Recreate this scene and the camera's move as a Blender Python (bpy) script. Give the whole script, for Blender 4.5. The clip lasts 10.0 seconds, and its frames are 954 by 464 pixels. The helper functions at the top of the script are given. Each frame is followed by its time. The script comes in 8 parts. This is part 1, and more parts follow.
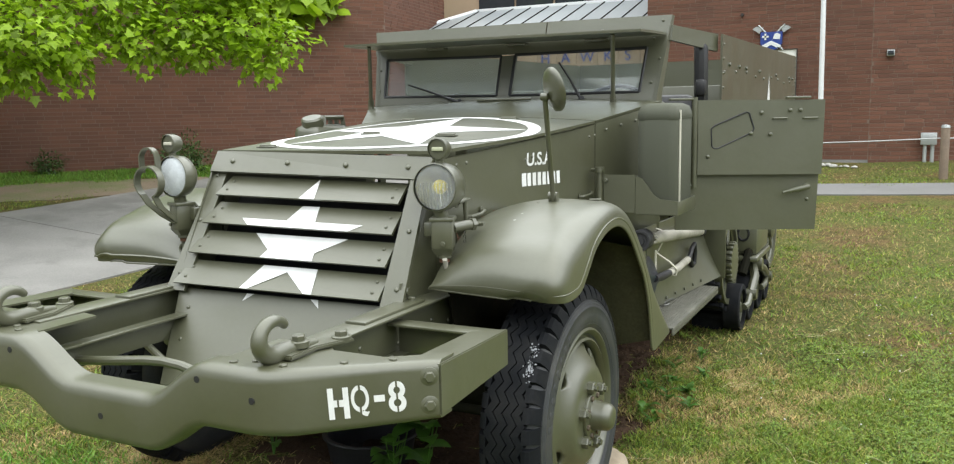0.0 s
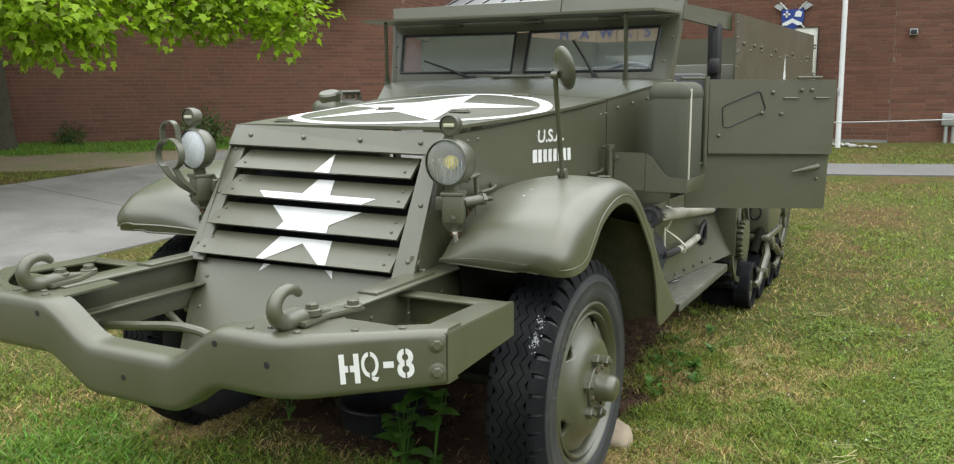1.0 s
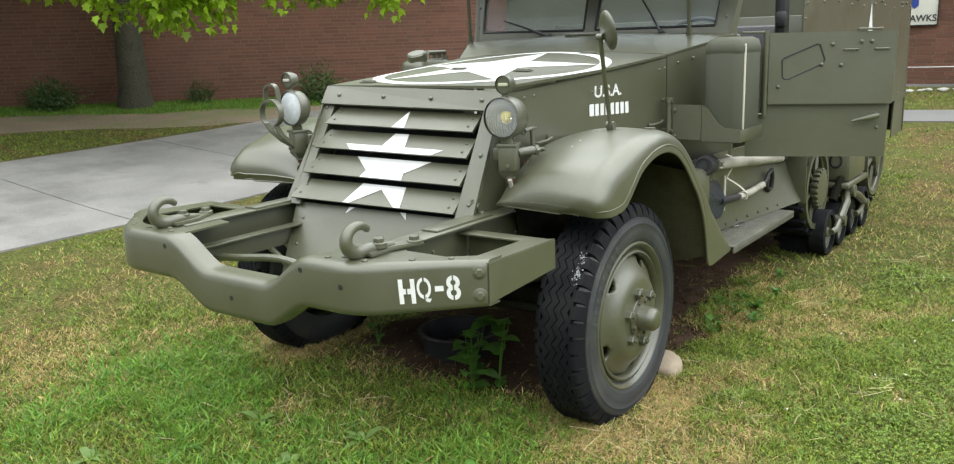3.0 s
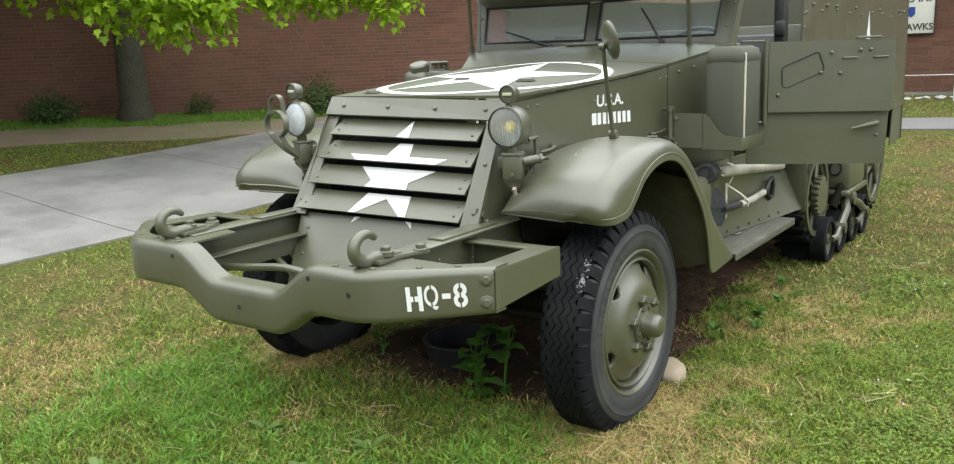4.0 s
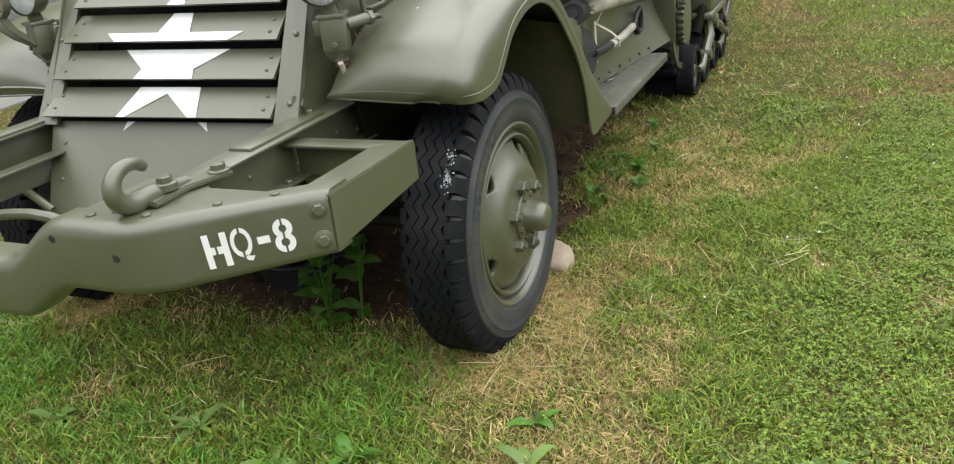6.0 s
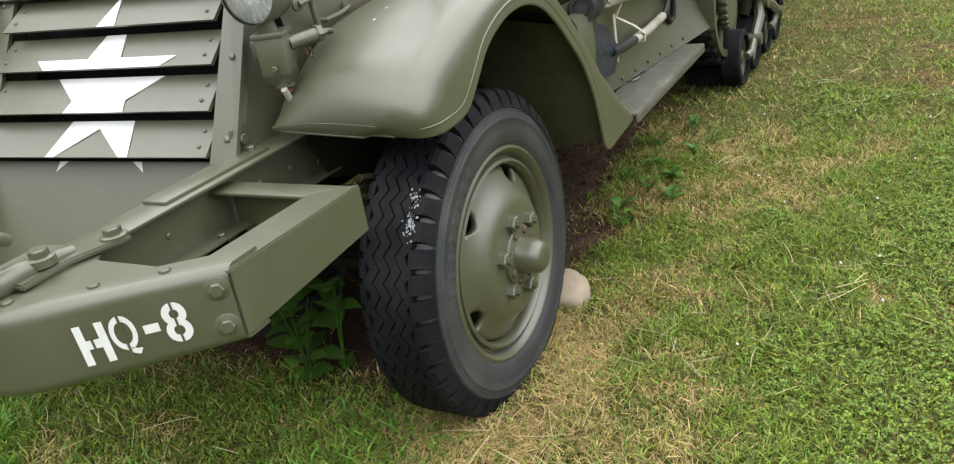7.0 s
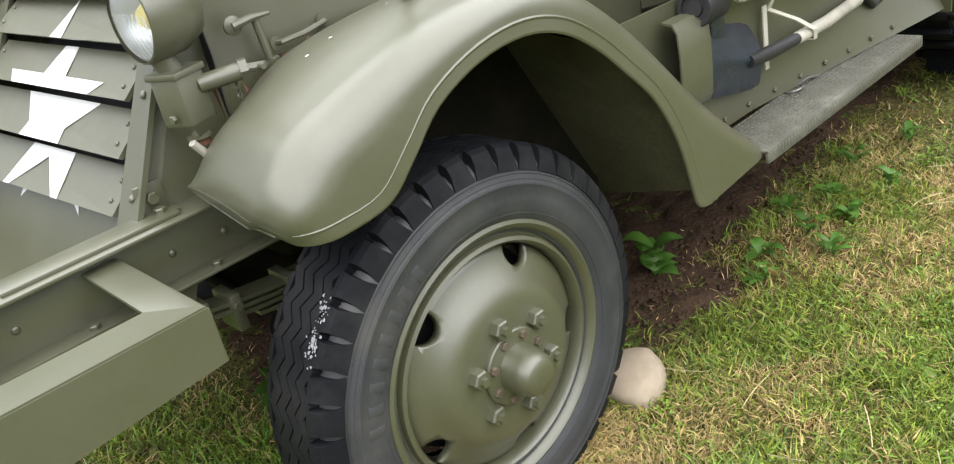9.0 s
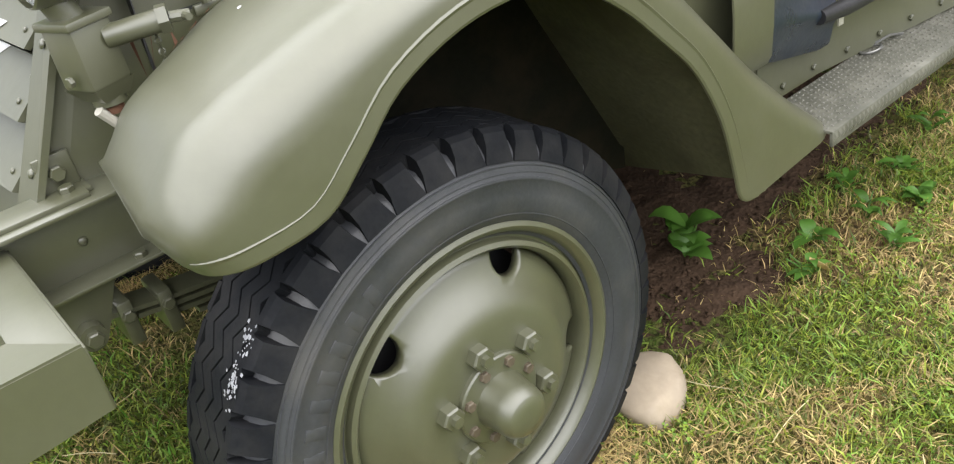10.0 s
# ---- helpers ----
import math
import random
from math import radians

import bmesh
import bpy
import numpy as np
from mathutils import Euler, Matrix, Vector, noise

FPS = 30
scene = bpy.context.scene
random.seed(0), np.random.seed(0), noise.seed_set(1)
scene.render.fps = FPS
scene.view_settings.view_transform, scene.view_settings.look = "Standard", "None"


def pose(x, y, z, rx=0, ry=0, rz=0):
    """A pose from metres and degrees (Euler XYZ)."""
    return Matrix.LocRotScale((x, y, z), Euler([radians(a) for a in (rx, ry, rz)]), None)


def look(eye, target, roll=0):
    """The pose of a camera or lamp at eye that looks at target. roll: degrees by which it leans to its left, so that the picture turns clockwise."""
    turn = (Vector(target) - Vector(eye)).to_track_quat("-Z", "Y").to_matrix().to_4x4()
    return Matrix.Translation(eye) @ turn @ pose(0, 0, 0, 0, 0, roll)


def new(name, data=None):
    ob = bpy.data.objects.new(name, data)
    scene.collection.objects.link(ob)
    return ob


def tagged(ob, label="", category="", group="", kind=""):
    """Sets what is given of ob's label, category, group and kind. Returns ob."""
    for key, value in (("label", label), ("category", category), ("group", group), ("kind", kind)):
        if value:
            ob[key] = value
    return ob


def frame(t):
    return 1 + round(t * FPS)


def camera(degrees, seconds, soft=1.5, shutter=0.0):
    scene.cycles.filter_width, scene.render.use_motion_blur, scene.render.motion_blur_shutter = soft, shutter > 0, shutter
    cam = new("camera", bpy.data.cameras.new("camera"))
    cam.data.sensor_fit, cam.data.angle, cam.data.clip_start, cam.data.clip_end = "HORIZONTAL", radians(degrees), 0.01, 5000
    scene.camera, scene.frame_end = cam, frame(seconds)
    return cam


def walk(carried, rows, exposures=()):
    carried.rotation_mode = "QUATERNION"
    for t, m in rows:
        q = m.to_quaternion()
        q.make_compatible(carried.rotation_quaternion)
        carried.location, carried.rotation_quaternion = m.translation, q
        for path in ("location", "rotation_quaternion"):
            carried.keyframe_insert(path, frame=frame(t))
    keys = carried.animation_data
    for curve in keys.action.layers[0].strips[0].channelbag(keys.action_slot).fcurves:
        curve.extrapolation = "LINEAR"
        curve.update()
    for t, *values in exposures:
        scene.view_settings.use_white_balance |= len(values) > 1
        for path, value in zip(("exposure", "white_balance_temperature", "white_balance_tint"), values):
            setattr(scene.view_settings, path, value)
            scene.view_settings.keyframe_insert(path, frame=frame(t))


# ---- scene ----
cam = camera(58.2, 10.0, 1.2)
PATH = [
    (0, (1.984, -2.842, 1.476), (1.09, -1.074, 1.204), -1.0),
    (0.5, (2.0, -2.842, 1.474), (1.099, -1.074, 1.225), -0.4),
    (1, (2.045, -2.9, 1.484), (1.118, -1.159, 1.156), -0.4),
    (1.5, (2.159, -2.919, 1.504), (1.184, -1.228, 1.067), -0.9),
    (2, (2.307, -2.909, 1.51), (1.167, -1.328, 1.064), -1.8),
    (3.3, (2.469, -3.18, 1.532), (1.32, -1.599, 1.105), -1.8),
    (3.5, (2.469, -3.183, 1.524), (1.343, -1.583, 1.113), -1.8),
    (4, (2.458, -3.173, 1.527), (1.309, -1.588, 1.118), -2.2),
    (4.5, (2.412, -3.044, 1.529), (1.26, -1.489, 1.022), -6.1),
    (5, (2.359, -2.852, 1.517), (1.191, -1.33, 0.951), -7.1),
    (5.5, (2.219, -2.684, 1.497), (1.081, -1.189, 0.812), -8.0),
    (6, (2.011, -2.467, 1.476), (1.206, -0.81, 0.698), -6.4),
    (6.2, (2.007, -2.378, 1.451), (1.298, -0.699, 0.626), -8.0),
    (7.3, (2.055, -1.779, 1.446), (1.06, -0.239, 0.648), -10.3),
    (7.5, (2.042, -1.669, 1.424), (1.083, -0.126, 0.587), -9.6),
    (8, (1.997, -1.414, 1.438), (1.098, 0.138, 0.554), -8.3),
    (8.5, (2.057, -1.208, 1.442), (0.903, 0.185, 0.589), -11.8),
    (9, (2.173, -0.961, 1.45), (0.77, 0.172, 0.585), -12.6),
    (9.5, (2.089, -0.777, 1.419), (0.689, 0.261, 0.439), -12.4),
    (10, (1.946, -0.619, 1.413), (0.536, 0.356, 0.382), -11.5),
]
walk(cam, [(t, look(eye, target, roll)) for t, eye, target, roll in PATH], [(0, 0.93, 6650, 8), (0.5, 0.77, 6700, 8), (1.5, 0.71, 6650, 8), (2, 0.85, 6650, 8), (3.3, 0.95, 6650, 8), (5, 0.85, 6700, 9), (6.2, 0.82, 6750, 10), (7.5, 0.95, 6700, 12), (8.5, 1.19, 6700, 13), (10, 1.42, 6700, 14)])

# ---- light ----
world = bpy.data.worlds.new("overcast_sky")
scene.world = world
world.use_nodes = True
wn = world.node_tree
sky = wn.nodes.new("ShaderNodeTexSky")
sky.sky_type = 'NISHITA'
sky.sun_disc = False
sky.sun_elevation = radians(66)
sky.sun_rotation = radians(75)
sky.air_density, sky.dust_density, sky.ozone_density = 1.0, 1.2, 1.0
pale = wn.nodes.new("ShaderNodeHueSaturation")
pale.inputs["Saturation"].default_value = 0.45
wn.links.new(sky.outputs[0], pale.inputs["Color"])
wn.links.new(pale.outputs[0], wn.nodes["Background"].inputs["Color"])
wn.nodes["Background"].inputs["Strength"].default_value = 0.072
sun_data = bpy.data.lights.new("sun", 'SUN')
sun_data.energy, sun_data.angle, sun_data.color = 4.25, radians(128), (0.955, 0.99, 1.0)
sun = new("sun", sun_data)
sun.matrix_world = look((1.2, -0.3, 9), (0, 0, 0))


# ---- materials ----
def material(name, base, rough=0.6, metal=0.0, vary=0.12, scale=8.0, fine=90.0, bump=0.15, tint=None, tint_amount=0.0,
             tint_scale=2.0, coat=0.0, spec=0.5, island=0.0, bump_scale=None, depth=0.004, hue=0.0):
    """A surface with variation at two scales, stains of a second colour and fine relief."""
    m = bpy.data.materials.new(name)
    m.use_nodes = True
    nt = m.node_tree
    n, link = nt.nodes, nt.links.new
    p = n["Principled BSDF"]
    p.inputs["Roughness"].default_value = rough
    p.inputs["Metallic"].default_value = metal
    p.inputs["Coat Weight"].default_value = coat
    p.inputs["Coat Roughness"].default_value = 0.35
    p.inputs["Specular IOR Level"].default_value = spec
    geo = n.new("ShaderNodeNewGeometry")
    big = n.new("ShaderNodeTexNoise")
    big.inputs["Scale"].default_value, big.inputs["Detail"].default_value = scale, 6
    link(geo.outputs["Position"], big.inputs["Vector"])
    small = n.new("ShaderNodeTexNoise")
    small.inputs["Scale"].default_value, small.inputs["Detail"].default_value = fine, 4
    link(geo.outputs["Position"], small.inputs["Vector"])
    add = n.new("ShaderNodeMath")
    add.operation = 'ADD'
    link(big.outputs["Fac"], add.inputs[0])
    link(small.outputs["Fac"], add.inputs[1])
    val = n.new("ShaderNodeMapRange")
    val.inputs["From Min"].default_value, val.inputs["From Max"].default_value = 0.6, 1.4
    val.inputs["To Min"].default_value, val.inputs["To Max"].default_value = 1 - vary, 1 + vary
    link(add.outputs[0], val.inputs["Value"])
    hsv = n.new("ShaderNodeHueSaturation")
    hsv.inputs["Color"].default_value = (*base, 1)
    out = val.outputs[0]
    if island:
        info = n.new("ShaderNodeObjectInfo")
        both = n.new("ShaderNodeMath")
        both.operation = 'ADD'
        link(geo.outputs["Random Per Island"], both.inputs[0])
        link(info.outputs["Random"], both.inputs[1])
        wrap = n.new("ShaderNodeMath")
        wrap.operation = 'FRACT'
        link(both.outputs[0], wrap.inputs[0])
        rnd = n.new("ShaderNodeMapRange")
        rnd.inputs["To Min"].default_value, rnd.inputs["To Max"].default_value = 1 - island, 1 + island
        link(wrap.outputs[0], rnd.inputs["Value"])
        mul = n.new("ShaderNodeMath")
        mul.operation = 'MULTIPLY'
        link(rnd.outputs[0], mul.inputs[0])
        link(out, mul.inputs[1])
        out = mul.outputs[0]
        if hue:
            other = n.new("ShaderNodeMath")
            other.operation = 'MULTIPLY'
            other.inputs[1].default_value = 37.7
            link(both.outputs[0], other.inputs[0])
            part_ = n.new("ShaderNodeMath")
            part_.operation = 'FRACT'
            link(other.outputs[0], part_.inputs[0])
            shift = n.new("ShaderNodeMapRange")
            shift.inputs["To Min"].default_value, shift.inputs["To Max"].default_value = 0.5 - hue, 0.5 + hue
            link(part_.outputs[0], shift.inputs["Value"])
            link(shift.outputs[0], hsv.inputs["Hue"])
    link(out, hsv.inputs["Value"])
    col = hsv.outputs[0]
    if tint:
        st = n.new("ShaderNodeTexNoise")
        st.inputs["Scale"].default_value, st.inputs["Detail"].default_value, st.inputs["Roughness"].default_value = tint_scale, 8, 0.65
        link(geo.outputs["Position"], st.inputs["Vector"])
        ramp = n.new("ShaderNodeMapRange")
        ramp.inputs["From Min"].default_value, ramp.inputs["From Max"].default_value = 0.48, 0.66
        ramp.inputs["To Max"].default_value = tint_amount
        link(st.outputs["Fac"], ramp.inputs["Value"])
        mix = n.new("ShaderNodeMix")
        mix.data_type = 'RGBA'
        link(ramp.outputs[0], mix.inputs["Factor"])
        link(col, mix.inputs[6])
        mix.inputs[7].default_value = (*tint, 1)
        col = mix.outputs[2]
    link(col, p.inputs["Base Color"])
    rr = n.new("ShaderNodeMapRange")
    rr.inputs["From Min"].default_value, rr.inputs["From Max"].default_value = 0.3, 0.7
    rr.inputs["To Min"].default_value, rr.inputs["To Max"].default_value = max(0.02, rough - 0.09), min(1, rough + 0.09)
    link(big.outputs["Fac"], rr.inputs["Value"])
    link(rr.outputs[0], p.inputs["Roughness"])
    if bump:
        bp = n.new("ShaderNodeBump")
        bp.inputs["Strength"].default_value, bp.inputs["Distance"].default_value = bump, depth
        if bump_scale:
            bn = n.new("ShaderNodeTexNoise")
            bn.inputs["Scale"].default_value, bn.inputs["Detail"].default_value = bump_scale, 6
            link(geo.outputs["Position"], bn.inputs["Vector"])
            link(bn.outputs["Fac"], bp.inputs["Height"])
        else:
            link(small.outputs["Fac"], bp.inputs["Height"])
        link(bp.outputs[0], p.inputs["Normal"])
    return m


OLIVE = material("olive_drab_paint", (0.07, 0.072, 0.039), 0.47, coat=0.85, spec=0.65, vary=0.08, scale=5, fine=60, bump=0.25, bump_scale=8, depth=0.012, tint=(0.094, 0.094, 0.064), tint_amount=0.35, tint_scale=3)
# grimy olive, base taken near black to hold the shade of arches and underside
DARK_OLIVE = material("grimy_shade_dark_olive", (0.012, 0.012, 0.008), 0.9, spec=0.08, vary=0.2, scale=9, fine=70, bump=0.2, tint=(0.035, 0.025, 0.016), tint_amount=0.5, tint_scale=5)
WHITE_PAINT = material("white_stencil_paint", (0.72, 0.73, 0.72), 0.5, vary=0.05, scale=9, fine=120, bump=0.05, tint=(0.5, 0.5, 0.46), tint_amount=0.35, tint_scale=7)
OLD_PAINT = material("rubbed_old_paint", (0.3, 0.31, 0.33), 0.8, vary=0.35, scale=60, fine=300, bump=0.0)
# tread and track rubber, base blackened for the shade under fender and step
RUBBER = material("shade_blackened_rubber", (0.008, 0.009, 0.011), 0.7, spec=0.15, vary=0.3, scale=11, fine=140, bump=0.12, tint=(0.03, 0.029, 0.028), tint_amount=0.5, tint_scale=6)
SIDEWALL = material("dusty_tyre_sidewall", (0.036, 0.038, 0.042), 0.5, spec=0.45, vary=0.25, scale=7, fine=140, bump=0.08, tint=(0.068, 0.066, 0.062), tint_amount=0.7, tint_scale=5)
STEEL = material("dull_steel", (0.2, 0.2, 0.19), 0.45, metal=0.8, vary=0.15, fine=120)
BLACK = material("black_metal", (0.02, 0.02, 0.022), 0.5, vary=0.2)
BLUE_BLACK = material("blue_black_shovel_paint", (0.022, 0.03, 0.042), 0.32, vary=0.25, scale=14, tint=(0.06, 0.065, 0.065), tint_amount=0.35, tint_scale=16)
PALE_WOOD = material("weathered_painted_wood", (0.42, 0.4, 0.34), 0.7, vary=0.15, scale=12, fine=60, bump=0.3, tint=(0.2, 0.19, 0.14), tint_amount=0.5, tint_scale=9)
STRAP_WEB = material("pale_webbing", (0.5, 0.48, 0.4), 0.85, vary=0.15, fine=300, bump=0.4)
CANVAS = material("olive_canvas", (0.068, 0.072, 0.05), 0.75, vary=0.12, scale=6, fine=300, bump=0.35)
TREAD = material("grey_green_tread_plate", (0.085, 0.085, 0.065), 0.5, metal=0.0, vary=0.2, scale=14, fine=60, bump=0.2, tint=(0.19, 0.185, 0.15), tint_amount=0.6, tint_scale=12)
MUDDY = material("mud_splashed_olive", (0.08, 0.078, 0.045), 0.85, spec=0.2, vary=0.3, scale=7, fine=80, bump=0.3, tint=(0.045, 0.034, 0.022), tint_amount=0.6, tint_scale=5)
RUST = material("rusty_steel", (0.11, 0.048, 0.025), 0.8, vary=0.3, fine=80, bump=0.3)
BRICK = material("red_brown_brick", (0.135, 0.058, 0.036), 0.85, vary=0.14, scale=1.2, fine=45, bump=0.4, tint=(0.11, 0.048, 0.033), tint_amount=0.5, tint_scale=0.9, island=0.22, depth=0.006)
MORTAR = material("grey_mortar", (0.18, 0.128, 0.098), 0.9, vary=0.12, fine=60, bump=0.3)
CONCRETE = material("grey_concrete", (0.215, 0.208, 0.198), 0.85, vary=0.3, scale=1.6, fine=70, bump=0.4, tint=(0.13, 0.126, 0.118), tint_amount=0.8, tint_scale=1.1)
BARK = material("mottled_bark", (0.06, 0.056, 0.036), 0.9, vary=0.4, scale=6, fine=30, bump=0.9, tint=(0.03, 0.028, 0.018), tint_amount=0.9, tint_scale=6, depth=0.03)
STONE = material("tan_field_stone", (0.33, 0.27, 0.195), 0.8, vary=0.12, scale=9, fine=60, bump=0.3, tint=(0.3, 0.25, 0.19), tint_amount=0.5, tint_scale=12)
WORN_TREAD = material("worn_tread_studs", (0.125, 0.122, 0.1), 0.4, vary=0.2, scale=14)
SOIL = material("bare_brown_soil", (0.06, 0.037, 0.023), 0.95, spec=0.15, vary=0.3, scale=10, fine=60, bump=0.8, depth=0.02)


def foliage(name, base, island=0.35, rough=0.55, through_amount=0.35, hue=0.0, spec=0.5):
    m = material(name, base, rough, vary=0.15, scale=6, fine=40, bump=0.0, island=island, hue=hue, spec=spec)
    nt = m.node_tree
    p = nt.nodes["Principled BSDF"]
    tr = nt.nodes.new("ShaderNodeBsdfTranslucent")
    mix = nt.nodes.new("ShaderNodeMixShader")
    mix.inputs[0].default_value = through_amount
    src = p.inputs["Base Color"].links[0].from_socket
    nt.links.new(src, tr.inputs["Color"])
    nt.links.new(p.outputs[0], mix.inputs[1])
    nt.links.new(tr.outputs[0], mix.inputs[2])
    nt.links.new(mix.outputs[0], nt.nodes["Material Output"].inputs["Surface"])
    return m


MAPLE = foliage("fresh_maple_leaf", (0.28, 0.43, 0.02), 0.45, 0.5, 0.5)
SHRUB = foliage("dark_shrub_leaf", (0.06, 0.115, 0.028), 0.4)
WEED = foliage("broad_weed_leaf", (0.085, 0.2, 0.03), 0.3, 0.45)
GRASS = foliage("mown_grass_blade", (0.185, 0.255, 0.036), 0.75, 0.55, 0.35, 0.04)
FRESH = foliage("long_fresh_grass", (0.16, 0.31, 0.04), 0.5, 0.5, 0.4, 0.025)
STRAW = foliage("dry_straw", (0.46, 0.35, 0.15), 0.6, 0.65, 0.3, 0.018)

# part-diffuse pale base paints in dust haze and reflected sky
glass = bpy.data.materials.new("window_glass")
glass.use_nodes = True
gp = glass.node_tree.nodes["Principled BSDF"]
gp.inputs["Base Color"].default_value = (0.72, 0.78, 0.8, 1)
gp.inputs["Roughness"].default_value = 0.03
gp.inputs["Transmission Weight"].default_value = 0.93
gp.inputs["IOR"].default_value = 1.4
GLASS = glass
lens = bpy.data.materials.new("headlamp_glass")
lens.use_nodes = True
lp = lens.node_tree.nodes["Principled BSDF"]
lp.inputs["Base Color"].default_value = (0.9, 0.93, 0.94, 1)
lp.inputs["Roughness"].default_value = 0.2
lp.inputs["Transmission Weight"].default_value = 0.85
lp.inputs["IOR"].default_value = 1.15
LENS = lens
FROSTED = material("frosted_lamp_glass", (0.5, 0.53, 0.55), 0.25, vary=0.12, scale=30, bump=0.1)
REFLECTOR = material("silvered_reflector", (0.5, 0.51, 0.5), 0.38, metal=1.0, vary=0.05, bump=0)
YELLOW = material("yellow_bulb", (0.75, 0.6, 0.08), 0.3, vary=0.05)


# ---- mesh tools ----
def box(bm, c, s, bevel=0.0, m=None):
    """A box of size s about c, turned by m about c."""
    r = bmesh.ops.create_cube(bm, size=1.0)
    vs = r["verts"]
    mat = Matrix.Translation(c) @ (m.to_4x4() if m else Matrix()) @ Matrix.Diagonal((*s, 1))
    bmesh.ops.transform(bm, matrix=mat, verts=vs)
    if bevel:
        es = list({e for v in vs for e in v.link_edges})
        bmesh.ops.bevel(bm, geom=es, offset=bevel, segments=2, affect='EDGES', profile=0.5)
    return vs


def prism(bm, pts, off):
    """A flat polygon pts pushed along off into a plate."""
    a = [bm.verts.new(p) for p in pts]
    b = [bm.verts.new(Vector(p) + Vector(off)) for p in pts]
    n = len(pts)
    bm.faces.new(a)
    bm.faces.new(b[::-1])
    for i in range(n):
        bm.faces.new((a[i], b[i], b[(i + 1) % n], a[(i + 1) % n]))
    bmesh.ops.recalc_face_normals(bm, faces=bm.faces[:])


def lathe(bm, prof, m, segs=32, closed=False):
    """Turns a profile of (radius, height) round the z axis of the pose m."""
    rings = []
    for r, h in prof:
        if r < 1e-5:
            rings.append([bm.verts.new(m @ Vector((0, 0, h)))])
        else:
            rings.append([bm.verts.new(m @ Vector((r * math.cos(2 * math.pi * k / segs), r * math.sin(2 * math.pi * k / segs), h))) for k in range(segs)])
    pairs = list(zip(rings, rings[1:])) + ([(rings[-1], rings[0])] if closed else [])
    for a, b in pairs:
        for k in range(segs):
            q = [a[k % len(a)], a[(k + 1) % len(a)], b[(k + 1) % len(b)], b[k % len(b)]]
            q = [v for i, v in enumerate(q) if v not in q[:i]]
            if len(q) > 2:
                bm.faces.new(q)
    bmesh.ops.recalc_face_normals(bm, faces=bm.faces[:])


def along(p, d):
    """A pose at p whose z axis runs along d."""
    return Matrix.Translation(p) @ Vector(d).to_track_quat('Z', 'Y').to_matrix().to_4x4()


def rod(bm, a, b, r, segs=12, r2=None):
    a, b = Vector(a), Vector(b)
    ln = (b - a).length
    r2 = r if r2 is None else r2
    lathe(bm, [(0, 0), (r, 0), (r2, ln), (0, ln)], along(a, b - a), segs)


def tube(bm, pts, radii, segs=10):
    """A round bar through pts with a radius at each."""
    pts = [Vector(p) for p in pts]
    if not hasattr(radii, "__len__"):
        radii = [radii] * len(pts)
    rings = []
    up = None
    for i, p in enumerate(pts):
        d = (pts[min(i + 1, len(pts) - 1)] - pts[max(i - 1, 0)]).normalized()
        if up is None:
            up = d.orthogonal().normalized()
        up = (up - d * up.dot(d)).normalized()
        side = d.cross(up)
        rings.append([bm.verts.new(p + radii[i] * (math.cos(2 * math.pi * k / segs) * up + math.sin(2 * math.pi * k / segs) * side)) for k in range(segs)])
    for a, b in zip(rings, rings[1:]):
        for k in range(segs):
            bm.faces.new((a[k], a[(k + 1) % segs], b[(k + 1) % segs], b[k]))
    bm.faces.new(rings[0][::-1])
    bm.faces.new(rings[-1])


def grid_sheet(bm, rows, thick=0.0):
    """A sheet through rows of points; thick: how far it is doubled along its normals."""
    vs = [[bm.verts.new(p) for p in row] for row in rows]
    fs = []
    for a, b in zip(vs, vs[1:]):
        for k in range(len(a) - 1):
            fs.append(bm.faces.new((a[k], a[k + 1], b[k + 1], b[k])))
    bmesh.ops.recalc_face_normals(bm, faces=fs)
    if thick:
        bmesh.ops.solidify(bm, geom=fs, thickness=thick)
    return fs


def mesh_of(bm, name, mat, sharp=35):
    me = bpy.data.meshes.new(name)
    bm.to_mesh(me)
    bm.free()
    me.polygons.foreach_set("use_smooth", [True] * len(me.polygons))
    me.set_sharp_from_angle(angle=radians(sharp))
    if mat:
        me.materials.append(mat)
    return me


def part(name, bm, mat, parent=None, label="", sharp=35):
    """Links a bmesh, or a mesh that is there already, as one object under its thing."""
    me = bm if isinstance(bm, bpy.types.Mesh) else mesh_of(bm, name, mat, sharp)
    ob = new(name, me)
    if parent is not None:
        ob.parent = parent
        base = parent if parent.parent is None else parent.parent
        if parent.parent is None:
            ob.matrix_parent_inverse = parent.matrix_basis.inverted()
    if label:
        ob["label"] = label
    return ob


def thing(name, at, label, category, group="", kind=""):
    ob = new(name)
    ob.matrix_basis = Matrix.Translation(at)
    ob.empty_display_size = 0.1
    return tagged(ob, label, category, group, kind)


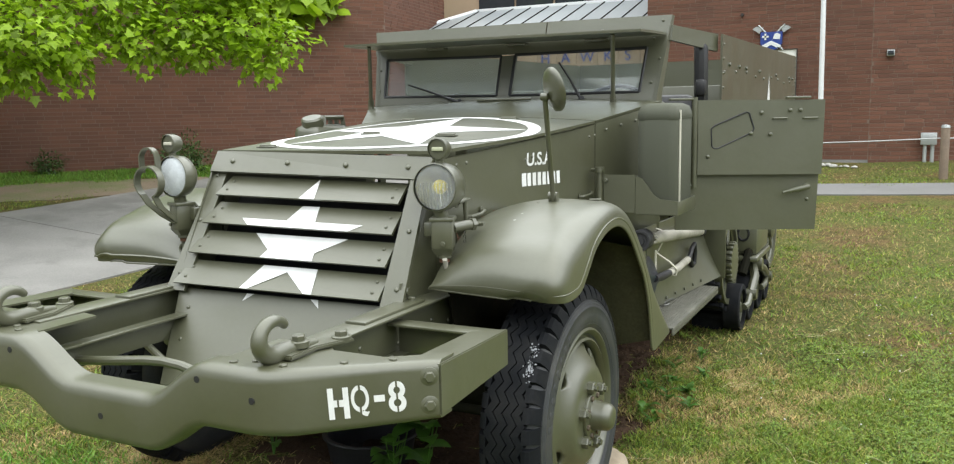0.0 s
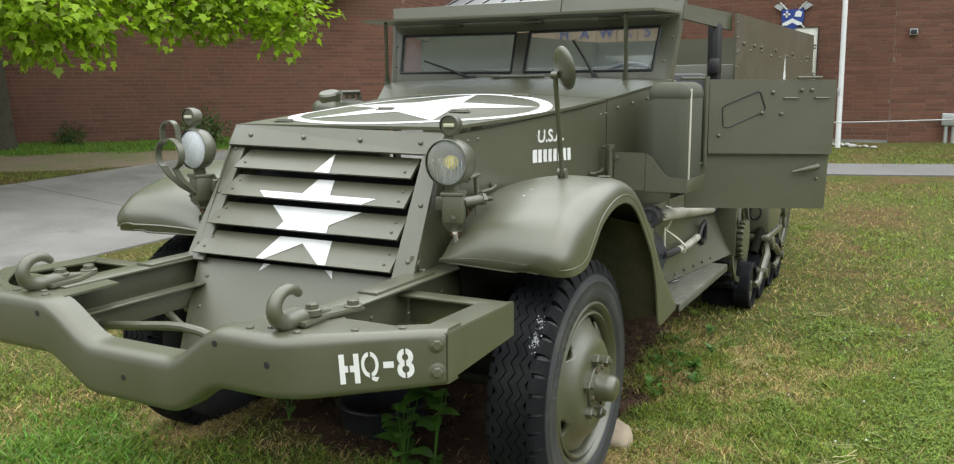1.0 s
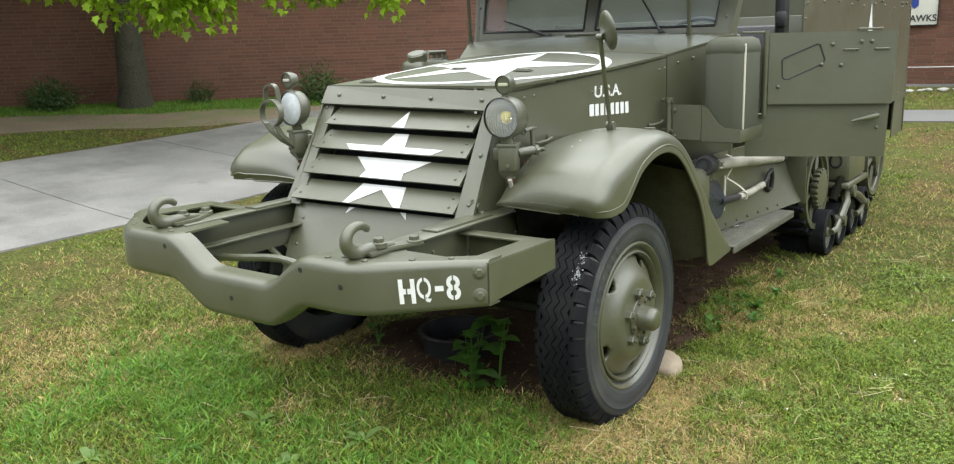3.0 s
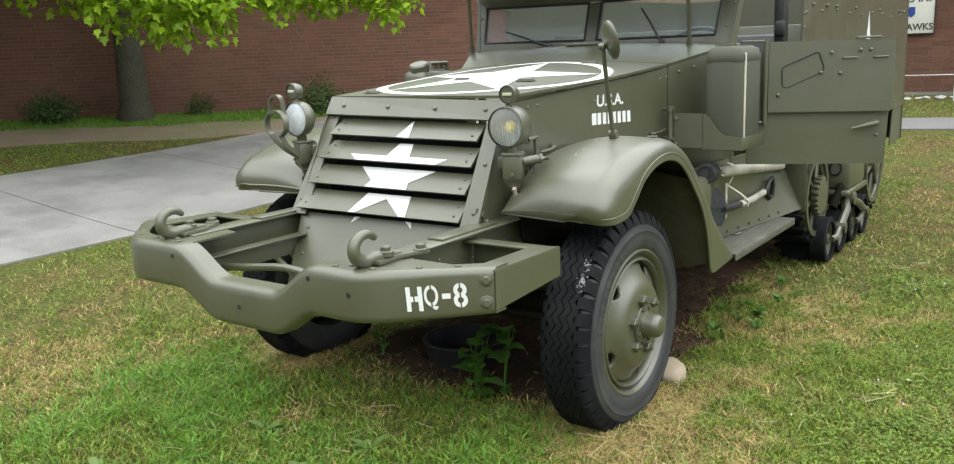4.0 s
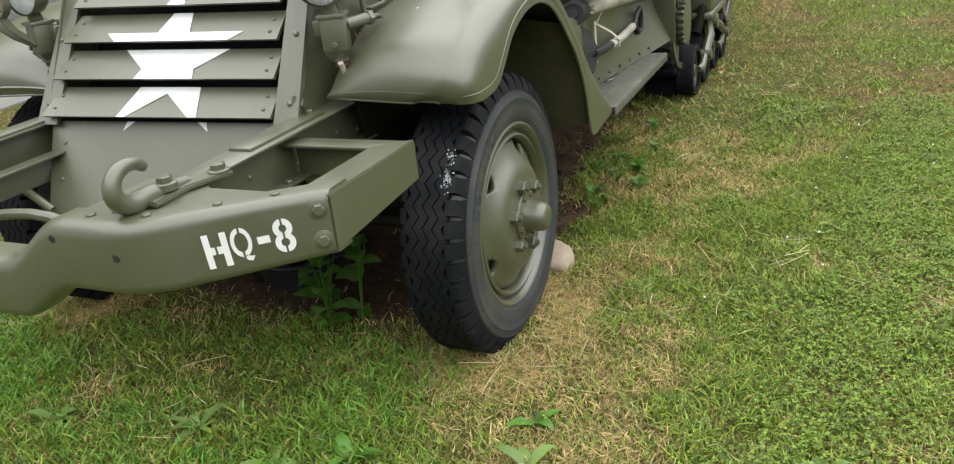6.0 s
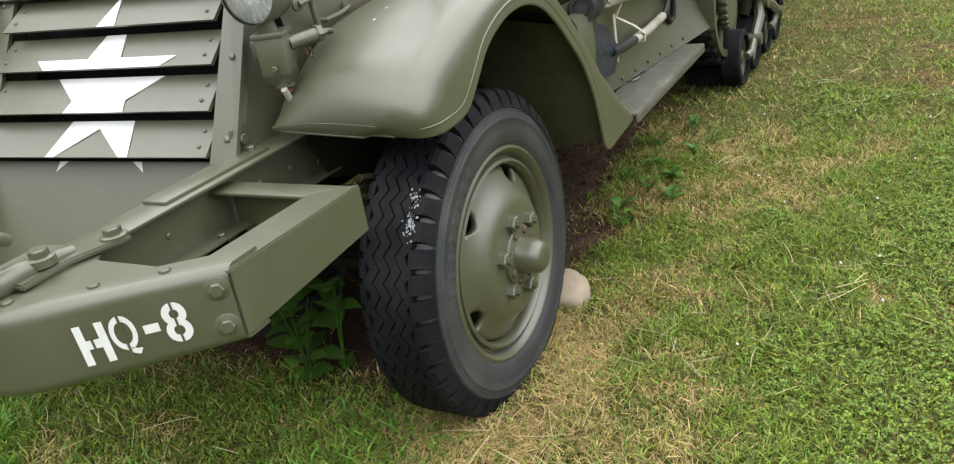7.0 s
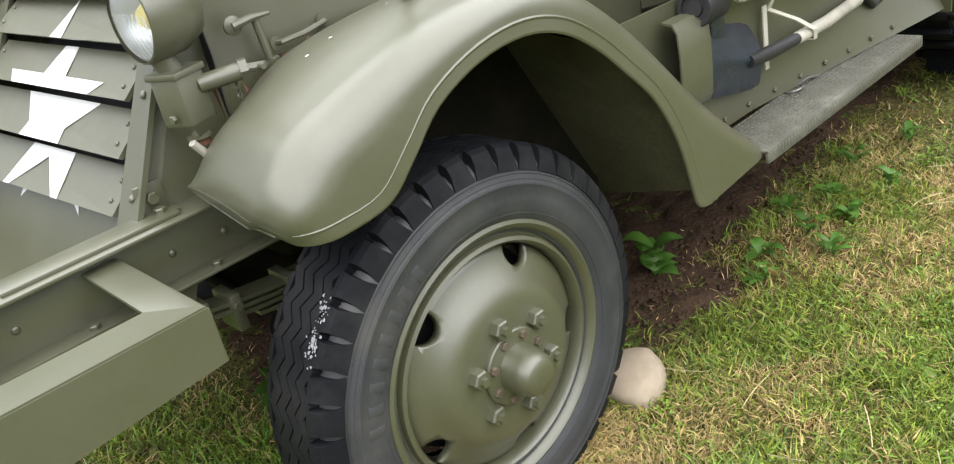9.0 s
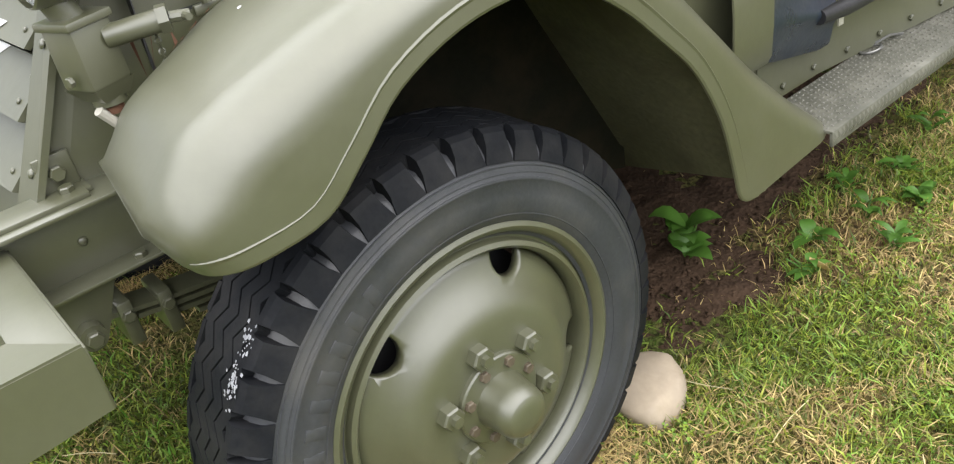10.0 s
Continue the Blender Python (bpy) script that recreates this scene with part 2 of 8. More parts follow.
def raw_mesh(name, verts, faces, mat, smooth=False):
    """A mesh from numpy arrays; faces all have the same number of corners."""
    me = bpy.data.meshes.new(name)
    n, k = faces.shape
    me.vertices.add(len(verts))
    me.vertices.foreach_set("co", verts.astype(np.float32).ravel())
    me.loops.add(n * k)
    me.loops.foreach_set("vertex_index", faces.astype(np.int32).ravel())
    me.polygons.add(n)
    me.polygons.foreach_set("loop_start", np.arange(0, n * k, k, dtype=np.int32))
    me.polygons.foreach_set("loop_total", np.full(n, k, dtype=np.int32))
    me.update(calc_edges=True)
    me.validate()
    me.polygons.foreach_set("use_smooth", [smooth] * n)
    me.materials.append(mat)
    return me


BOLT_HEX = bmesh.new()
lathe(BOLT_HEX, [(0.012, 0), (0.012, 0.008), (0.010, 0.010), (0, 0.010)], Matrix(), 6)
BOLT_HEX = mesh_of(BOLT_HEX, "bolt_head", OLIVE, 20)
RIVET = bmesh.new()
lathe(RIVET, [(0.010, 0), (0.0095, 0.003), (0.007, 0.0055), (0, 0.007)], Matrix(), 10)
RIVET = mesh_of(RIVET, "rivet", OLIVE, 60)


def stud(parent, p, d, size=1.0, me=None, name="bolt"):
    """One bolt head or rivet at p, standing out along d."""
    ob = new(name, me or BOLT_HEX)
    ob.parent = parent
    if parent.parent is None:
        ob.matrix_parent_inverse = parent.matrix_basis.inverted()
    ob.matrix_basis = along(p, d) @ Matrix.Scale(size, 4)
    return ob


def ground_z(x, y):
    """Level where the vehicle stands, rising gently towards the building."""
    r = math.hypot(x - 1, y + 0.5) - 5.7
    return -0.03 + 0.075 * 0.8 * math.log1p(math.exp(min(max(r / 0.8, -30), 30)))


def ground_zs(x, y):
    r = np.hypot(x - 1, y + 0.5) - 5.7
    return -0.03 + 0.06 * np.log1p(np.exp(np.clip(r / 0.8, -30, 30)))


# ---- ground, road, building ----
def lawn_material():
    m = material("mown_lawn", (0.15, 0.10, 0.045), 0.95, vary=0.45, scale=9, fine=150, bump=0.8, spec=0.1, depth=0.02)
    nt = m.node_tree
    n, link = nt.nodes, nt.links.new
    p = n["Principled BSDF"]
    green = p.inputs["Base Color"].links[0].from_socket
    geo = n.new("ShaderNodeNewGeometry")
    # last layer: near-black specks paint the shaded gaps between blades
    for scale, lo, hi, amount, colour in ((1.1, 0.36, 0.54, 0.85, (0.10, 0.135, 0.03)), (5.0, 0.5, 0.62, 0.5, (0.06, 0.085, 0.02)), (24, 0.5, 0.66, 0.55, (0.27, 0.2, 0.09)), (60, 0.48, 0.62, 0.85, (0.022, 0.018, 0.009))):
        t = n.new("ShaderNodeTexNoise")
        t.inputs["Scale"].default_value, t.inputs["Detail"].default_value = scale, 5
        link(geo.outputs["Position"], t.inputs["Vector"])
        r = n.new("ShaderNodeMapRange")
        r.inputs["From Min"].default_value, r.inputs["From Max"].default_value, r.inputs["To Max"].default_value = lo, hi, amount
        link(t.outputs["Fac"], r.inputs["Value"])
        mix = n.new("ShaderNodeMix")
        mix.data_type = 'RGBA'
        link(r.outputs[0], mix.inputs["Factor"])
        link(green, mix.inputs[6])
        mix.inputs[7].default_value = (*colour, 1)
        green = mix.outputs[2]
    link(green, p.inputs["Base Color"])
    return m


LAWN = lawn_material()
steps = np.concatenate([np.linspace(-400, -16, 9)[:-1], np.linspace(-16, 16, 129), np.linspace(16, 400, 9)[1:]])
gx, gy = np.meshgrid(steps, steps + 2.0)
far_flat = np.minimum(ground_zs(gx, gy), 1.0)
gverts = np.stack([gx.ravel(), gy.ravel(), far_flat.ravel() - 0.004], 1)
side = len(steps)
idx = np.arange(side * side).reshape(side, side)
gfaces = np.stack([idx[:-1, :-1].ravel(), idx[:-1, 1:].ravel(), idx[1:, 1:].ravel(), idx[1:, :-1].ravel()], 1)
gme = raw_mesh("ground", gverts, gfaces, LAWN)
gme.polygons.foreach_set("use_smooth", [True] * len(gme.polygons))
ground = tagged(new("ground", gme), "mown lawn with dry yellow patches, gently rising", "lawn", kind="structure")


def strip(name, outline_rows, mat, label, lift=0.012, category="road"):
    """A draped slab between pairs of points (left, right)."""
    bm = bmesh.new()
    rows = []
    for (ax, ay), (bx, by) in outline_rows:
        row = []
        for k in range(9):
            x, y = ax + (bx - ax) * k / 8, ay + (by - ay) * k / 8
            row.append((x, y, min(ground_z(x, y), 1.0) + lift))
        rows.append(row)
    grid_sheet(bm, rows, -0.06)
    return tagged(new(name, mesh_of(bm, name, mat)), label, category, kind="structure")


# driveway in slabs, with open joints
slab_ends = [-24, -18, -12, -8, -4.2, -1.2, 1.25, 3.75, 6.3, 9.2, 14, 20]
for a, b in zip(slab_ends, slab_ends[1:]):
    rows = []
    for k in range(7):
        y = a + 0.008 + (b - a - 0.016) * k / 6
        bend = 0.03 * max(0, y - 6) ** 2
        rows.append(((-8.35 - bend, y + 0.25), (-4.55 - bend, y)))
    strip("road", rows, CONCRETE, "pale grey concrete driveway slab")
rows = [((-3.2 + 0.8 * k, 9.55 - 0.01 * k + 0.25 * max(0, k - 4) * 0.5), (-3.2 + 0.8 * k, 10.45 + 0.25 * max(0, k - 4) * 0.5)) for k in range(22)]
PATH_GREY = material("worn_grey_path", (0.16, 0.158, 0.155), 0.85, vary=0.12, scale=1.5, fine=30, bump=0.25, tint=(0.12, 0.118, 0.11), tint_amount=0.6, tint_scale=1.2)
strip("pavement", rows, PATH_GREY, "light grey concrete footpath across the lawn", category="pavement")
# worn earth beside the driveway
rows = [tuple((-16.5 + (d_ + 0.12 * math.sin(k * 1.7 + d_) + (0.6 * k + 0.9) * 0.609) / 0.793, 1.0 + 0.6 * k) for d_ in (1.35, 3.0)) for k in range(14)]
EARTH = material("worn_dusty_earth", (0.19, 0.145, 0.1), 0.95, vary=0.2, scale=2, fine=40, bump=0.6, tint=(0.12, 0.14, 0.05), tint_amount=0.9, tint_scale=0.9, depth=0.02)
strip("ground_patch", rows, EARTH, "worn bare earth strip beside the driveway", 0.006, "earth")


def brick_wall(name, a, b, z0, z1, thick, label, near=None, course=0.0677, length=0.3):
    """A wall from a to b with every brick its own solid; near: the stretch along it whose bricks are single parts."""
    a, b = Vector((*a, 0)), Vector((*b, 0))
    d = (b - a).normalized()
    out = Vector((d.y, -d.x, 0))
    ln = (b - a).length
    bm = bmesh.new()
    prism(bm, [a + Vector((0, 0, z0)), b + Vector((0, 0, z0)), b + Vector((0, 0, z1)), a + Vector((0, 0, z1))], -out * thick)
    wall = tagged(new(name, mesh_of(bm, name, MORTAR)), label, "wall", kind="structure")
    rng = random.Random(len(name) * 7 + int(ln * 10))
    joint = 0.012
    vs, fs, singles = [], [], []
    rows = int((z1 - z0) / course)
    for r in range(rows):
        zb = z0 + r * course
        s = -rng.random() * length
        while s < ln:
            e = min(s + length * (0.5 if rng.random() < 0.12 else 1.0), ln)
            s0 = max(s, 0) + joint / 2
            if e - s0 > 0.03:
                proud = 0.0035 + rng.random() * 0.003
                c = []
                for zz in (zb + joint / 2, zb + course - joint / 2):
                    for ss in (s0, e - joint / 2):
                        base = a + d * ss + Vector((0, 0, zz))
                        c += [base - out * 0.01, base + out * proud]
                if near and near[0] < s0 < near[1] and near[2] < zb < near[3] and len(singles) < 300:
                    singles.append(c)
                else:
                    n = len(vs)
                    vs.extend(c)
                    fs += [(n + 1, n + 3, n + 7, n + 5), (n + 4, n + 5, n + 7, n + 6), (n, n + 2, n + 3, n + 1), (n, n + 1, n + 5, n + 4), (n + 2, n + 6, n + 7, n + 3)]
            s = e
    if vs:
        me = raw_mesh("bricks", np.array([tuple(v) for v in vs]), np.array(fs), BRICK)
        ob = new("bricks", me)
        ob.parent = wall
        tagged(ob, kind="stuff")
    shared = {}
    for c in singles:
        w = round((c[3] - c[1]).length, 2)
        if w not in shared:
            bm = bmesh.new()
            turn = Matrix((d, out, Vector((0, 0, 1)))).transposed().to_3x3()
            box(bm, (0, 0, 0), (w, 0.014, course - joint), 0.0, turn)
            shared[w] = mesh_of(bm, "brick", BRICK)
        ob = new("brick", shared[w])
        ob.parent = wall
        ob.location = sum(c, Vector()) / 8
    return wall


WALLS = []
def build_walls():
    WALLS.append(brick_wall("wall_west", (-16.5, 0.1), (-7.45, 11.9), 0.35, 5.4, 0.4, "long red-brown brick wall of the building", near=(7.5, 12.5, 0.5, 2.2)))
    WALLS.append(brick_wall("wall_west_return", (-7.45, 11.9), (-7.9, 15.2), 0.4, 5.4, 0.4, "brick return wall beside the entrance"))
    WALLS.append(brick_wall("wall_north", (-2.45, 13.05), (1.35, 13.05), 0.4, 5.4, 0.4, "red-brown brick wall with a crest and a notice board", near=(3.0, 3.8, 0.5, 2.4)))
    WALLS.append(brick_wall("wall_north_east", (1.35, 13.05), (9.5, 15.2), 0.4, 5.4, 0.4, "red-brown brick wall turning slightly away"))
    WALLS.append(brick_wall("wall_entrance_side", (-2.85, 15.2), (-2.45, 13.05), 0.4, 5.4, 0.4, "brick return wall of the entrance recess"))


# ---- the half-track ----
truck = thing("half_track", (0, 0, -0.03), "olive drab wartime half-track with white stars, parked on grass", "military vehicle")


def vpart(name, bm, mat=OLIVE, parent=None, label="", sharp=35):
    return part(name, bm, mat, parent or truck, label, sharp)


def mir(p, s):
    return (p[0] * s, p[1], p[2])


def plate(pts, off):
    bm = bmesh.new()
    prism(bm, pts, off)
    return bm


# bumper: a bent channel that dips in the middle
def bump_raw(x):
    if x > 0.56:
        return -1.235 + (x - 0.56) * 0.8
    return -1.235 + max(0, -0.70 - x) * 0.9


def bump_y(x):
    return sum(bump_raw(x + d) for d in (-0.06, -0.03, 0, 0.03, 0.06)) / 5


def bump_z(x):
    t = min(max((abs(x + 0.01) - 0.15) / (0.24 if x < 0 else 0.22), 0), 1)
    t = t * t * (3 - 2 * t)
    end = min(max((x - 0.62) / 0.29, 0), 1)
    return 0.724 + 0.114 * t - 0.004 * end, 0.573 + 0.102 * t + 0.016 * end


def bumper():
    bm = bmesh.new()
    xs = [-0.965 + 1.875 * k / 70 for k in range(71)]
    rows = []
    for x in xs:
        y0 = bump_y(x)
        zt, zb = bump_z(x)
        deep = 0.085
        bend = 0.03 - 0.012 * min(max((x - 0.5) / 0.3, 0), 1)
        row = [(x, y0 + deep, zt), (x, y0 + (deep + bend) / 2, zt)]
        row += [(x, y0 + bend * (1 - math.sin(radians(a))), zt - bend * (1 - math.cos(radians(a)))) for a in (0, 18, 36, 54, 72, 90)]
        row += [(x, y0, (zt + zb) / 2)]
        row += [(x, y0 + bend * 0.8 * (1 - math.cos(radians(a))), zb + bend * 0.8 * (1 - math.sin(radians(a)))) for a in (0, 22, 45, 68, 90)]
        row += [(x, y0 + deep * 0.8, zb)]
        rows.append(row)
    grid_sheet(bm, rows, -0.007)
    return bm


bump = vpart("bumper", bumper(), label="bent olive steel bumper with a stencilled unit mark", sharp=50)
for s, xe in ((-1, -0.965), (1, 0.91)):
    ye = bump_y(xe)
    bd = Vector((0.62 * s, -0.78, 0)).normalized()
    for z in (0.803, 0.726):
        p = Vector((xe - 0.02 * s, bump_y(xe - 0.02 * s), z)) + bd * 0.002
        stud(bump, p + bd * 0.003, bd, 1.25)
        bm = bmesh.new()
        lathe(bm, [(0.025, 0), (0.025, 0.005), (0.0235, 0.006), (0, 0.006)], along(p, bd), 20)
        part("washer", bm, OLIVE, bump)
    for x, dy in ((0.80, 0.045), (0.70, 0.045), (0.575, 0.045), (0.43, 0.045), (0.48, 0.075)):
        stud(bump, (x * s, bump_y(x * s) + dy, bump_z(x)[0] + 0.003), (0, 0, 1), 1.0)
    for x, z in ((0.347, 0.803), (0.525, 0.767)) if s > 0 else ((0.03, 0.648), (0.405, 0.80)):
        bm = bmesh.new()
        lathe(bm, [(0.0095, -0.004), (0.0095, 0.0006), (0, 0.0006)], along((x * s, bump_y(x * s) - 0.0075, z), (0, -1, 0)), 14)
        part("bolt_hole", bm, BLACK, bump)
    # end box: side plate, back bar and top flanges
    yb = -0.53 if s > 0 else -0.60
    xb = 0.905 * s if s > 0 else -0.935
    bm = plate([(xe, ye, 0.696), (xb, yb, 0.716), (xb, yb, 0.822), (xe, ye, 0.830)], (0.008 * s, 0, 0))
    part("side_plate", bm, OLIVE, bump)
    bm = plate([(xe - 0.09 * s, ye + 0.02, 0.824), (xe + 0.006 * s, ye - 0.005, 0.827), (xb + 0.006 * s, yb, 0.819), (xb - 0.085 * s, yb - 0.07, 0.819)], (0, 0, 0.007))
    part("top_flange", bm, OLIVE, bump)
    bm = bmesh.new()
    box(bm, ((0.53 * s + xb) / 2, yb - 0.035, 0.8185), (abs(xb) - 0.52, 0.07, 0.008), 0.002)
    box(bm, ((0.53 * s + xb) / 2, yb, 0.766), (abs(xb) - 0.52, 0.008, 0.105), 0.002)
    part("back_bar", bm, OLIVE, bump)
    # gusset under the tow hook
    bm = plate([(q * s, w, 0.835) for q, w in ((0.37, -1.165), (0.58, -1.165), (0.70 if s > 0 else 0.74, -1.06), (0.80, -0.985), (0.60, -0.985), (0.54, -0.92), (0.38, -0.95))], (0, 0, 0.008))
    part("gusset", bm, OLIVE, bump)


# frame rails
for s in (-1, 1):
    bm = bmesh.new()
    box(bm, (0.51 * s, 0.95, 0.779), (0.008, 4.1, 0.134), 0.002)
    box(bm, (0.508 * s, 0.95, 0.845), (0.104, 4.1, 0.008), 0.002)
    box(bm, (0.535 * s, 0.95, 0.712), (0.06, 4.1, 0.008), 0.002)
    rail = vpart("frame_rail", bm)
    for y in (-0.9, -0.74, -0.52, -0.42, -0.3, -0.18):
        stud(rail, (0.514 * s, y, 0.755 + 0.02 * math.sin(y * 40)), (s, 0, 0), 0.9, RIVET, "rivet")
    for y in (-0.62, -0.35, -0.1):
        stud(rail, (0.545 * s, y, 0.716), (0, 0, 1), 1.0)
    bm = bmesh.new()
    box(bm, (0.50 * s, -0.56, 0.853), (0.075, 0.36, 0.01), 0.003)
    part("cover_strip", bm, OLIVE, rail)
    # leaf spring
    bm = bmesh.new()
    for k in range(6):
        half = 0.46 - 0.05 * k
        n = 12
        rows = []
        for i in range(n + 1):
            t = -1 + 2 * i / n
            z = 0.615 - 0.016 * k + 0.05 * (t * half / 0.46) ** 2 - 0.03
            rows.append([(0.50 * s - 0.032, 0.018 + t * half, z), (0.50 * s + 0.032, 0.018 + t * half, z)])
        grid_sheet(bm, rows, 0.009)
    spring = vpart("leaf_spring", bm, OLIVE)
    bm = plate([(0.545 * s, -0.53, 0.708), (0.545 * s, -0.40, 0.708), (0.545 * s, -0.455, 0.60), (0.545 * s, -0.505, 0.60)], (-0.012 * s, 0, 0))
    prism(bm, [(0.46 * s, -0.53, 0.708), (0.46 * s, -0.40, 0.708), (0.46 * s, -0.455, 0.60), (0.46 * s, -0.505, 0.60)], (-0.012 * s, 0, 0))
    rod(bm, (0.44 * s, -0.478, 0.628), (0.57 * s, -0.478, 0.628), 0.024, 14)
    part("spring_hanger", bm, OLIVE, spring)
    stud(spring, (0.57 * s, -0.478, 0.628), (s, 0, 0), 1.3)
    for y in (-0.41, -0.34, -0.2, -0.05, 0.08, 0.25):
        bm = bmesh.new()
        box(bm, (0.50 * s, y, 0.565 + 0.3 * max(0, -0.2 - y) ** 1.3), (0.085, 0.026, 0.09), 0.004)
        clip = part("spring_clip", bm, OLIVE, spring)
        stud(spring, (0.5425 * s, y, 0.58 + 0.2 * max(0, -0.2 - y)), (s, 0, 0), 1.0)
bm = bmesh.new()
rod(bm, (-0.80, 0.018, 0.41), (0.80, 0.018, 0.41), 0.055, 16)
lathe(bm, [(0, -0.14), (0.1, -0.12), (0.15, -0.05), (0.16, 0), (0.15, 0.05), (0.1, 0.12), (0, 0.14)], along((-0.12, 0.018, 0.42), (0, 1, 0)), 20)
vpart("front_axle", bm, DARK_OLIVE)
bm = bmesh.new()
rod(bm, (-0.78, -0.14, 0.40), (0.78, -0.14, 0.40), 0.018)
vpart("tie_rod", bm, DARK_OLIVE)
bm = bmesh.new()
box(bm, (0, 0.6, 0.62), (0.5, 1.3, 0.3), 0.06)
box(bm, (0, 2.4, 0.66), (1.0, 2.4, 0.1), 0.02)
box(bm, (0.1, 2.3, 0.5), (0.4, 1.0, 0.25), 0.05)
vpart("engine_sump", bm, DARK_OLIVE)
# unseen plate added to keep light off the soil underneath
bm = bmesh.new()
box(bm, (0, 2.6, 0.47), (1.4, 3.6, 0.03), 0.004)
vpart("underside_light_block", bm, DARK_OLIVE)
bm = bmesh.new()
tube(bm, [(-0.49, -1.0, 0.695), (-0.3, -1.0, 0.713), (-0.1, -1.0, 0.737), (-0.03, -1.0, 0.741), (0.04, -1.0, 0.736), (0.12, -1.0, 0.72), (0.3, -1.02, 0.68)], 0.015)
vpart("brace_rod", bm)
bm = bmesh.new()
tube(bm, [(-0.515, -0.7, 0.724), (-0.44, -0.7, 0.676), (-0.34, -0.7, 0.612)], 0.013)
vpart("brace_rod", bm)
# inner channel beside the far rail
for s in (-1, 1):
    bm = bmesh.new()
    box(bm, (0.40 * s, -0.82, 0.76), (0.05, 0.68, 0.008), 0.002)
    box(bm, (0.425 * s, -0.82, 0.72), (0.008, 0.68, 0.09), 0.002)
    vpart("inner_channel", bm)


# tow hooks
def tow_hook(s):
    """A forged C on a flat shank held by two stacked bolts."""
    hx = 0.525 * s
    bm = bmesh.new()
    pts = [(hx + 0.012 * s, -0.985, 0.858), (hx + 0.006 * s, -1.04, 0.862), (hx, -1.10, 0.864)]
    rad = [0.013, 0.019, 0.024]
    for k in range(17):
        a = radians(-90 - 232 * k / 16)
        pts.append((hx, -1.142 + 0.056 * math.cos(a), 0.907 + 0.045 * math.sin(a)))
        rad.append(0.0255 - 0.0125 * (k / 16) ** 1.3)
    tube(bm, pts, rad, 16)
    lathe(bm, [(0.013, 0), (0.011, 0.006), (0.006, 0.011), (0, 0.013)], along(pts[-1], Vector(pts[-1]) - Vector(pts[-2])), 14)
    ob = vpart("tow_hook", bm, label="curved forged tow hook", sharp=60)
    bm = plate([(hx - 0.045, -1.13, 0.846), (hx + 0.045, -1.13, 0.846), (hx + 0.04, -1.02, 0.846), (hx + 0.055 * s + 0.03, -0.90, 0.846), (hx + 0.055 * s - 0.03, -0.89, 0.846), (hx - 0.035, -1.02, 0.846)], (0, 0, 0.014))
    bmesh.ops.bevel(bm, geom=bm.edges[:], offset=0.004, segments=2, affect='EDGES')
    part("hook_base", bm, OLIVE, ob)
    for dx, dy, h in ((0.012 * s, -1.055, 0.876), (0.05 * s, -0.915, 0.86)):
        bm = bmesh.new()
        lathe(bm, [(0.028, -0.012), (0.028, 0.004), (0.025, 0.006), (0, 0.006)], Matrix.Translation((hx + dx, dy, h)), 20)
        part("washer", bm, OLIVE, ob)
        stud(ob, (hx + dx, dy, h + 0.006), (0, 0, 1), 1.6)


for s in (-1, 1):
    tow_hook(s)

# ---- radiator armour ----
TOP, LOW = (-0.255, 1.277), (-0.535, 0.866)
sl = Vector((0, LOW[0] - TOP[0], LOW[1] - TOP[1]))
sl_n = Vector((0, sl.z, -sl.y)).normalized()
if sl_n.y > 0:
    sl_n = -sl_n


def slope(x, t, out=0.0):
    """A point on the sloping nose, slightly askew: t 0 at the top of the louvres, 1 at their foot."""
    u = (x + 0.45) / 0.9
    skew = Vector((-0.045 * (0.5 + 0.5 * t), 0.03 + 0.05 * t, -0.018)) * u
    return Vector((x, TOP[0], TOP[1])) + sl * t + sl_n * out + skew


def half_w(t):
    return 0.405 + 0.045 * t


SLATS = [(0.03, 0.245), (0.265, 0.49), (0.515, 0.745), (0.77, 1.0)]
nose_things = []
for t0, t1 in SLATS:
    w0, w1 = half_w(t0), half_w(t1)
    bm = plate([slope(-w0, t0, -0.022), slope(w0, t0, -0.022), slope(w1, t1, 0.02), slope(-w1, t1, 0.02)], tuple(-sl_n * 0.011))
    lv = vpart("louvre", bm)
    nose_things.append(lv)
    for s in (-1, 1):
        for k in (0.3, 0.72):
            t = t0 + (t1 - t0) * k
            stud(lv, slope((half_w(t) - 0.035) * s, t, -0.022 + 0.042 * k + 0.001), tuple(sl_n), 0.6, RIVET, "rivet")
# radiator core as a flat black sheet, doubling as the shade behind the louvres
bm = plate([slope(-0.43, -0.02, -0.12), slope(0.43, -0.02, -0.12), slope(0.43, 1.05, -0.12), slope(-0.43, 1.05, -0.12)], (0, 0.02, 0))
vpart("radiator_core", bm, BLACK)
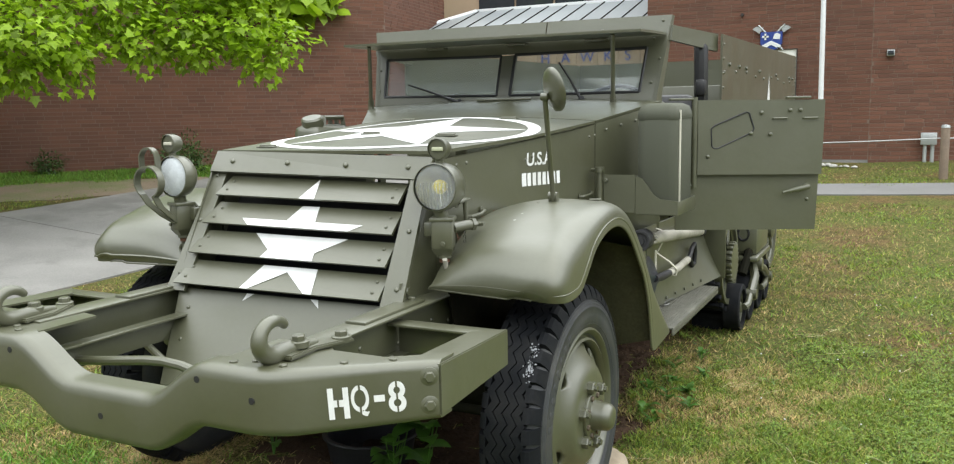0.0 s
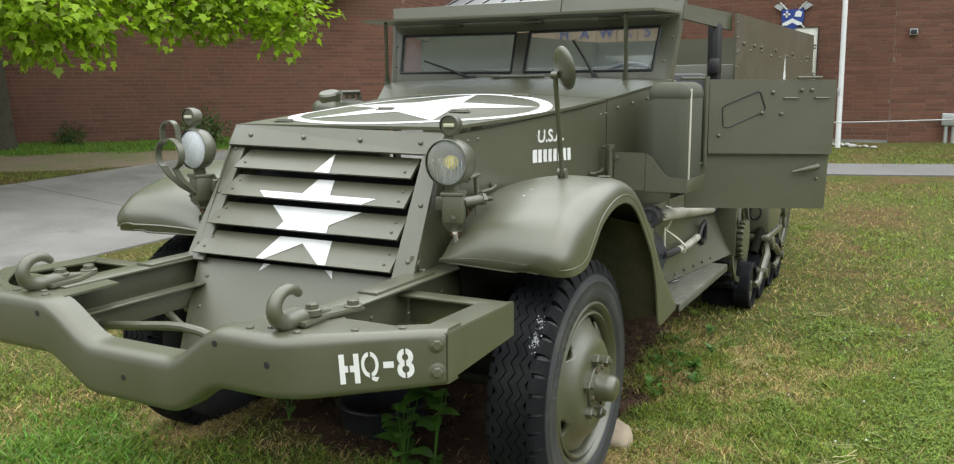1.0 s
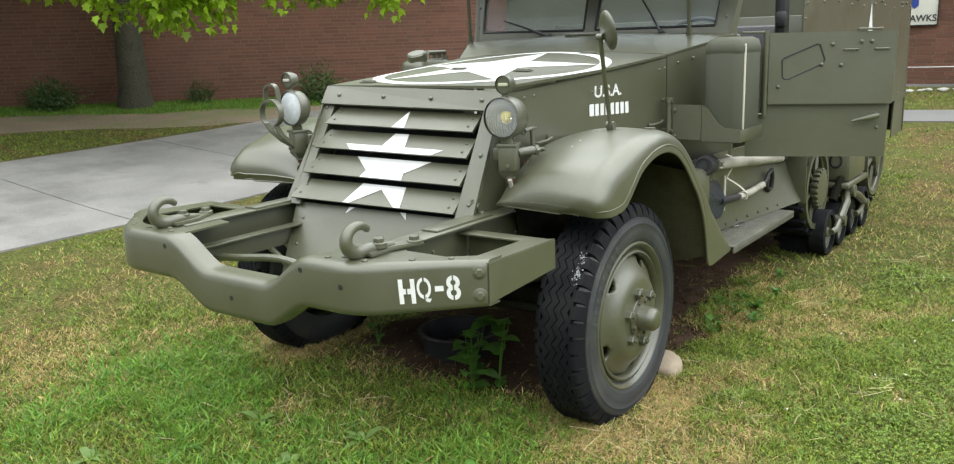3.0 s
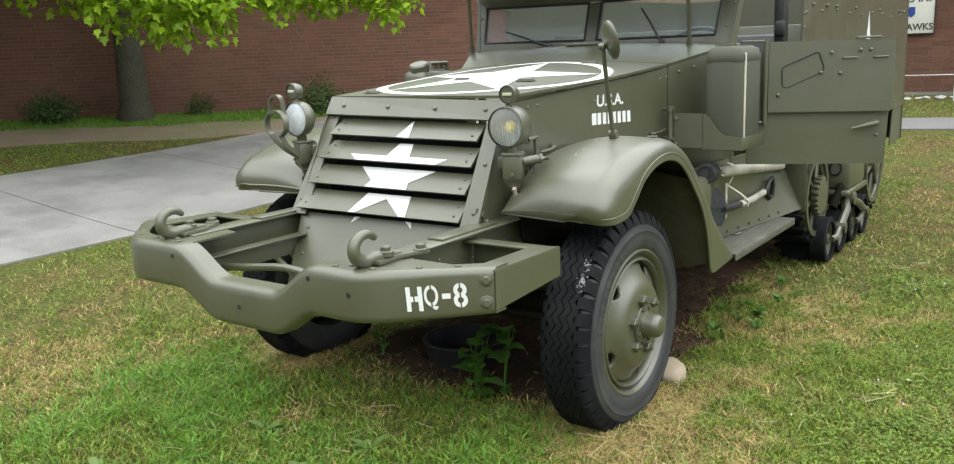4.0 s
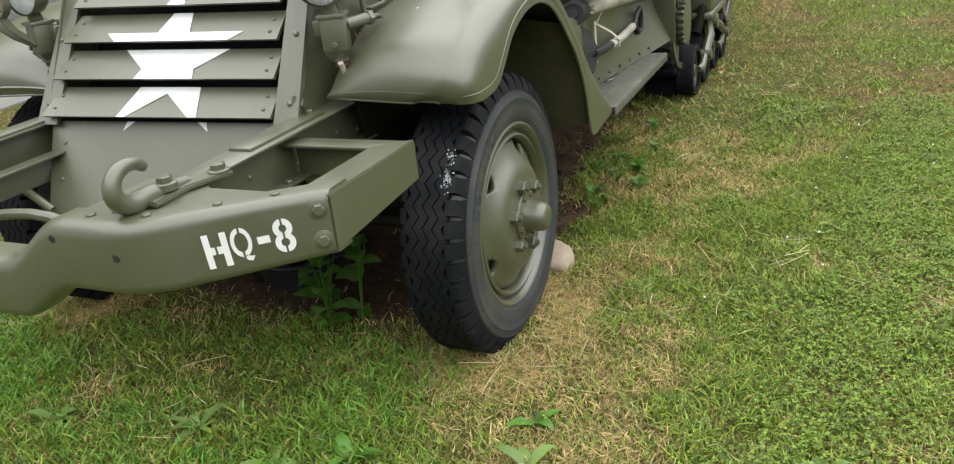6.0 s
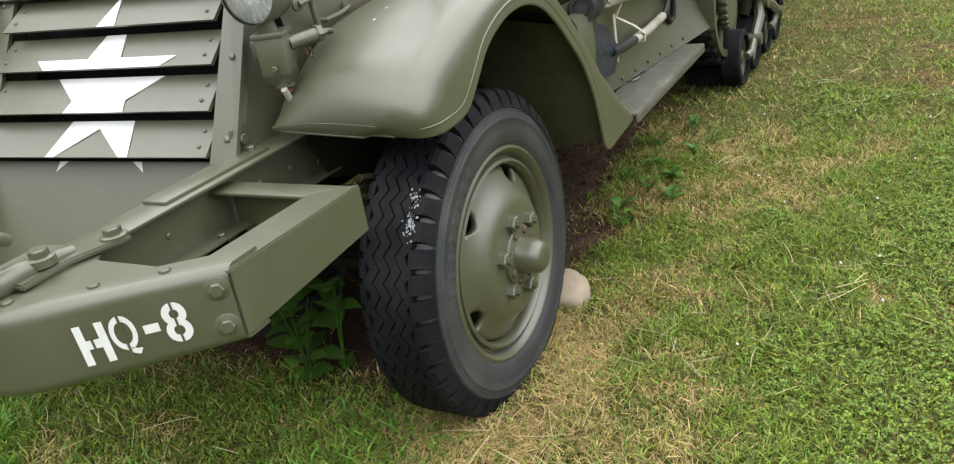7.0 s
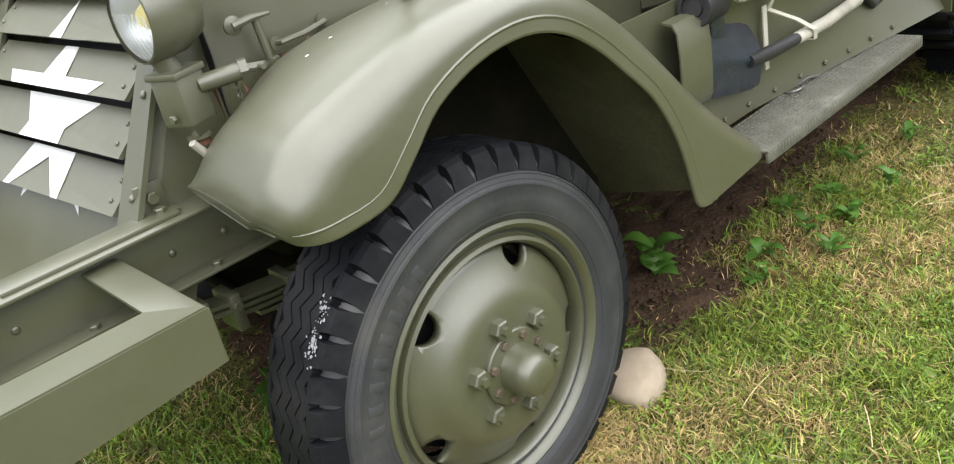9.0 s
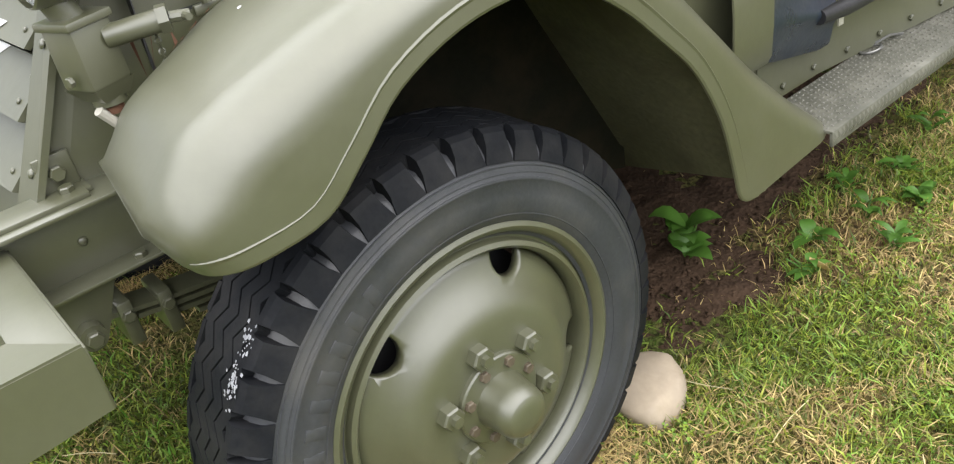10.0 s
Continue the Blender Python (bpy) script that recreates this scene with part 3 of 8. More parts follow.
# cheek strips and lower plate
for s in (-1, 1):
    foot, out = (0.545, 0.012) if s > 0 else (0.493, -0.006)
    pts = [slope(0.43 * s, -0.12, out), slope(0.495 * s, -0.12, out), slope(foot * s, 1.04, out), slope((foot - 0.085) * s, 1.04, out)]
    bm = plate(pts, tuple(-sl_n * 0.012))
    ck = vpart("cheek_strip", bm)
    for t in (0.05, 0.45, 0.9):
        stud(ck, slope((0.47 + (foot - 0.505) * t) * s, t, out), tuple(sl_n), 0.9, RIVET, "rivet")
bm = bmesh.new()
grid_sheet(bm, [[slope(j / 6 * (0.455 - 0.085 * k / 6), 1.0 + 0.125 * k, -0.03) for j in range(-6, 7)] for k in range(7)], 0.01)
low = vpart("lower_plate", bm)
for x, t in ((-0.38, 1.15), (0.38, 1.15), (-0.36, 1.4), (0.36, 1.4), (0.0, 1.55)):
    stud(low, slope(x, t, -0.03), tuple(sl_n), 0.8, RIVET, "rivet")
# front band over the louvres
bm = plate([slope(-0.50, -0.155, 0.014), slope(0.50, -0.155, 0.014), slope(0.495, 0.035, 0.016), slope(-0.495, 0.035, 0.016)], tuple(-sl_n * 0.012))
band = vpart("front_band", bm)
for x in (-0.4, -0.13, 0.14, 0.41):
    stud(band, slope(x, -0.06, 0.016), tuple(sl_n), 1.0, RIVET, "rivet")

# ---- hood ----
HOOD = [(-0.205, 0.50, 1.339), (0.4, 0.592, 1.372), (1.03, 0.655, 1.424), (1.42, 0.86, 1.515)]


def hood_top(y):
    for (y0, w0, z0), (y1, w1, z1) in zip(HOOD, HOOD[1:]):
        if y <= y1 or y1 == 1.42:
            k = (y - y0) / (y1 - y0)
            return w0 + (w1 - w0) * k, z0 + (z1 - z0) * k


def hood_z(x, y):
    w, z = hood_top(y)
    u = min(abs(x) / w, 1)
    return z + 0.028 * min(max((y + 0.205) / 0.6, 0), 1) * (1 - u ** 1.6)


bm = bmesh.new()
rows = []
for k in range(15):
    y = -0.205 + 1.235 * k / 14
    w, z = hood_top(y)
    rows.append([(w * j / 10, y, hood_z(w * j / 10, y)) for j in range(-10, 11)])
grid_sheet(bm, rows, -0.012)
hood = vpart("hood", bm, label="flat-topped armoured hood with a white star in a ring", sharp=50)
bm = bmesh.new()
rows = []
for k in range(6):
    y = 1.036 + 0.42 * k / 5
    w, z = hood_top(min(y, 1.42))
    rows.append([(w * j / 10, y, hood_z(w * j / 10, min(y, 1.42))) for j in range(-10, 11)])
grid_sheet(bm, rows, -0.012)
vpart("cowl", bm, sharp=50)
side_of = {}
for s in (-1, 1):
    bm = plate([mir(p, s) for p in ((0.505 if s < 0 else 0.478, -0.24 if s < 0 else -0.2, 0.86), (0.505 if s < 0 else 0.486, -0.19, 1.318), (0.592, 0.4, 1.368), (0.655, 1.03, 1.42), (0.655, 1.03, 0.80), (0.592, 0.4, 0.80), (0.52 if s < 0 else 0.482, -0.2, 0.80))], (-0.01 * s, 0, 0))
    side_of[s] = vpart("hood_side", bm)
    bm = plate([mir(p, s) for p in ((0.657, 1.034, 1.423), (0.862, 1.43, 1.514), (0.862, 1.43, 0.86), (0.657, 1.034, 0.86))], (-0.008 * s, 0.006, 0))
    vpart("cowl_side", bm)
    bm = plate([mir(p, s) for p in (((0.46, -0.53, 0.86), (0.50, -0.25, 1.30), (0.51, -0.20, 1.30), (0.52, -0.19, 0.80), (0.50, -0.45, 0.80)) if s < 0 else ((0.452, -0.445, 0.85), (0.472, -0.215, 1.29), (0.482, -0.185, 1.29), (0.478, -0.185, 0.80), (0.462, -0.42, 0.80)))], (-0.008 * s, 0, 0))
    vpart("cheek", bm)

# ---- fenders ----
FENDER = [  # crown y, z; skirt edge y, z; outer half width; inner edge: y shift, drop
    (-0.385, 0.889, -0.378, 0.888, 0.93, 0.045, -0.002), (-0.402, 0.915, -0.38, 0.885, 0.985, 0.058, 0.022), (-0.402, 0.952, -0.358, 0.883, 1.018, 0.066, 0.055), (-0.372, 0.992, -0.31, 0.882, 1.03, 0.055, 0.077),
    (-0.315, 1.037, -0.215, 0.893, 1.03, 0.03, 0.089), (-0.205, 1.075, -0.145, 0.945, 1.03, 0.01, 0.068), (-0.08, 1.11, -0.065, 1.012, 1.03, 0, 0.042), (0.06, 1.135, 0.05, 1.055, 1.03, 0, 0.04),
    (0.19, 1.14, 0.17, 1.064, 1.03, 0, 0.035), (0.31, 1.112, 0.275, 1.037, 1.03, 0, 0.03), (0.42, 1.05, 0.37, 0.975, 1.03, 0, 0.02), (0.53, 0.955, 0.46, 0.89, 1.03, 0, 0.01),
    (0.64, 0.84, 0.545, 0.80, 1.03, 0, 0), (0.76, 0.715, 0.615, 0.675, 1.03, 0, 0), (0.9, 0.585, 0.652, 0.55, 1.03, 0, 0), (0.985, 0.515, 0.668, 0.487, 1.03, 0, 0), (1.03, 0.479, 0.69, 0.462, 1.03, 0, 0), (1.04, 0.471, 0.73, 0.454, 1.03, 0, 0)]


def fender(s):
    fine = []
    n = len(FENDER)
    for i in range(n - 1):
        p = [FENDER[max(i - 1, 0)], FENDER[i], FENDER[i + 1], FENDER[min(i + 2, n - 1)]]
        for k in range(4):
            t = k / 4
            fine.append([0.5 * (2 * b + (c - a) * t + (2 * a - 5 * b + 4 * c - d) * t * t + (3 * b - a - 3 * c + d) * t ** 3) for a, b, c, d in zip(*p)])
    fine.append(list(FENDER[-1]))
    rows, edge, bead = [], [], []
    for i, (yc, zc, ye, ze, w, dy, drop) in enumerate(fine):
        u = i / (len(fine) - 1)
        row = []
        xin = 0.53 + 0.06 * min(max(u * 1.4, 0), 1)
        xs = w - 0.085 + 0.03 * min(1, max(0, (u - 0.55) * 3))
        roll = min(0.5, 0.075 / (math.hypot(yc - ye, zc - ze) + 1e-4))
        ym, zm = yc + (ye - yc) * roll, zc + (ze - zc) * roll
        for j in range(9):
            k = j / 8
            row.append((xin + (xs - xin) * k, yc + dy * (1 - k), zc - drop * (1 - k) ** 2.6 + 0.012 * min(1, u * 5) * math.sin(math.pi * k * 0.9)))
        for j in range(1, 7):
            a = math.pi / 2 * j / 6
            c, sn = 1 - math.cos(a), math.sin(a)
            row.append((xs + (w - xs) * sn, yc + (ym - yc) * c, zc + 0.006 * (1 - c) + (zm - zc) * c))
        row.append((w + 0.002, ye + (yc - ye) * (1 - roll) * 0.5, ze + (zc - ze) * (1 - roll) * 0.5))
        row.append((w + 0.004, ye, ze))
        if s < 0:
            row = [(x + 0.052 * (x - 0.53) / 0.5, y, z + 0.01) for x, y, z in row]
        rows.append([mir(p, s) for p in row])
        edge.append(Vector(mir(row[-1], s)))
        q = min(0.9, 0.026 / (math.hypot(yc - ye, zc - ze) + 1e-4))
        bead.append(Vector(mir((w + (0.003 if s > 0 else 0.055), ye + (yc - ye) * q, ze + (zc - ze) * q + (0 if s > 0 else 0.008)), s)))
    bm = bmesh.new()
    grid_sheet(bm, rows, -0.005 if s > 0 else 0.005)
    ob = vpart("fender", bm, label="rounded olive steel front mudguard", sharp=60)
    bm = bmesh.new()
    tube(bm, edge, 0.005, 6)
    part("rolled_edge", bm, OLIVE, ob)
    bm = bmesh.new()
    tube(bm, [Vector(p) for p in rows[4][1:14]] + bead[6:], 0.0058, 6)
    part("bead", bm, OLIVE, ob)
    # lip along the nose
    bm = bmesh.new()
    lip = [Vector(r[j]) + Vector((0, -0.002, -0.004)) for r, j in [(rows[0], j) for j in range(0, 15)]]
    tube(bm, lip, 0.0035, 6)
    part("nose_lip", bm, OLIVE, ob)
    # inner splash panels
    bm = plate([mir(p, s) for p in ((0.56, 0.47, 1.0), (1.022, 0.475, 0.935), (1.022, 0.60, 0.775), (1.022, 0.70, 0.5), (0.56, 0.80, 0.36))], (0, 0.006, 0))
    part("splash_panel", bm, MUDDY, ob)
    # inner panel: its near-black colour includes the shade inside the arch
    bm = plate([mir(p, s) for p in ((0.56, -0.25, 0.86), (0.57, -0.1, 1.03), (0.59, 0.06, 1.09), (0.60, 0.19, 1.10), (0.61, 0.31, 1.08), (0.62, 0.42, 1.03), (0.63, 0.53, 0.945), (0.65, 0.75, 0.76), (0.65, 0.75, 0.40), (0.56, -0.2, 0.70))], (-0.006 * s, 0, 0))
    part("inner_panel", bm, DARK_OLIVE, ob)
    return ob


fenders = {s: fender(s) for s in (1, -1)}
for p in ((0.766, 0.081, 1.141), (0.864, 0.127, 1.141)):
    stud(fenders[1], p, (0.1, 0, 1), 0.8)
bm = bmesh.new()
tube(bm, [(0.92, 0.2, 1.135), (0.92, 0.205, 1.152), (0.955, 0.225, 1.152), (0.96, 0.228, 1.132)], 0.004, 6)
part("footman_loop", bm, OLIVE, fenders[1])


rng = random.Random(14)
bm = bmesh.new()
for k in range(36):
    y = -0.26 + 0.5 * rng.random() ** 1.3
    x, z = 0.548 + 0.1 * (y + 0.1) * 0.6 + 0.02 * rng.random(), 0.0
    vs = [bm.verts.new((x + rng.uniform(-0.004, 0.004), y + rng.uniform(-0.01, 0.01), 1.06)) for q in range(3)]
    bm.faces.new(vs)
flakes = mesh_of(bm, "rust_flake", RUST)


def drop_on(me, target, lift):
    bpy.context.view_layer.update()
    for v in me.vertices:
        hit, p, nrm, _ = target.ray_cast(Vector((v.co.x, v.co.y, 1.6)), Vector((0, 0, -1)))
        if hit:
            v.co = p + Vector((0, 0, lift * (0.4 + rng.random())))


drop_on(flakes, fenders[1], 0.004)
tagged(part("rust_flake", flakes, RUST, fenders[1]), kind="stuff")
for x, y in ((0.76, -0.128), (0.765, -0.07)):
    bm = bmesh.new()
    bm.faces.new([bm.verts.new((x + 0.0045 * math.cos(a) * (1 + 0.4 * (k % 2)), y + 0.0035 * math.sin(a), 1.0)) for k, a in enumerate(2 * math.pi * q / 7 for q in range(7))])
    speck = mesh_of(bm, "paint_fleck", WHITE_PAINT)
    drop_on(speck, fenders[1], 0.0015)
    part("paint_fleck", speck, WHITE_PAINT, fenders[1])


# ---- front wheels ----
WHEEL = Vector((-0.028, 0.012, 0.388))
RUSTY_BOLT = BOLT_HEX.copy()
RUSTY_BOLT.materials[0] = material("worn_rusty_olive", (0.085, 0.066, 0.042), 0.6, vary=0.35, scale=60, fine=200)


def wheel(s):
    face = along(WHEEL, (s, 0, 0))
    # carcass, radius and distance from the centre line
    prof = [(r * 0.98, h) for r, h in [(0.29, 0.80), (0.33, 0.785), (0.39, 0.782), (0.435, 0.795), (0.455, 0.82), (0.464, 0.86), (0.466, 0.895), (0.464, 0.93), (0.456, 0.968), (0.44, 0.985), (0.415, 0.997), (0.402, 0.9995), (0.40, 1.0015), (0.396, 1.0015), (0.394, 1.0), (0.37, 1.004), (0.345, 1.002), (0.325, 0.995), (0.31, 0.982), (0.29, 0.975)]]
    bm = bmesh.new()
    lathe(bm, prof, face, 96)
    wh = vpart("front_wheel", bm, SIDEWALL, label="black rubber tyre on an olive disc wheel", sharp=50)
    # zigzag ribs and shoulder lugs
    n = 44
    vs, fs = [], []

    def pt(r, h, a):
        v = face @ Vector((r * 0.98 * math.cos(a), r * 0.98 * math.sin(a), h))
        return tuple(v)

    ribs = [(0.838, 0.0275), (0.8705, 0.0275), (0.903, 0.0275), (0.9345, 0.0265)]
    for h0, w in ribs:
        for k in range(n * 2):
            a0, a1 = math.pi * k / n, math.pi * (k + 1) / n
            z0, z1 = (0.011, -0.011) if k % 2 else (-0.011, 0.011)
            i = len(vs)
            for (a, dz) in ((a0, z0), (a1, z1)):
                for h in (h0 - w / 2, h0 + w / 2):
                    vs += [pt(0.46, h + dz, a), pt(0.482, h + dz * 1.0, a)]
            fs += [(i + 1, i + 5, i + 7, i + 3), (i, i + 4, i + 5, i + 1), (i + 2, i + 3, i + 7, i + 6), (i, i + 1, i + 3, i + 2), (i + 4, i + 6, i + 7, i + 5)]
    me = raw_mesh("tread", np.array(vs), np.array(fs), RUBBER)
    part("tread", me, RUBBER, wh)
    bm = bmesh.new()
    for side in (0, 1):
        for k in range(n):
            a = 2 * math.pi * (k + 0.5 * side) / n
            full = math.pi / n
            if side == 0:
                c = [(0.4835, 0.949, 0.80), (0.482, 0.962, 0.72), (0.475, 0.974, 0.68), (0.456, 0.985, 0.74), (0.428, 0.9945, 0.97), (0.424, 0.97, 0.97), (0.45, 0.949, 0.80)]
            else:
                c = [(0.4835, 0.823, 0.80), (0.482, 0.81, 0.72), (0.475, 0.798, 0.68), (0.456, 0.789, 0.74), (0.43, 0.784, 0.97), (0.43, 0.81, 0.97), (0.45, 0.823, 0.80)]
            wob = 0.06 * math.sin(k * 2.4 + side)
            lo = [bm.verts.new(pt(r, h, a - d * full + wob * full)) for r, h, d in c]
            hi = [bm.verts.new(pt(r, h, a + d * full)) for r, h, d in c]
            bm.faces.new(lo)
            bm.faces.new(hi[::-1])
            for q in range(7):
                bm.faces.new((lo[q], hi[q], hi[(q + 1) % 7], lo[(q + 1) % 7]))
    bmesh.ops.recalc_face_normals(bm, faces=bm.faces[:])
    tagged(part("shoulder_lug", bm, RUBBER, wh, sharp=20), kind="stuff")
    if s > 0:
        rs = random.Random(8)
        bm = bmesh.new()
        for k in range(80):
            up = k % 3 == 0
            a = radians((137.5 if up else 145.5) + rs.gauss(0, 1.5 if up else 2.0))
            h = 0.947 + rs.gauss(0, 0.007)
            big = 0.0012 + 0.0032 * rs.random() ** 2
            turn, c = rs.random() * 6.28, []
            for q in range(5):
                b = turn + q * 2 * math.pi / 5
                c.append(bm.verts.new(pt(0.4846 + 0.0008 * rs.random(), h + big * math.cos(b) * (0.5 + rs.random()), a + big * math.sin(b) * 2.4 * (0.5 + rs.random()))))
            bm.faces.new(c)
        tagged(part("paint_fleck", bm, OLD_PAINT, wh), kind="stuff")
    # raised sidewall marks, plain bars
    bm = bmesh.new()
    for k in range(8):
        a = radians(118 + 7.5 * k) if s > 0 else radians(62 - 7.5 * k)
        rot = (face.to_3x3() @ Matrix.Rotation(a, 3, 'Z'))
        c = face @ (Matrix.Rotation(a, 4, 'Z') @ Vector((0.354, 0, 1.0015)))
        box(bm, c, (0.036, 0.022, 0.005), 0.0015, rot)
    tagged(part("sidewall_mark", bm, SIDEWALL, wh), kind="stuff")
    for r, h in ((0.4005, 0.9995), (0.409, 0.9975), (0.336, 0.9985), (0.421, 0.995)):
        bm = bmesh.new()
        tube(bm, [pt(r, h, 2 * math.pi * k / 96) for k in range(97)], 0.0016, 5)
        part("sidewall_rib", bm, SIDEWALL, wh)
    for a in (20, 75, 128, 196):
        bm = bmesh.new()
        pts = []
        for k in range(9):
            q = radians(a + 3 * math.sin(k * 0.5)) if s > 0 else radians(180 - a)
            r, h = ((0.31, 0.980), (0.325, 0.9935), (0.335, 0.998), (0.345, 1.0005), (0.36, 1.002), (0.372, 1.002), (0.385, 1.0), (0.396, 0.9995), (0.41, 0.9965))[k]
            pts.append(pt(r, h, q))
        tube(bm, pts, 0.0013, 5)
        part("mould_seam", bm, SIDEWALL, wh)
    # rim and disc
    bm = bmesh.new()
    lathe(bm, [(0.285, 0.82), (0.305, 0.97), (0.314, 0.984), (0.314, 0.992), (0.306, 0.996), (0.296, 0.99), (0.291, 0.976), (0.287, 0.97), (0.279, 0.97), (0.276, 0.984), (0.268, 0.988), (0.261, 0.98), (0.2585, 0.965), (0.257, 0.93), (0.255, 0.90)], face, 96)
    part("rim", bm, OLIVE, wh, sharp=40)
    bm = bmesh.new()
    lathe(bm, [(0.3135, 0.985), (0.3165, 0.989), (0.3175, 0.985)], face, 96)
    part("rusty_rim_edge", bm, RUST, wh, "rust line where the rim meets the tyre")
    bm = bmesh.new()
    lathe(bm, [(0.256, 0.95), (0.252, 0.962), (0.24, 0.968), (0.225, 0.975), (0.21, 0.984), (0.196, 0.995), (0.183, 1.006), (0.17, 1.0145), (0.155, 1.019), (0.135, 1.02), (0, 1.02), (0, 1.01), (0.12, 1.01), (0.15, 1.008), (0.168, 0.99), (0.19, 0.97), (0.215, 0.96), (0.245, 0.945)], face, 96, closed=True)
    disc_me = mesh_of(bm, "wheel_disc", OLIVE, 50)
    disc = new("wheel_disc", disc_me)
    cut = bmesh.new()
    for k in range(5):
        a = radians(134 - 72 * k) if s > 0 else radians(46 + 72 * k)
        c = face @ Vector((0.243 * math.cos(a), 0.243 * math.sin(a), 0.90))
        lathe(cut, [(0, 0), (0.036, 0), (0.036, 0.12), (0, 0.12)], along(c, (s, 0, 0)), 20)
    cut_me = mesh_of(cut, "cutter", None)
    cutter = new("cutter", cut_me)
    bmod = disc.modifiers.new("holes", 'BOOLEAN')
    bmod.object, bmod.operation, bmod.solver = cutter, 'DIFFERENCE', 'EXACT'
    dg = bpy.context.evaluated_depsgraph_get()
    holed = bpy.data.meshes.new_from_object(disc.evaluated_get(dg))
    bpy.data.objects.remove(disc)
    bpy.data.objects.remove(cutter)
    holed.name = "wheel_disc"
    part("wheel_disc", holed, OLIVE, wh)
    bm = bmesh.new()
    lathe(bm, [(0.24, 0.87), (0.20, 0.89), (0.0, 0.89)], face, 32)
    part("brake_drum", bm, BLACK, wh)
    bm = bmesh.new()
    lathe(bm, [(0.088, 1.018), (0.088, 1.028), (0.085, 1.031), (0.056, 1.034), (0.053, 1.045), (0.051, 1.07), (0.048, 1.09), (0.04, 1.1), (0.038, 1.102), (0.02, 1.106), (0, 1.107)], face, 40)
    part("hub_cap", bm, OLIVE, wh)
    lug = bmesh.new()
    lathe(lug, [(0.023, 0), (0.023, 0.02), (0.02, 0.024), (0.011, 0.024), (0.011, 0.034), (0, 0.035)], Matrix(), 6)
    lug = mesh_of(lug, "lug_nut", OLIVE, 20)
    for k in range(6):
        a = radians(42 + 60 * k)
        stud(wh, (WHEEL.x + 1.0195 * s, WHEEL.y + 0.111 * math.cos(a), WHEEL.z + 0.111 * math.sin(a)), (s, 0, 0), 1.0, lug, "lug_nut")
    for k in range(8):
        a = radians(20 + 45 * k)
        stud(wh, (WHEEL.x + 1.031 * s, WHEEL.y + 0.073 * math.cos(a), WHEEL.z + 0.073 * math.sin(a)), (s, 0, 0), 0.9, RUSTY_BOLT, "hub_bolt")
    return wh


for s in (1, -1):
    wheel(s)


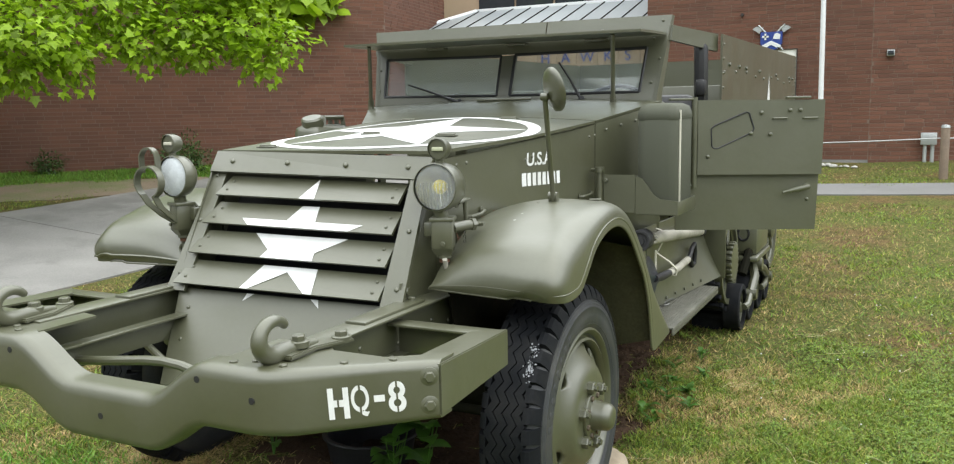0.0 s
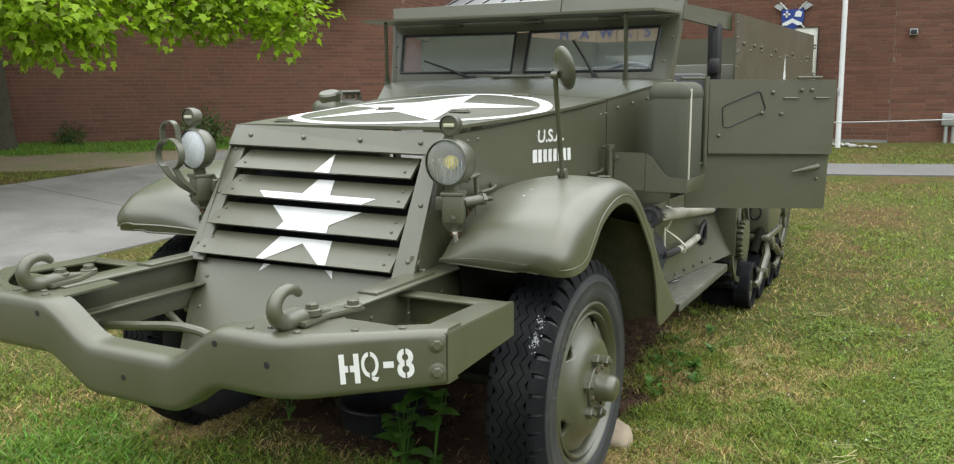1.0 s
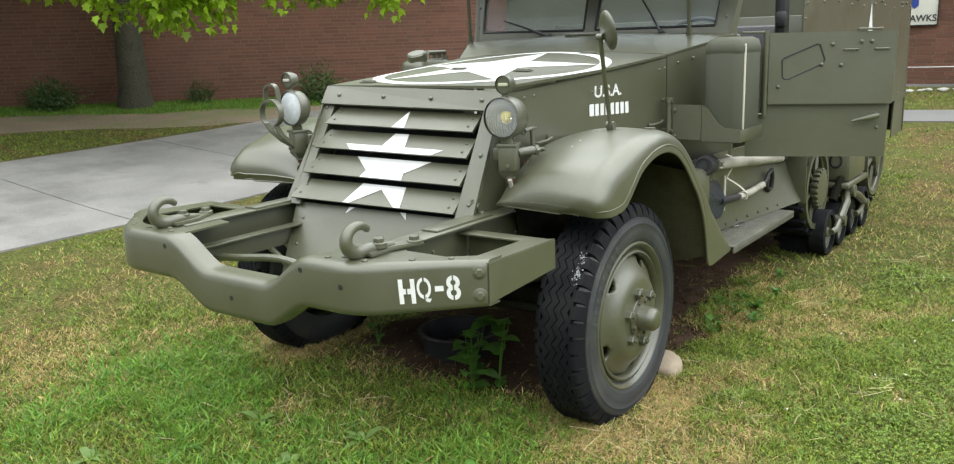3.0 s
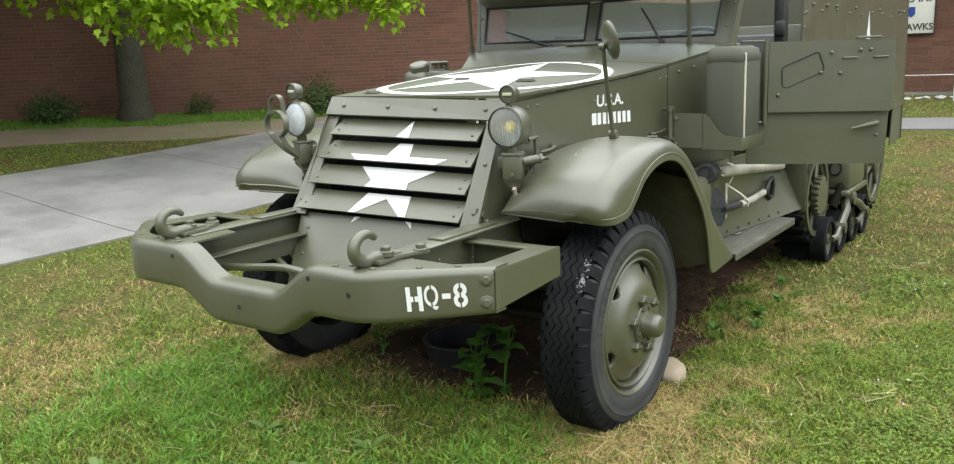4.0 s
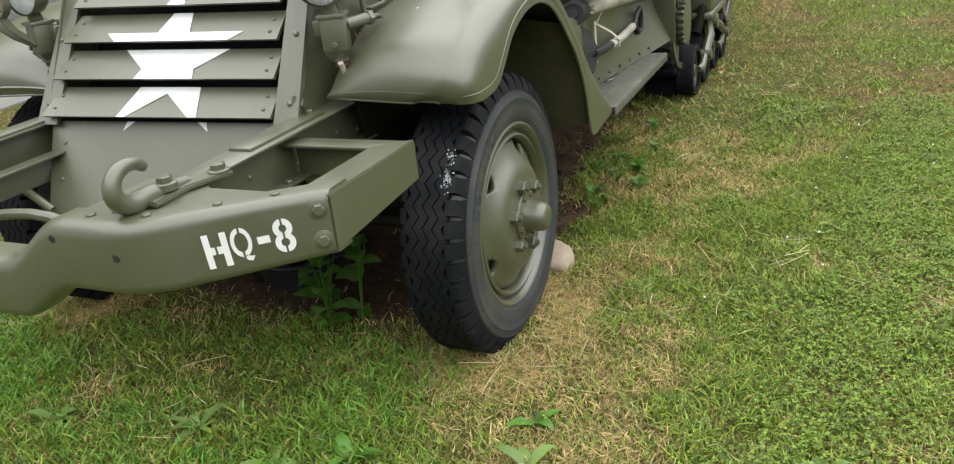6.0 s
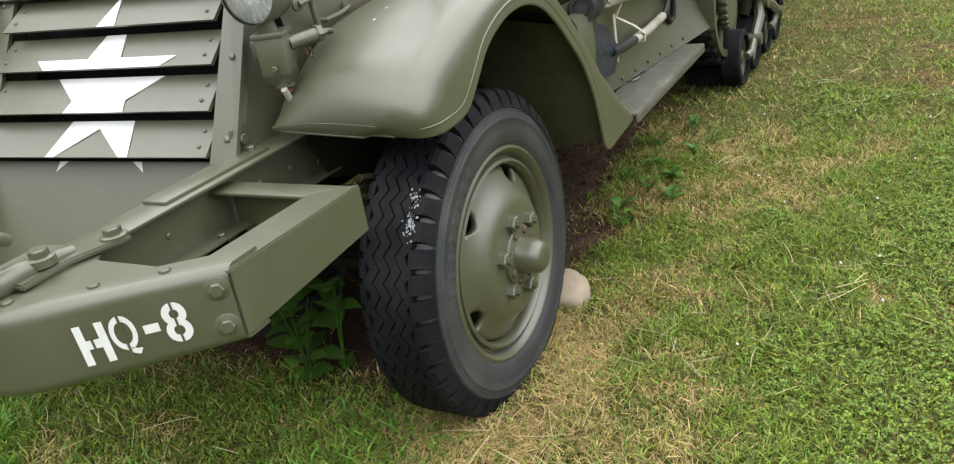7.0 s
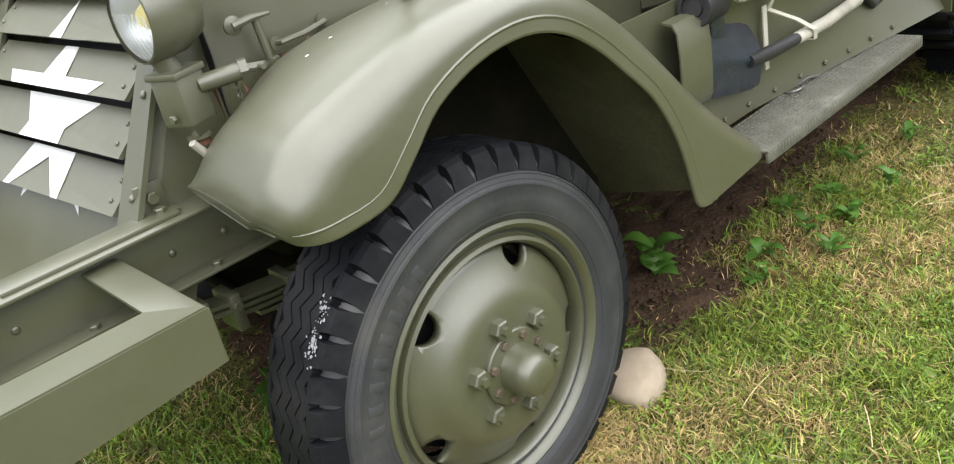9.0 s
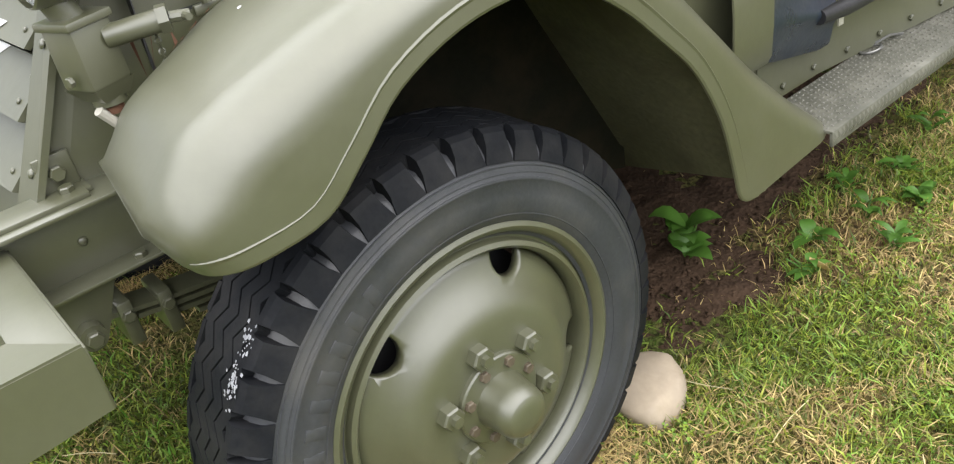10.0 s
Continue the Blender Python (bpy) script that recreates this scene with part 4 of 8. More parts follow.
# ---- headlamps ----
def headlamp(s):
    c = Vector((0.568, -0.342, 1.236)) if s > 0 else Vector((-0.592, -0.375, 1.255))
    face = along(c, (0.05 * s, -1, 0.03))
    bm = bmesh.new()
    deep = 1.0 if s > 0 else 0.62
    lathe(bm, [(0.078, 0.012), (0.0815, 0.01), (0.083, 0.0), (0.083, -0.03 * deep), (0.078, -0.07 * deep), (0.06, -0.105 * deep), (0.03, -0.125 * deep), (0, -0.13 * deep)], face, 40)
    hl = vpart("headlamp", bm, label="round headlamp with a clear fluted lens", sharp=50)
    bm = bmesh.new()
    lathe(bm, [(0, -0.075), (0.03, -0.068), (0.06, -0.04), (0.076, 0.0)], face, 32)
    part("reflector", bm, REFLECTOR, hl)
    bm = bmesh.new()
    lathe(bm, [(0.077, 0.004), (0.06, 0.014), (0.03, 0.021), (0, 0.023)], face, 32)
    if s > 0:
        turn_in = face.to_3x3().inverted()
        up, across = turn_in @ Vector((0, 0, 1)), turn_in @ Vector((1, 0, 0))
        flutes = bmesh.new()
        for k in range(-5, 6):
            q = 0.0125 * k
            low, high = -math.sqrt(0.072 ** 2 - q * q), 0.25 * math.sqrt(0.072 ** 2 - q * q)
            pts = []
            for i in range(9):
                r_ = low + (high - low) * i / 8
                pts.append(face @ (across * q + up * r_ + Vector((0, 0, 0.023 - 0.0195 * ((q * q + r_ * r_) / 0.077 ** 2)))))
            tube(flutes, pts, 0.0022, 6)
        tagged(part("lens_flutes", flutes, LENS, hl), kind="stuff")
    part("lens", bm, LENS if s > 0 else FROSTED, hl, "clear glass lens" if s > 0 else "frosted glass lens")
    if s > 0:
        bm = bmesh.new()
        lathe(bm, [(0, -0.06), (0.02, -0.055), (0.024, -0.035), (0.015, -0.02), (0, -0.018)], face, 16)
        part("bulb", bm, YELLOW, hl, "yellow bulb")
    # marker lamp above
    bm = bmesh.new()
    m2 = along(c + Vector((0.012 * s, 0.01, 0.128)), (0.05 * s, -1, 0))
    lathe(bm, [(0.034, 0.02), (0.037, 0.018), (0.037, -0.01), (0.03, -0.03), (0, -0.036)], m2, 28)
    lathe(bm, [(0, 0.014), (0.034, 0.014)], m2, 28)
    rod(bm, c + Vector((0.01 * s, 0.01, 0.08)), c + Vector((0.01 * s, 0.01, 0.1)), 0.014, 12)
    part("marker_lamp", bm, OLIVE, hl, "small hooded blackout lamp")
    bm = bmesh.new()
    box(bm, m2 @ Vector((0, 0, 0.017)), (0.042, 0.01, 0.013), 0.003)
    part("marker_slot", bm, material("pale_lamp_slot", (0.5, 0.52, 0.36), 0.3, vary=0.1) if s > 0 else STRAP_WEB, hl)
    # bracket
    turn = Matrix.Rotation(radians(20 * s), 3, 'Z')
    bm = bmesh.new()
    b = c + Vector((0.005 * s, 0.035, -0.16))
    rod(bm, b + Vector((0, 0, 0.04)), c + Vector((0, 0.02, -0.07)), 0.024, 16)
    box(bm, b, (0.075, 0.075, 0.11), 0.01, turn)
    box(bm, b + Vector((-0.04 * s, 0.02, 0.01)), (0.08, 0.03, 0.05), 0.006, turn)
    rod(bm, b + Vector((0, 0.005, -0.085)), b + Vector((0, 0.005, -0.05)), 0.026, 14)
    part("bracket", bm, OLIVE, hl)
    bm = bmesh.new()
    foot = [b + turn @ Vector((x * 0.0375, y * 0.0375, 0)) for x, y in ((-1, -1), (1, -1), (1, 1), (-1, 1))]
    top = [bm.verts.new(p + Vector((0, 0, -0.05))) for p in foot]
    low = [bm.verts.new(b + (p - b) * 0.66 + Vector((0, 0.005, -0.075))) for p in foot]
    for k in range(4):
        bm.faces.new((top[k], low[k], low[(k + 1) % 4], top[(k + 1) % 4]))
    bm.faces.new(low)
    part("bracket_foot", bm, OLIVE, hl, sharp=20)
    bm = bmesh.new()
    box(bm, b + Vector((0, 0, 0.05)), (0.083, 0.083, 0.014), 0.004, turn)
    part("bracket_cap", bm, OLIVE, hl)
    bm = bmesh.new()
    rod(bm, b + Vector((0.02 * s, 0.03, 0.015)), b + Vector((0.055 * s, 0.115, 0.02)), 0.018, 14)
    rod(bm, b + Vector((0.05 * s, 0.105, 0.02)), b + Vector((0.056 * s, 0.12, 0.02)), 0.023, 6)
    rod(bm, b + Vector((0.056 * s, 0.12, 0.02)), b + Vector((0.064 * s, 0.15, 0.016)), 0.009, 8)
    rod(bm, b + Vector((0.045 * s, 0.14, 0.018)), b + Vector((0.085 * s, 0.14, 0.018)), 0.006, 8)
    part("locking_pin", bm, OLIVE, hl)
    bm = bmesh.new()
    lathe(bm, [(0, 0), (0.018, 0), (0.018, 0.012), (0, 0.012)], along(b + Vector((0, 0.005, -0.1)), (0, 0, 1)), 12)
    part("conduit_end", bm, RUST, hl, "rusty conduit end")
    stud(hl, b + Vector((0.02 * s, -0.04, -0.03)), (0.3 * s, -1, 0), 0.7)
    bm = bmesh.new()
    for k in range(8):
        lathe(bm, [(0.004, -0.0015), (0.0065, 0), (0.004, 0.0015)], along(b + Vector((0.03 * s, 0.1, -0.005 - 0.009 * k)), (k % 2, 1 - k % 2, 0.2)), 8)
    part("chain", bm, OLIVE, hl)
    return hl


for s in (1, -1):
    headlamp(s)
bm = bmesh.new()
tube(bm, [(0.572, -0.285, 0.93), (0.58, -0.301, 0.949), (0.588, -0.328, 0.99)], 0.0085, 10)
vpart("cable_stub", bm, PALE_WOOD)
# brush guard round the far lamp: bent flat bars
def ribbon(bm, pts, wide, thick=0.006):
    grid_sheet(bm, [[(x, y - wide / 2, z), (x, y + wide / 2, z)] for x, y, z in pts], thick)


bm = bmesh.new()
ribbon(bm, [(-0.635 + 0.068 * math.cos(radians(235 - 300 * k / 28)), -0.46, 1.238 + 0.064 * math.sin(radians(235 - 300 * k / 28))) for k in range(29)] + [(-0.60, -0.44, 1.14), (-0.588, -0.4, 1.10), (-0.58, -0.37, 1.075)], 0.03)
ribbon(bm, [(-0.674, -0.46, 1.186), (-0.655, -0.45, 1.15), (-0.62, -0.42, 1.105), (-0.59, -0.38, 1.07)], 0.03)
ribbon(bm, [(-0.715, -0.42, 1.27)] + [(-0.67 + 0.046 * math.cos(radians(180 - 180 * k / 14)), -0.42, 1.325 + 0.046 * math.sin(radians(180 - 180 * k / 14))) for k in range(15)] + [(-0.622, -0.42, 1.27)], 0.026)
vpart("brush_guard", bm, label="bent flat-bar guard in front of a headlamp")
bm = bmesh.new()
rod(bm, (-0.6, -0.34, 1.09), (-0.6, -0.335, 1.05), 0.022, 10)
rod(bm, (-0.6, -0.335, 1.06), (-0.605, -0.33, 0.965), 0.011, 10)
tube(bm, [(-0.605 + 0.019 * math.cos(q), -0.335, 0.962 + 0.019 * math.sin(q)) for q in [2 * math.pi * k / 16 for k in range(17)]], 0.006, 8)
vpart("lamp_stay", bm)

# corner brackets at the foot of the cheeks
for s in (1, -1):
    bm = bmesh.new()
    bx = 0.535 if s < 0 else 0.473
    box(bm, (bx * s, -0.405, 0.882), (0.008, 0.06, 0.07), 0.002)
    box(bm, ((bx + 0.02) * s, -0.405, 0.853), (0.05, 0.07, 0.008), 0.002)
    br = vpart("corner_bracket", bm)
    stud(br, ((bx + 0.005) * s, -0.405, 0.886), (s, 0, 0), 1.2)
    stud(br, ((bx + 0.026) * s, -0.405, 0.857), (0, 0, 1), 1.1)

# ---- hood side fittings ----
for s in (1, -1):
    # seam of the side panel, handles and catches
    for y, z in ((0.0, 1.108), (0.92, 1.1)):
        x = 0.531 + 0.118 * (y + 0.03)
        bm = bmesh.new()
        tube(bm, [mir((x, y - 0.06, z - 0.006), s), mir((x + 0.018, y - 0.055, z - 0.005), s), mir((x + 0.03, y, z), s), mir((x + 0.018, y + 0.06, z + 0.006), s), mir((x, y + 0.065, z + 0.006), s)], 0.0065, 8)
        for dy in (-0.06, 0.065):
            lathe(bm, [(0.014, 0), (0.014, 0.004), (0, 0.004)], along(mir((x + 0.001, y + dy, z + 0.006 * dy / 0.06), s), (s, 0, 0)), 14)
        vpart("side_handle", bm)
    for y, z in ((-0.11, 1.165),):
        x = 0.538 + 0.1 * (y + 0.1)
        bm = bmesh.new()
        lathe(bm, [(0.02, 0), (0.02, 0.006), (0.008, 0.012), (0, 0.012)], along(mir((x, y - 0.035, z), s), (s, 0, 0)), 16)
        tube(bm, [mir((x + 0.012, y - 0.04, z), s), mir((x + 0.02, y, z + 0.006), s), mir((x + 0.016, y + 0.045, z + 0.004), s)], [0.009, 0.008, 0.004], 8)
        rod(bm, mir((x + 0.012, y + 0.012, z), s), mir((x + 0.014, y + 0.018, z - 0.085), s), 0.009, 10)
        box(bm, mir((x + 0.004, y + 0.02, z - 0.095), s), (0.012, 0.05, 0.018), 0.003)
        vpart("hood_catch", bm)
    for y, z in ((-0.1, 1.305), (-0.04, 1.31), (0.36, 1.30), (0.41, 1.31), (0.9, 1.375), (0.95, 1.38)):
        stud(hood, mir((0.5 + 0.155 * (y + 0.19) + 0.005, y, z - 0.01), s), (s, -0.1, 0), 0.7, RIVET, "rivet")
    for k in range(4):
        u = 0.15 + 0.22 * k
        stud(truck, mir((0.662 + 0.205 * u, 1.03 + 0.4 * u, 1.38 + 0.09 * u), s), (0.88 * s, -0.45, 0), 0.8, RIVET, "rivet")

# hood hinges
for x, y in ((-0.3, 0.93), (0.26, 0.93), (-0.09, 0.27), (0.29, 0.25), (-0.33, -0.12)):
    z = hood_z(x, y) + 0.017
    bm = bmesh.new()
    box(bm, (x, y, z - 0.002), (0.085, 0.045, 0.005), 0.002)
    rod(bm, (x - 0.04, y, z + 0.003), (x + 0.04, y, z + 0.003), 0.005, 8)
    vpart("hinge_plate", bm, OLIVE)

# ---- mirror ----
bm = bmesh.new()
tube(bm, [(0.815, 0.098, 1.155), (0.822, 0.07, 1.22), (0.833, 0.015, 1.36), (0.845, -0.045, 1.5), (0.848, -0.058, 1.54)], 0.0095, 10)
rod(bm, (0.798, 0.1, 1.172), (0.832, 0.1, 1.172), 0.016, 12)
box(bm, (0.815, 0.104, 1.137), (0.13, 0.04, 0.008), 0.003, Matrix.Rotation(radians(25), 3, "Z"))
box(bm, (0.802, 0.104, 1.158), (0.006, 0.03, 0.05), 0.002)
box(bm, (0.828, 0.104, 1.158), (0.006, 0.03, 0.05), 0.002)
arm = vpart("mirror_arm", bm)
bm = bmesh.new()
mface = along((0.878, -0.048, 1.556), (0.66, 0.72, 0.22))
lathe(bm, [(0, -0.022), (0.03, -0.02), (0.06, -0.012), (0.077, -0.002), (0.078, 0.004), (0.074, 0.005)], mface, 36)
part("mirror_shell", bm, OLIVE, arm, "round domed mirror shell", sharp=60)
bm = bmesh.new()
lathe(bm, [(0.0745, 0.004), (0, 0.004)], mface, 36)
part("mirror_glass", bm, REFLECTOR, arm)
bm = bmesh.new()
lathe(bm, [(0, -0.015), (0.013, -0.012), (0.013, 0.012), (0, 0.015)], along((0.848, -0.06, 1.532), (1, 0, 0)), 12)
part("swivel", bm, OLIVE, arm)

# ---- windshield and cab front ----
def ws(x, z, out=0.0):
    """A point on the windshield frame, which leans back."""
    return Vector((x, 1.45 + 0.24 * (z - 1.51) - out, z))


PANES = [((-0.789, 1.583), (-0.06, 1.574), (-0.052, 1.791), (-0.794, 1.80)), ((0.017, 1.574), (0.742, 1.574), (0.766, 1.797), (0.032, 1.794))]
(l0, l1, l2, l3), (r0, r1, r2, r3) = PANES
pieces = [((-0.85, 1.50), (0.826, 1.50), (0.83, 1.574), (-0.852, 1.583)), ((-0.868, 1.80), (0.86, 1.797), (0.868, 1.87), (-0.875, 1.87)), ((-0.852, 1.583), l0, l3, (-0.868, 1.80)), (r1, (0.83, 1.574), (0.86, 1.797), r2), (l1, r0, r3, l2)]
bm = bmesh.new()
for pc in pieces:
    prism(bm, [ws(*p) for p in pc], (0, 0.035, 0))
wsf = vpart("windshield_frame", bm)
for pc in PANES:
    mid_x, mid_z = sum(p[0] for p in pc) / 4, sum(p[1] for p in pc) / 4
    grown = [(mid_x + (x - mid_x) * 1.012, mid_z + (z - mid_z) * 1.03) for x, z in pc]
    ob = part("pane", plate([ws(*p, -0.016) for p in grown], (0, 0.004, 0)), GLASS, wsf, "windshield glass with dust haze and reflection in its colour")
    ob.visible_shadow = False
for pa, pb, pc, pd in (((-0.868, 1.868), (0.20, 1.866), (0.205, 1.963), (-0.888, 1.966)), ((0.206, 1.866), (0.866, 1.866), (0.886, 1.957), (0.211, 1.963))):
    bm = plate([ws(*pa, 0.004), ws(*pb, 0.004), ws(*pc, 0.004), ws(*pd, 0.004)], (0, 0.018, 0))
    vpart("header_plate", bm)
# raised armour flap
flap = plate([(-0.868, 1.525, 1.86), (0.862, 1.525, 1.856), (0.84, 1.15, 1.846), (-0.84, 1.15, 1.856)], (0, -0.001, 0.012))
fl = vpart("armour_flap", flap, label="raised armour flap over the windshield")
for p, q in (((0.68, 1.22, 1.846), (0.632, 1.38, 1.515)), ((-0.72, 1.22, 1.852), (-0.825, 1.38, 1.52))):
    bm = bmesh.new()
    rod(bm, p, q, 0.0105, 10)
    rod(bm, Vector(q) + Vector((0, 0, -0.015)), Vector(q) + Vector((0, 0, 0.05)), 0.017, 10)
    lathe(bm, [(0.026, 0), (0.026, 0.008), (0.02, 0.01), (0, 0.01)], Matrix.Translation(Vector(q) - Vector((0, 0, 0.018))), 14)
    part("flap_prop", bm, OLIVE, fl)
for x in (-0.45, 0.05, 0.5):
    bm = bmesh.new()
    box(bm, (x, 1.505, 1.848), (0.12, 0.05, 0.012), 0.003)
    part("flap_hinge", bm, OLIVE, fl)
for x in (-0.78, -0.3, 0.2, 0.64):
    stud(fl, (x, 1.19, 1.866), (0, 0, 1), 0.6, RIVET, "rivet")
for x, z in ((0.84, 1.93), (0.80, 1.84), (0.835, 1.74), (0.80, 1.62), (-0.83, 1.74), (-0.825, 1.62)):
    stud(wsf, ws(x, z, 0.005 if z > 1.9 else 0.001), (0, -1, 0), 0.8, RIVET, "rivet")
for x, x2 in ((-0.28, -0.62), (0.44, 0.3)):
    bm = bmesh.new()
    tube(bm, [ws(x, 1.545, 0.02), ws((x + x2) / 2, 1.60 if x < 0 else 1.65, 0.022), ws(x2, 1.65 if x < 0 else 1.74, 0.018)], [0.009, 0.006, 0.005], 8)
    lathe(bm, [(0.016, 0), (0.016, 0.012), (0, 0.014)], along(ws(x, 1.545, 0.005), (0, -1, 0.35)), 12)
    vpart("wiper", bm, BLACK)
bm = bmesh.new()
rod(bm, (-0.1, 1.38, 1.553), (0.18, 1.385, 1.553), 0.008, 8)
box(bm, (-0.11, 1.385, 1.553), (0.05, 0.035, 0.016), 0.005)
vpart("hood_prop", bm, OLIVE)
# black bars round each pane draw the shadow of the glass recess
for pane_corners in PANES:
    for pa, pb in zip(pane_corners, pane_corners[1:] + pane_corners[:1]):
        bm = bmesh.new()
        rod(bm, ws(*pa, -0.004), ws(*pb, -0.004), 0.009, 6)
        part("recess_shade_bar", bm, BLACK, wsf)
# cab side rails
for s in (-1, 1):
    bm = plate([mir(p, s) for p in ((0.885, 1.54, 1.83), (1.0, 2.12, 1.80), (1.0, 2.12, 1.895), (0.89, 1.55, 1.905))], (-0.02 * s, 0, 0))
    vpart("cab_rail", bm)
    bm = plate([mir(p, s) for p in ((0.845, 1.43, 0.60), (0.845, 1.50, 0.60), (0.845, 1.52, 1.56), (0.885, 1.60, 1.955), (0.885, 1.555, 1.955), (0.83, 1.448, 1.51))], (-0.02 * s, 0, 0))
    vpart("door_post", bm)

# dashboard, wheel and seats
bm = bmesh.new()
box(bm, (0, 1.55, 1.46), (1.7, 0.12, 0.14), 0.03)
vpart("dashboard", bm)
bm = bmesh.new()
pts = [Vector((0.5 + 0.2 * math.cos(2 * math.pi * k / 28), 1.76 + 0.12 * math.sin(2 * math.pi * k / 28), 1.47 + 0.15 * math.sin(2 * math.pi * k / 28))) for k in range(29)]
tube(bm, pts, 0.013, 8)
rod(bm, (0.5, 1.76, 1.47), (0.5, 1.5, 1.3), 0.02, 10)
for a in (0.3, 2.2, 4.4):
    rod(bm, (0.5, 1.76, 1.47), (0.5 + 0.2 * math.cos(a), 1.76 + 0.12 * math.sin(a), 1.47 + 0.15 * math.sin(a)), 0.007, 6)
vpart("steering_wheel", bm, BLACK)
for x in (-0.5, 0.55):
    bm = bmesh.new()
    box(bm, (x, 2.2, 1.1), (0.5, 0.5, 0.14), 0.05)
    box(bm, (x, 2.46, 1.3), (0.5, 0.12, 0.55), 0.05, Matrix.Rotation(radians(-8), 3, 'X'))
    vpart("seat", bm, BLACK if x > 0 else CANVAS)
bm = bmesh.new()
box(bm, (0.94, 1.98, 1.67), (0.07, 0.10, 0.36), 0.033, Matrix.Rotation(radians(4), 3, 'X'))
box(bm, (0.95, 1.94, 1.60), (0.06, 0.06, 0.09), 0.02)
vpart("side_pad", bm, BLACK, label="black padded pillar cushion")

# ---- armoured body ----
for s in (-1, 1):
    bm = plate([mir(p, s) for p in ((1.03, 2.1, 0.92), (1.03, 5.5, 0.92), (1.03, 5.45, 1.94), (1.03, 2.1, 1.893))], (-0.012 * s, 0, 0))
    side = vpart("armour_side", bm)
    for y in [2.16 + 0.36 * k for k in range(10)]:
        for z in (0.98, 1.70):
            stud(side, mir((1.031, y, z + 0.012 * math.sin(y * 5)), s), (s, 0, 0), 1.0, RIVET, "rivet")
    for z in (1.6, 1.68, 1.76, 1.84):
        stud(side, mir((1.031, 2.13, z), s), (s, 0, 0), 0.8, RIVET, "rivet")
        stud(side, mir((1.031, 5.36, z), s), (s, 0, 0), 0.8, RIVET, "rivet")
    for y in (2.3, 2.62, 2.86, 3.4, 4.2, 5.0, 5.2):
        stud(side, mir((1.031, y, 1.735), s), (s, 0, 0), 1.1)
    bm = plate([mir(p, s) for p in ((1.02, 5.0, 0.6), (1.02, 5.5, 0.62), (1.02, 5.5, 0.93), (1.02, 5.06, 0.93))], (-0.01 * s, 0, 0))
    part("rear_skirt", bm, OLIVE, side)
bm = plate([(-1.03, 5.46, 0.62), (1.03, 5.46, 0.62), (1.03, 5.44, 1.94), (-1.03, 5.44, 1.94)], (0, 0.012, 0))
vpart("rear_plate", bm)
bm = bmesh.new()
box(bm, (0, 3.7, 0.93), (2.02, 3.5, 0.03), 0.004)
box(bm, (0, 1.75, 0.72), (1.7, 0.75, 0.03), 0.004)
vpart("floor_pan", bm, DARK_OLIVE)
bm = bmesh.new()
box(bm, (0, 2.72, 1.28), (1.98, 0.02, 0.7), 0.004)
vpart("bulkhead", bm)

# ---- open door ----
hinge = Vector((1.04, 1.44, 0))
ddir = Vector((0.889, 0.455, 0)).normalized()
dout = Vector((0.455, -0.889, 0))


def dp(u, z, o=0.0):
    return hinge + ddir * u + dout * o + Vector((0, 0, z))


bm = plate([dp(-0.10, 0.885), dp(0.60, 0.878), dp(0.612, 1.20), dp(-0.10, 1.20)], tuple(-dout * 0.01))
door = vpart("door", bm, label="open olive armour door with its upper flap folded down")
fl_pts = [dp(0.0, 1.162, 0.03), dp(0.612, 1.155, 0.03), dp(0.622, 1.52, 0.022), dp(0.0, 1.525, 0.022)]
part("folded_flap", plate(fl_pts, tuple(-dout * 0.012)), OLIVE, door)
part("door_skin", plate([dp(-0.10, 1.19, -0.006), dp(0.605, 1.19, -0.006), dp(0.605, 1.45, -0.006), dp(-0.10, 1.45, -0.006)], tuple(-dout * 0.008)), OLIVE, door)
# vision slot outline
slot = [(0.07, 1.30), (0.065, 1.385), (0.08, 1.40), (0.235, 1.465), (0.25, 1.46), (0.275, 1.385), (0.265, 1.365), (0.10, 1.29), (0.08, 1.29), (0.07, 1.30)]
bm = bmesh.new()
tube(bm, [dp(u, z, 0.027) for u, z in slot], 0.0035, 6)
part("vision_slot", bm, BLACK, door)
for u, z in ((0.31, 1.46), (0.45, 1.47), (0.50, 1.47), (0.26, 1.36), (0.355, 1.355), (0.05, 1.25)):
    stud(door, dp(u, z, 0.03), dout, 1.0, RIVET, "rivet")
stud(door, dp(0.555, 1.03, 0.002), dout, 0.9, RIVET, "rivet")
for u in (0.40, 0.55):
    bm = bmesh.new()
    tube(bm, [dp(u - 0.035, 1.43, 0.026), dp(u - 0.033, 1.432, 0.034), dp(u + 0.033, 1.432, 0.034), dp(u + 0.035, 1.43, 0.026)], 0.004, 6)
    part("flap_staple", bm, OLIVE, door)
bm = bmesh.new()
tube(bm, [dp(0.545, 1.095, 0.0), dp(0.545, 1.095, 0.035), dp(0.50, 1.085, 0.04), dp(0.42, 1.068, 0.04)], [0.014, 0.015, 0.014, 0.006], 10)
part("door_handle", bm, OLIVE, door, "tapered lever handle")
bm = bmesh.new()
rod(bm, dp(-0.015, 1.10, 0.02), dp(-0.015, 1.54, 0.02), 0.014, 12)
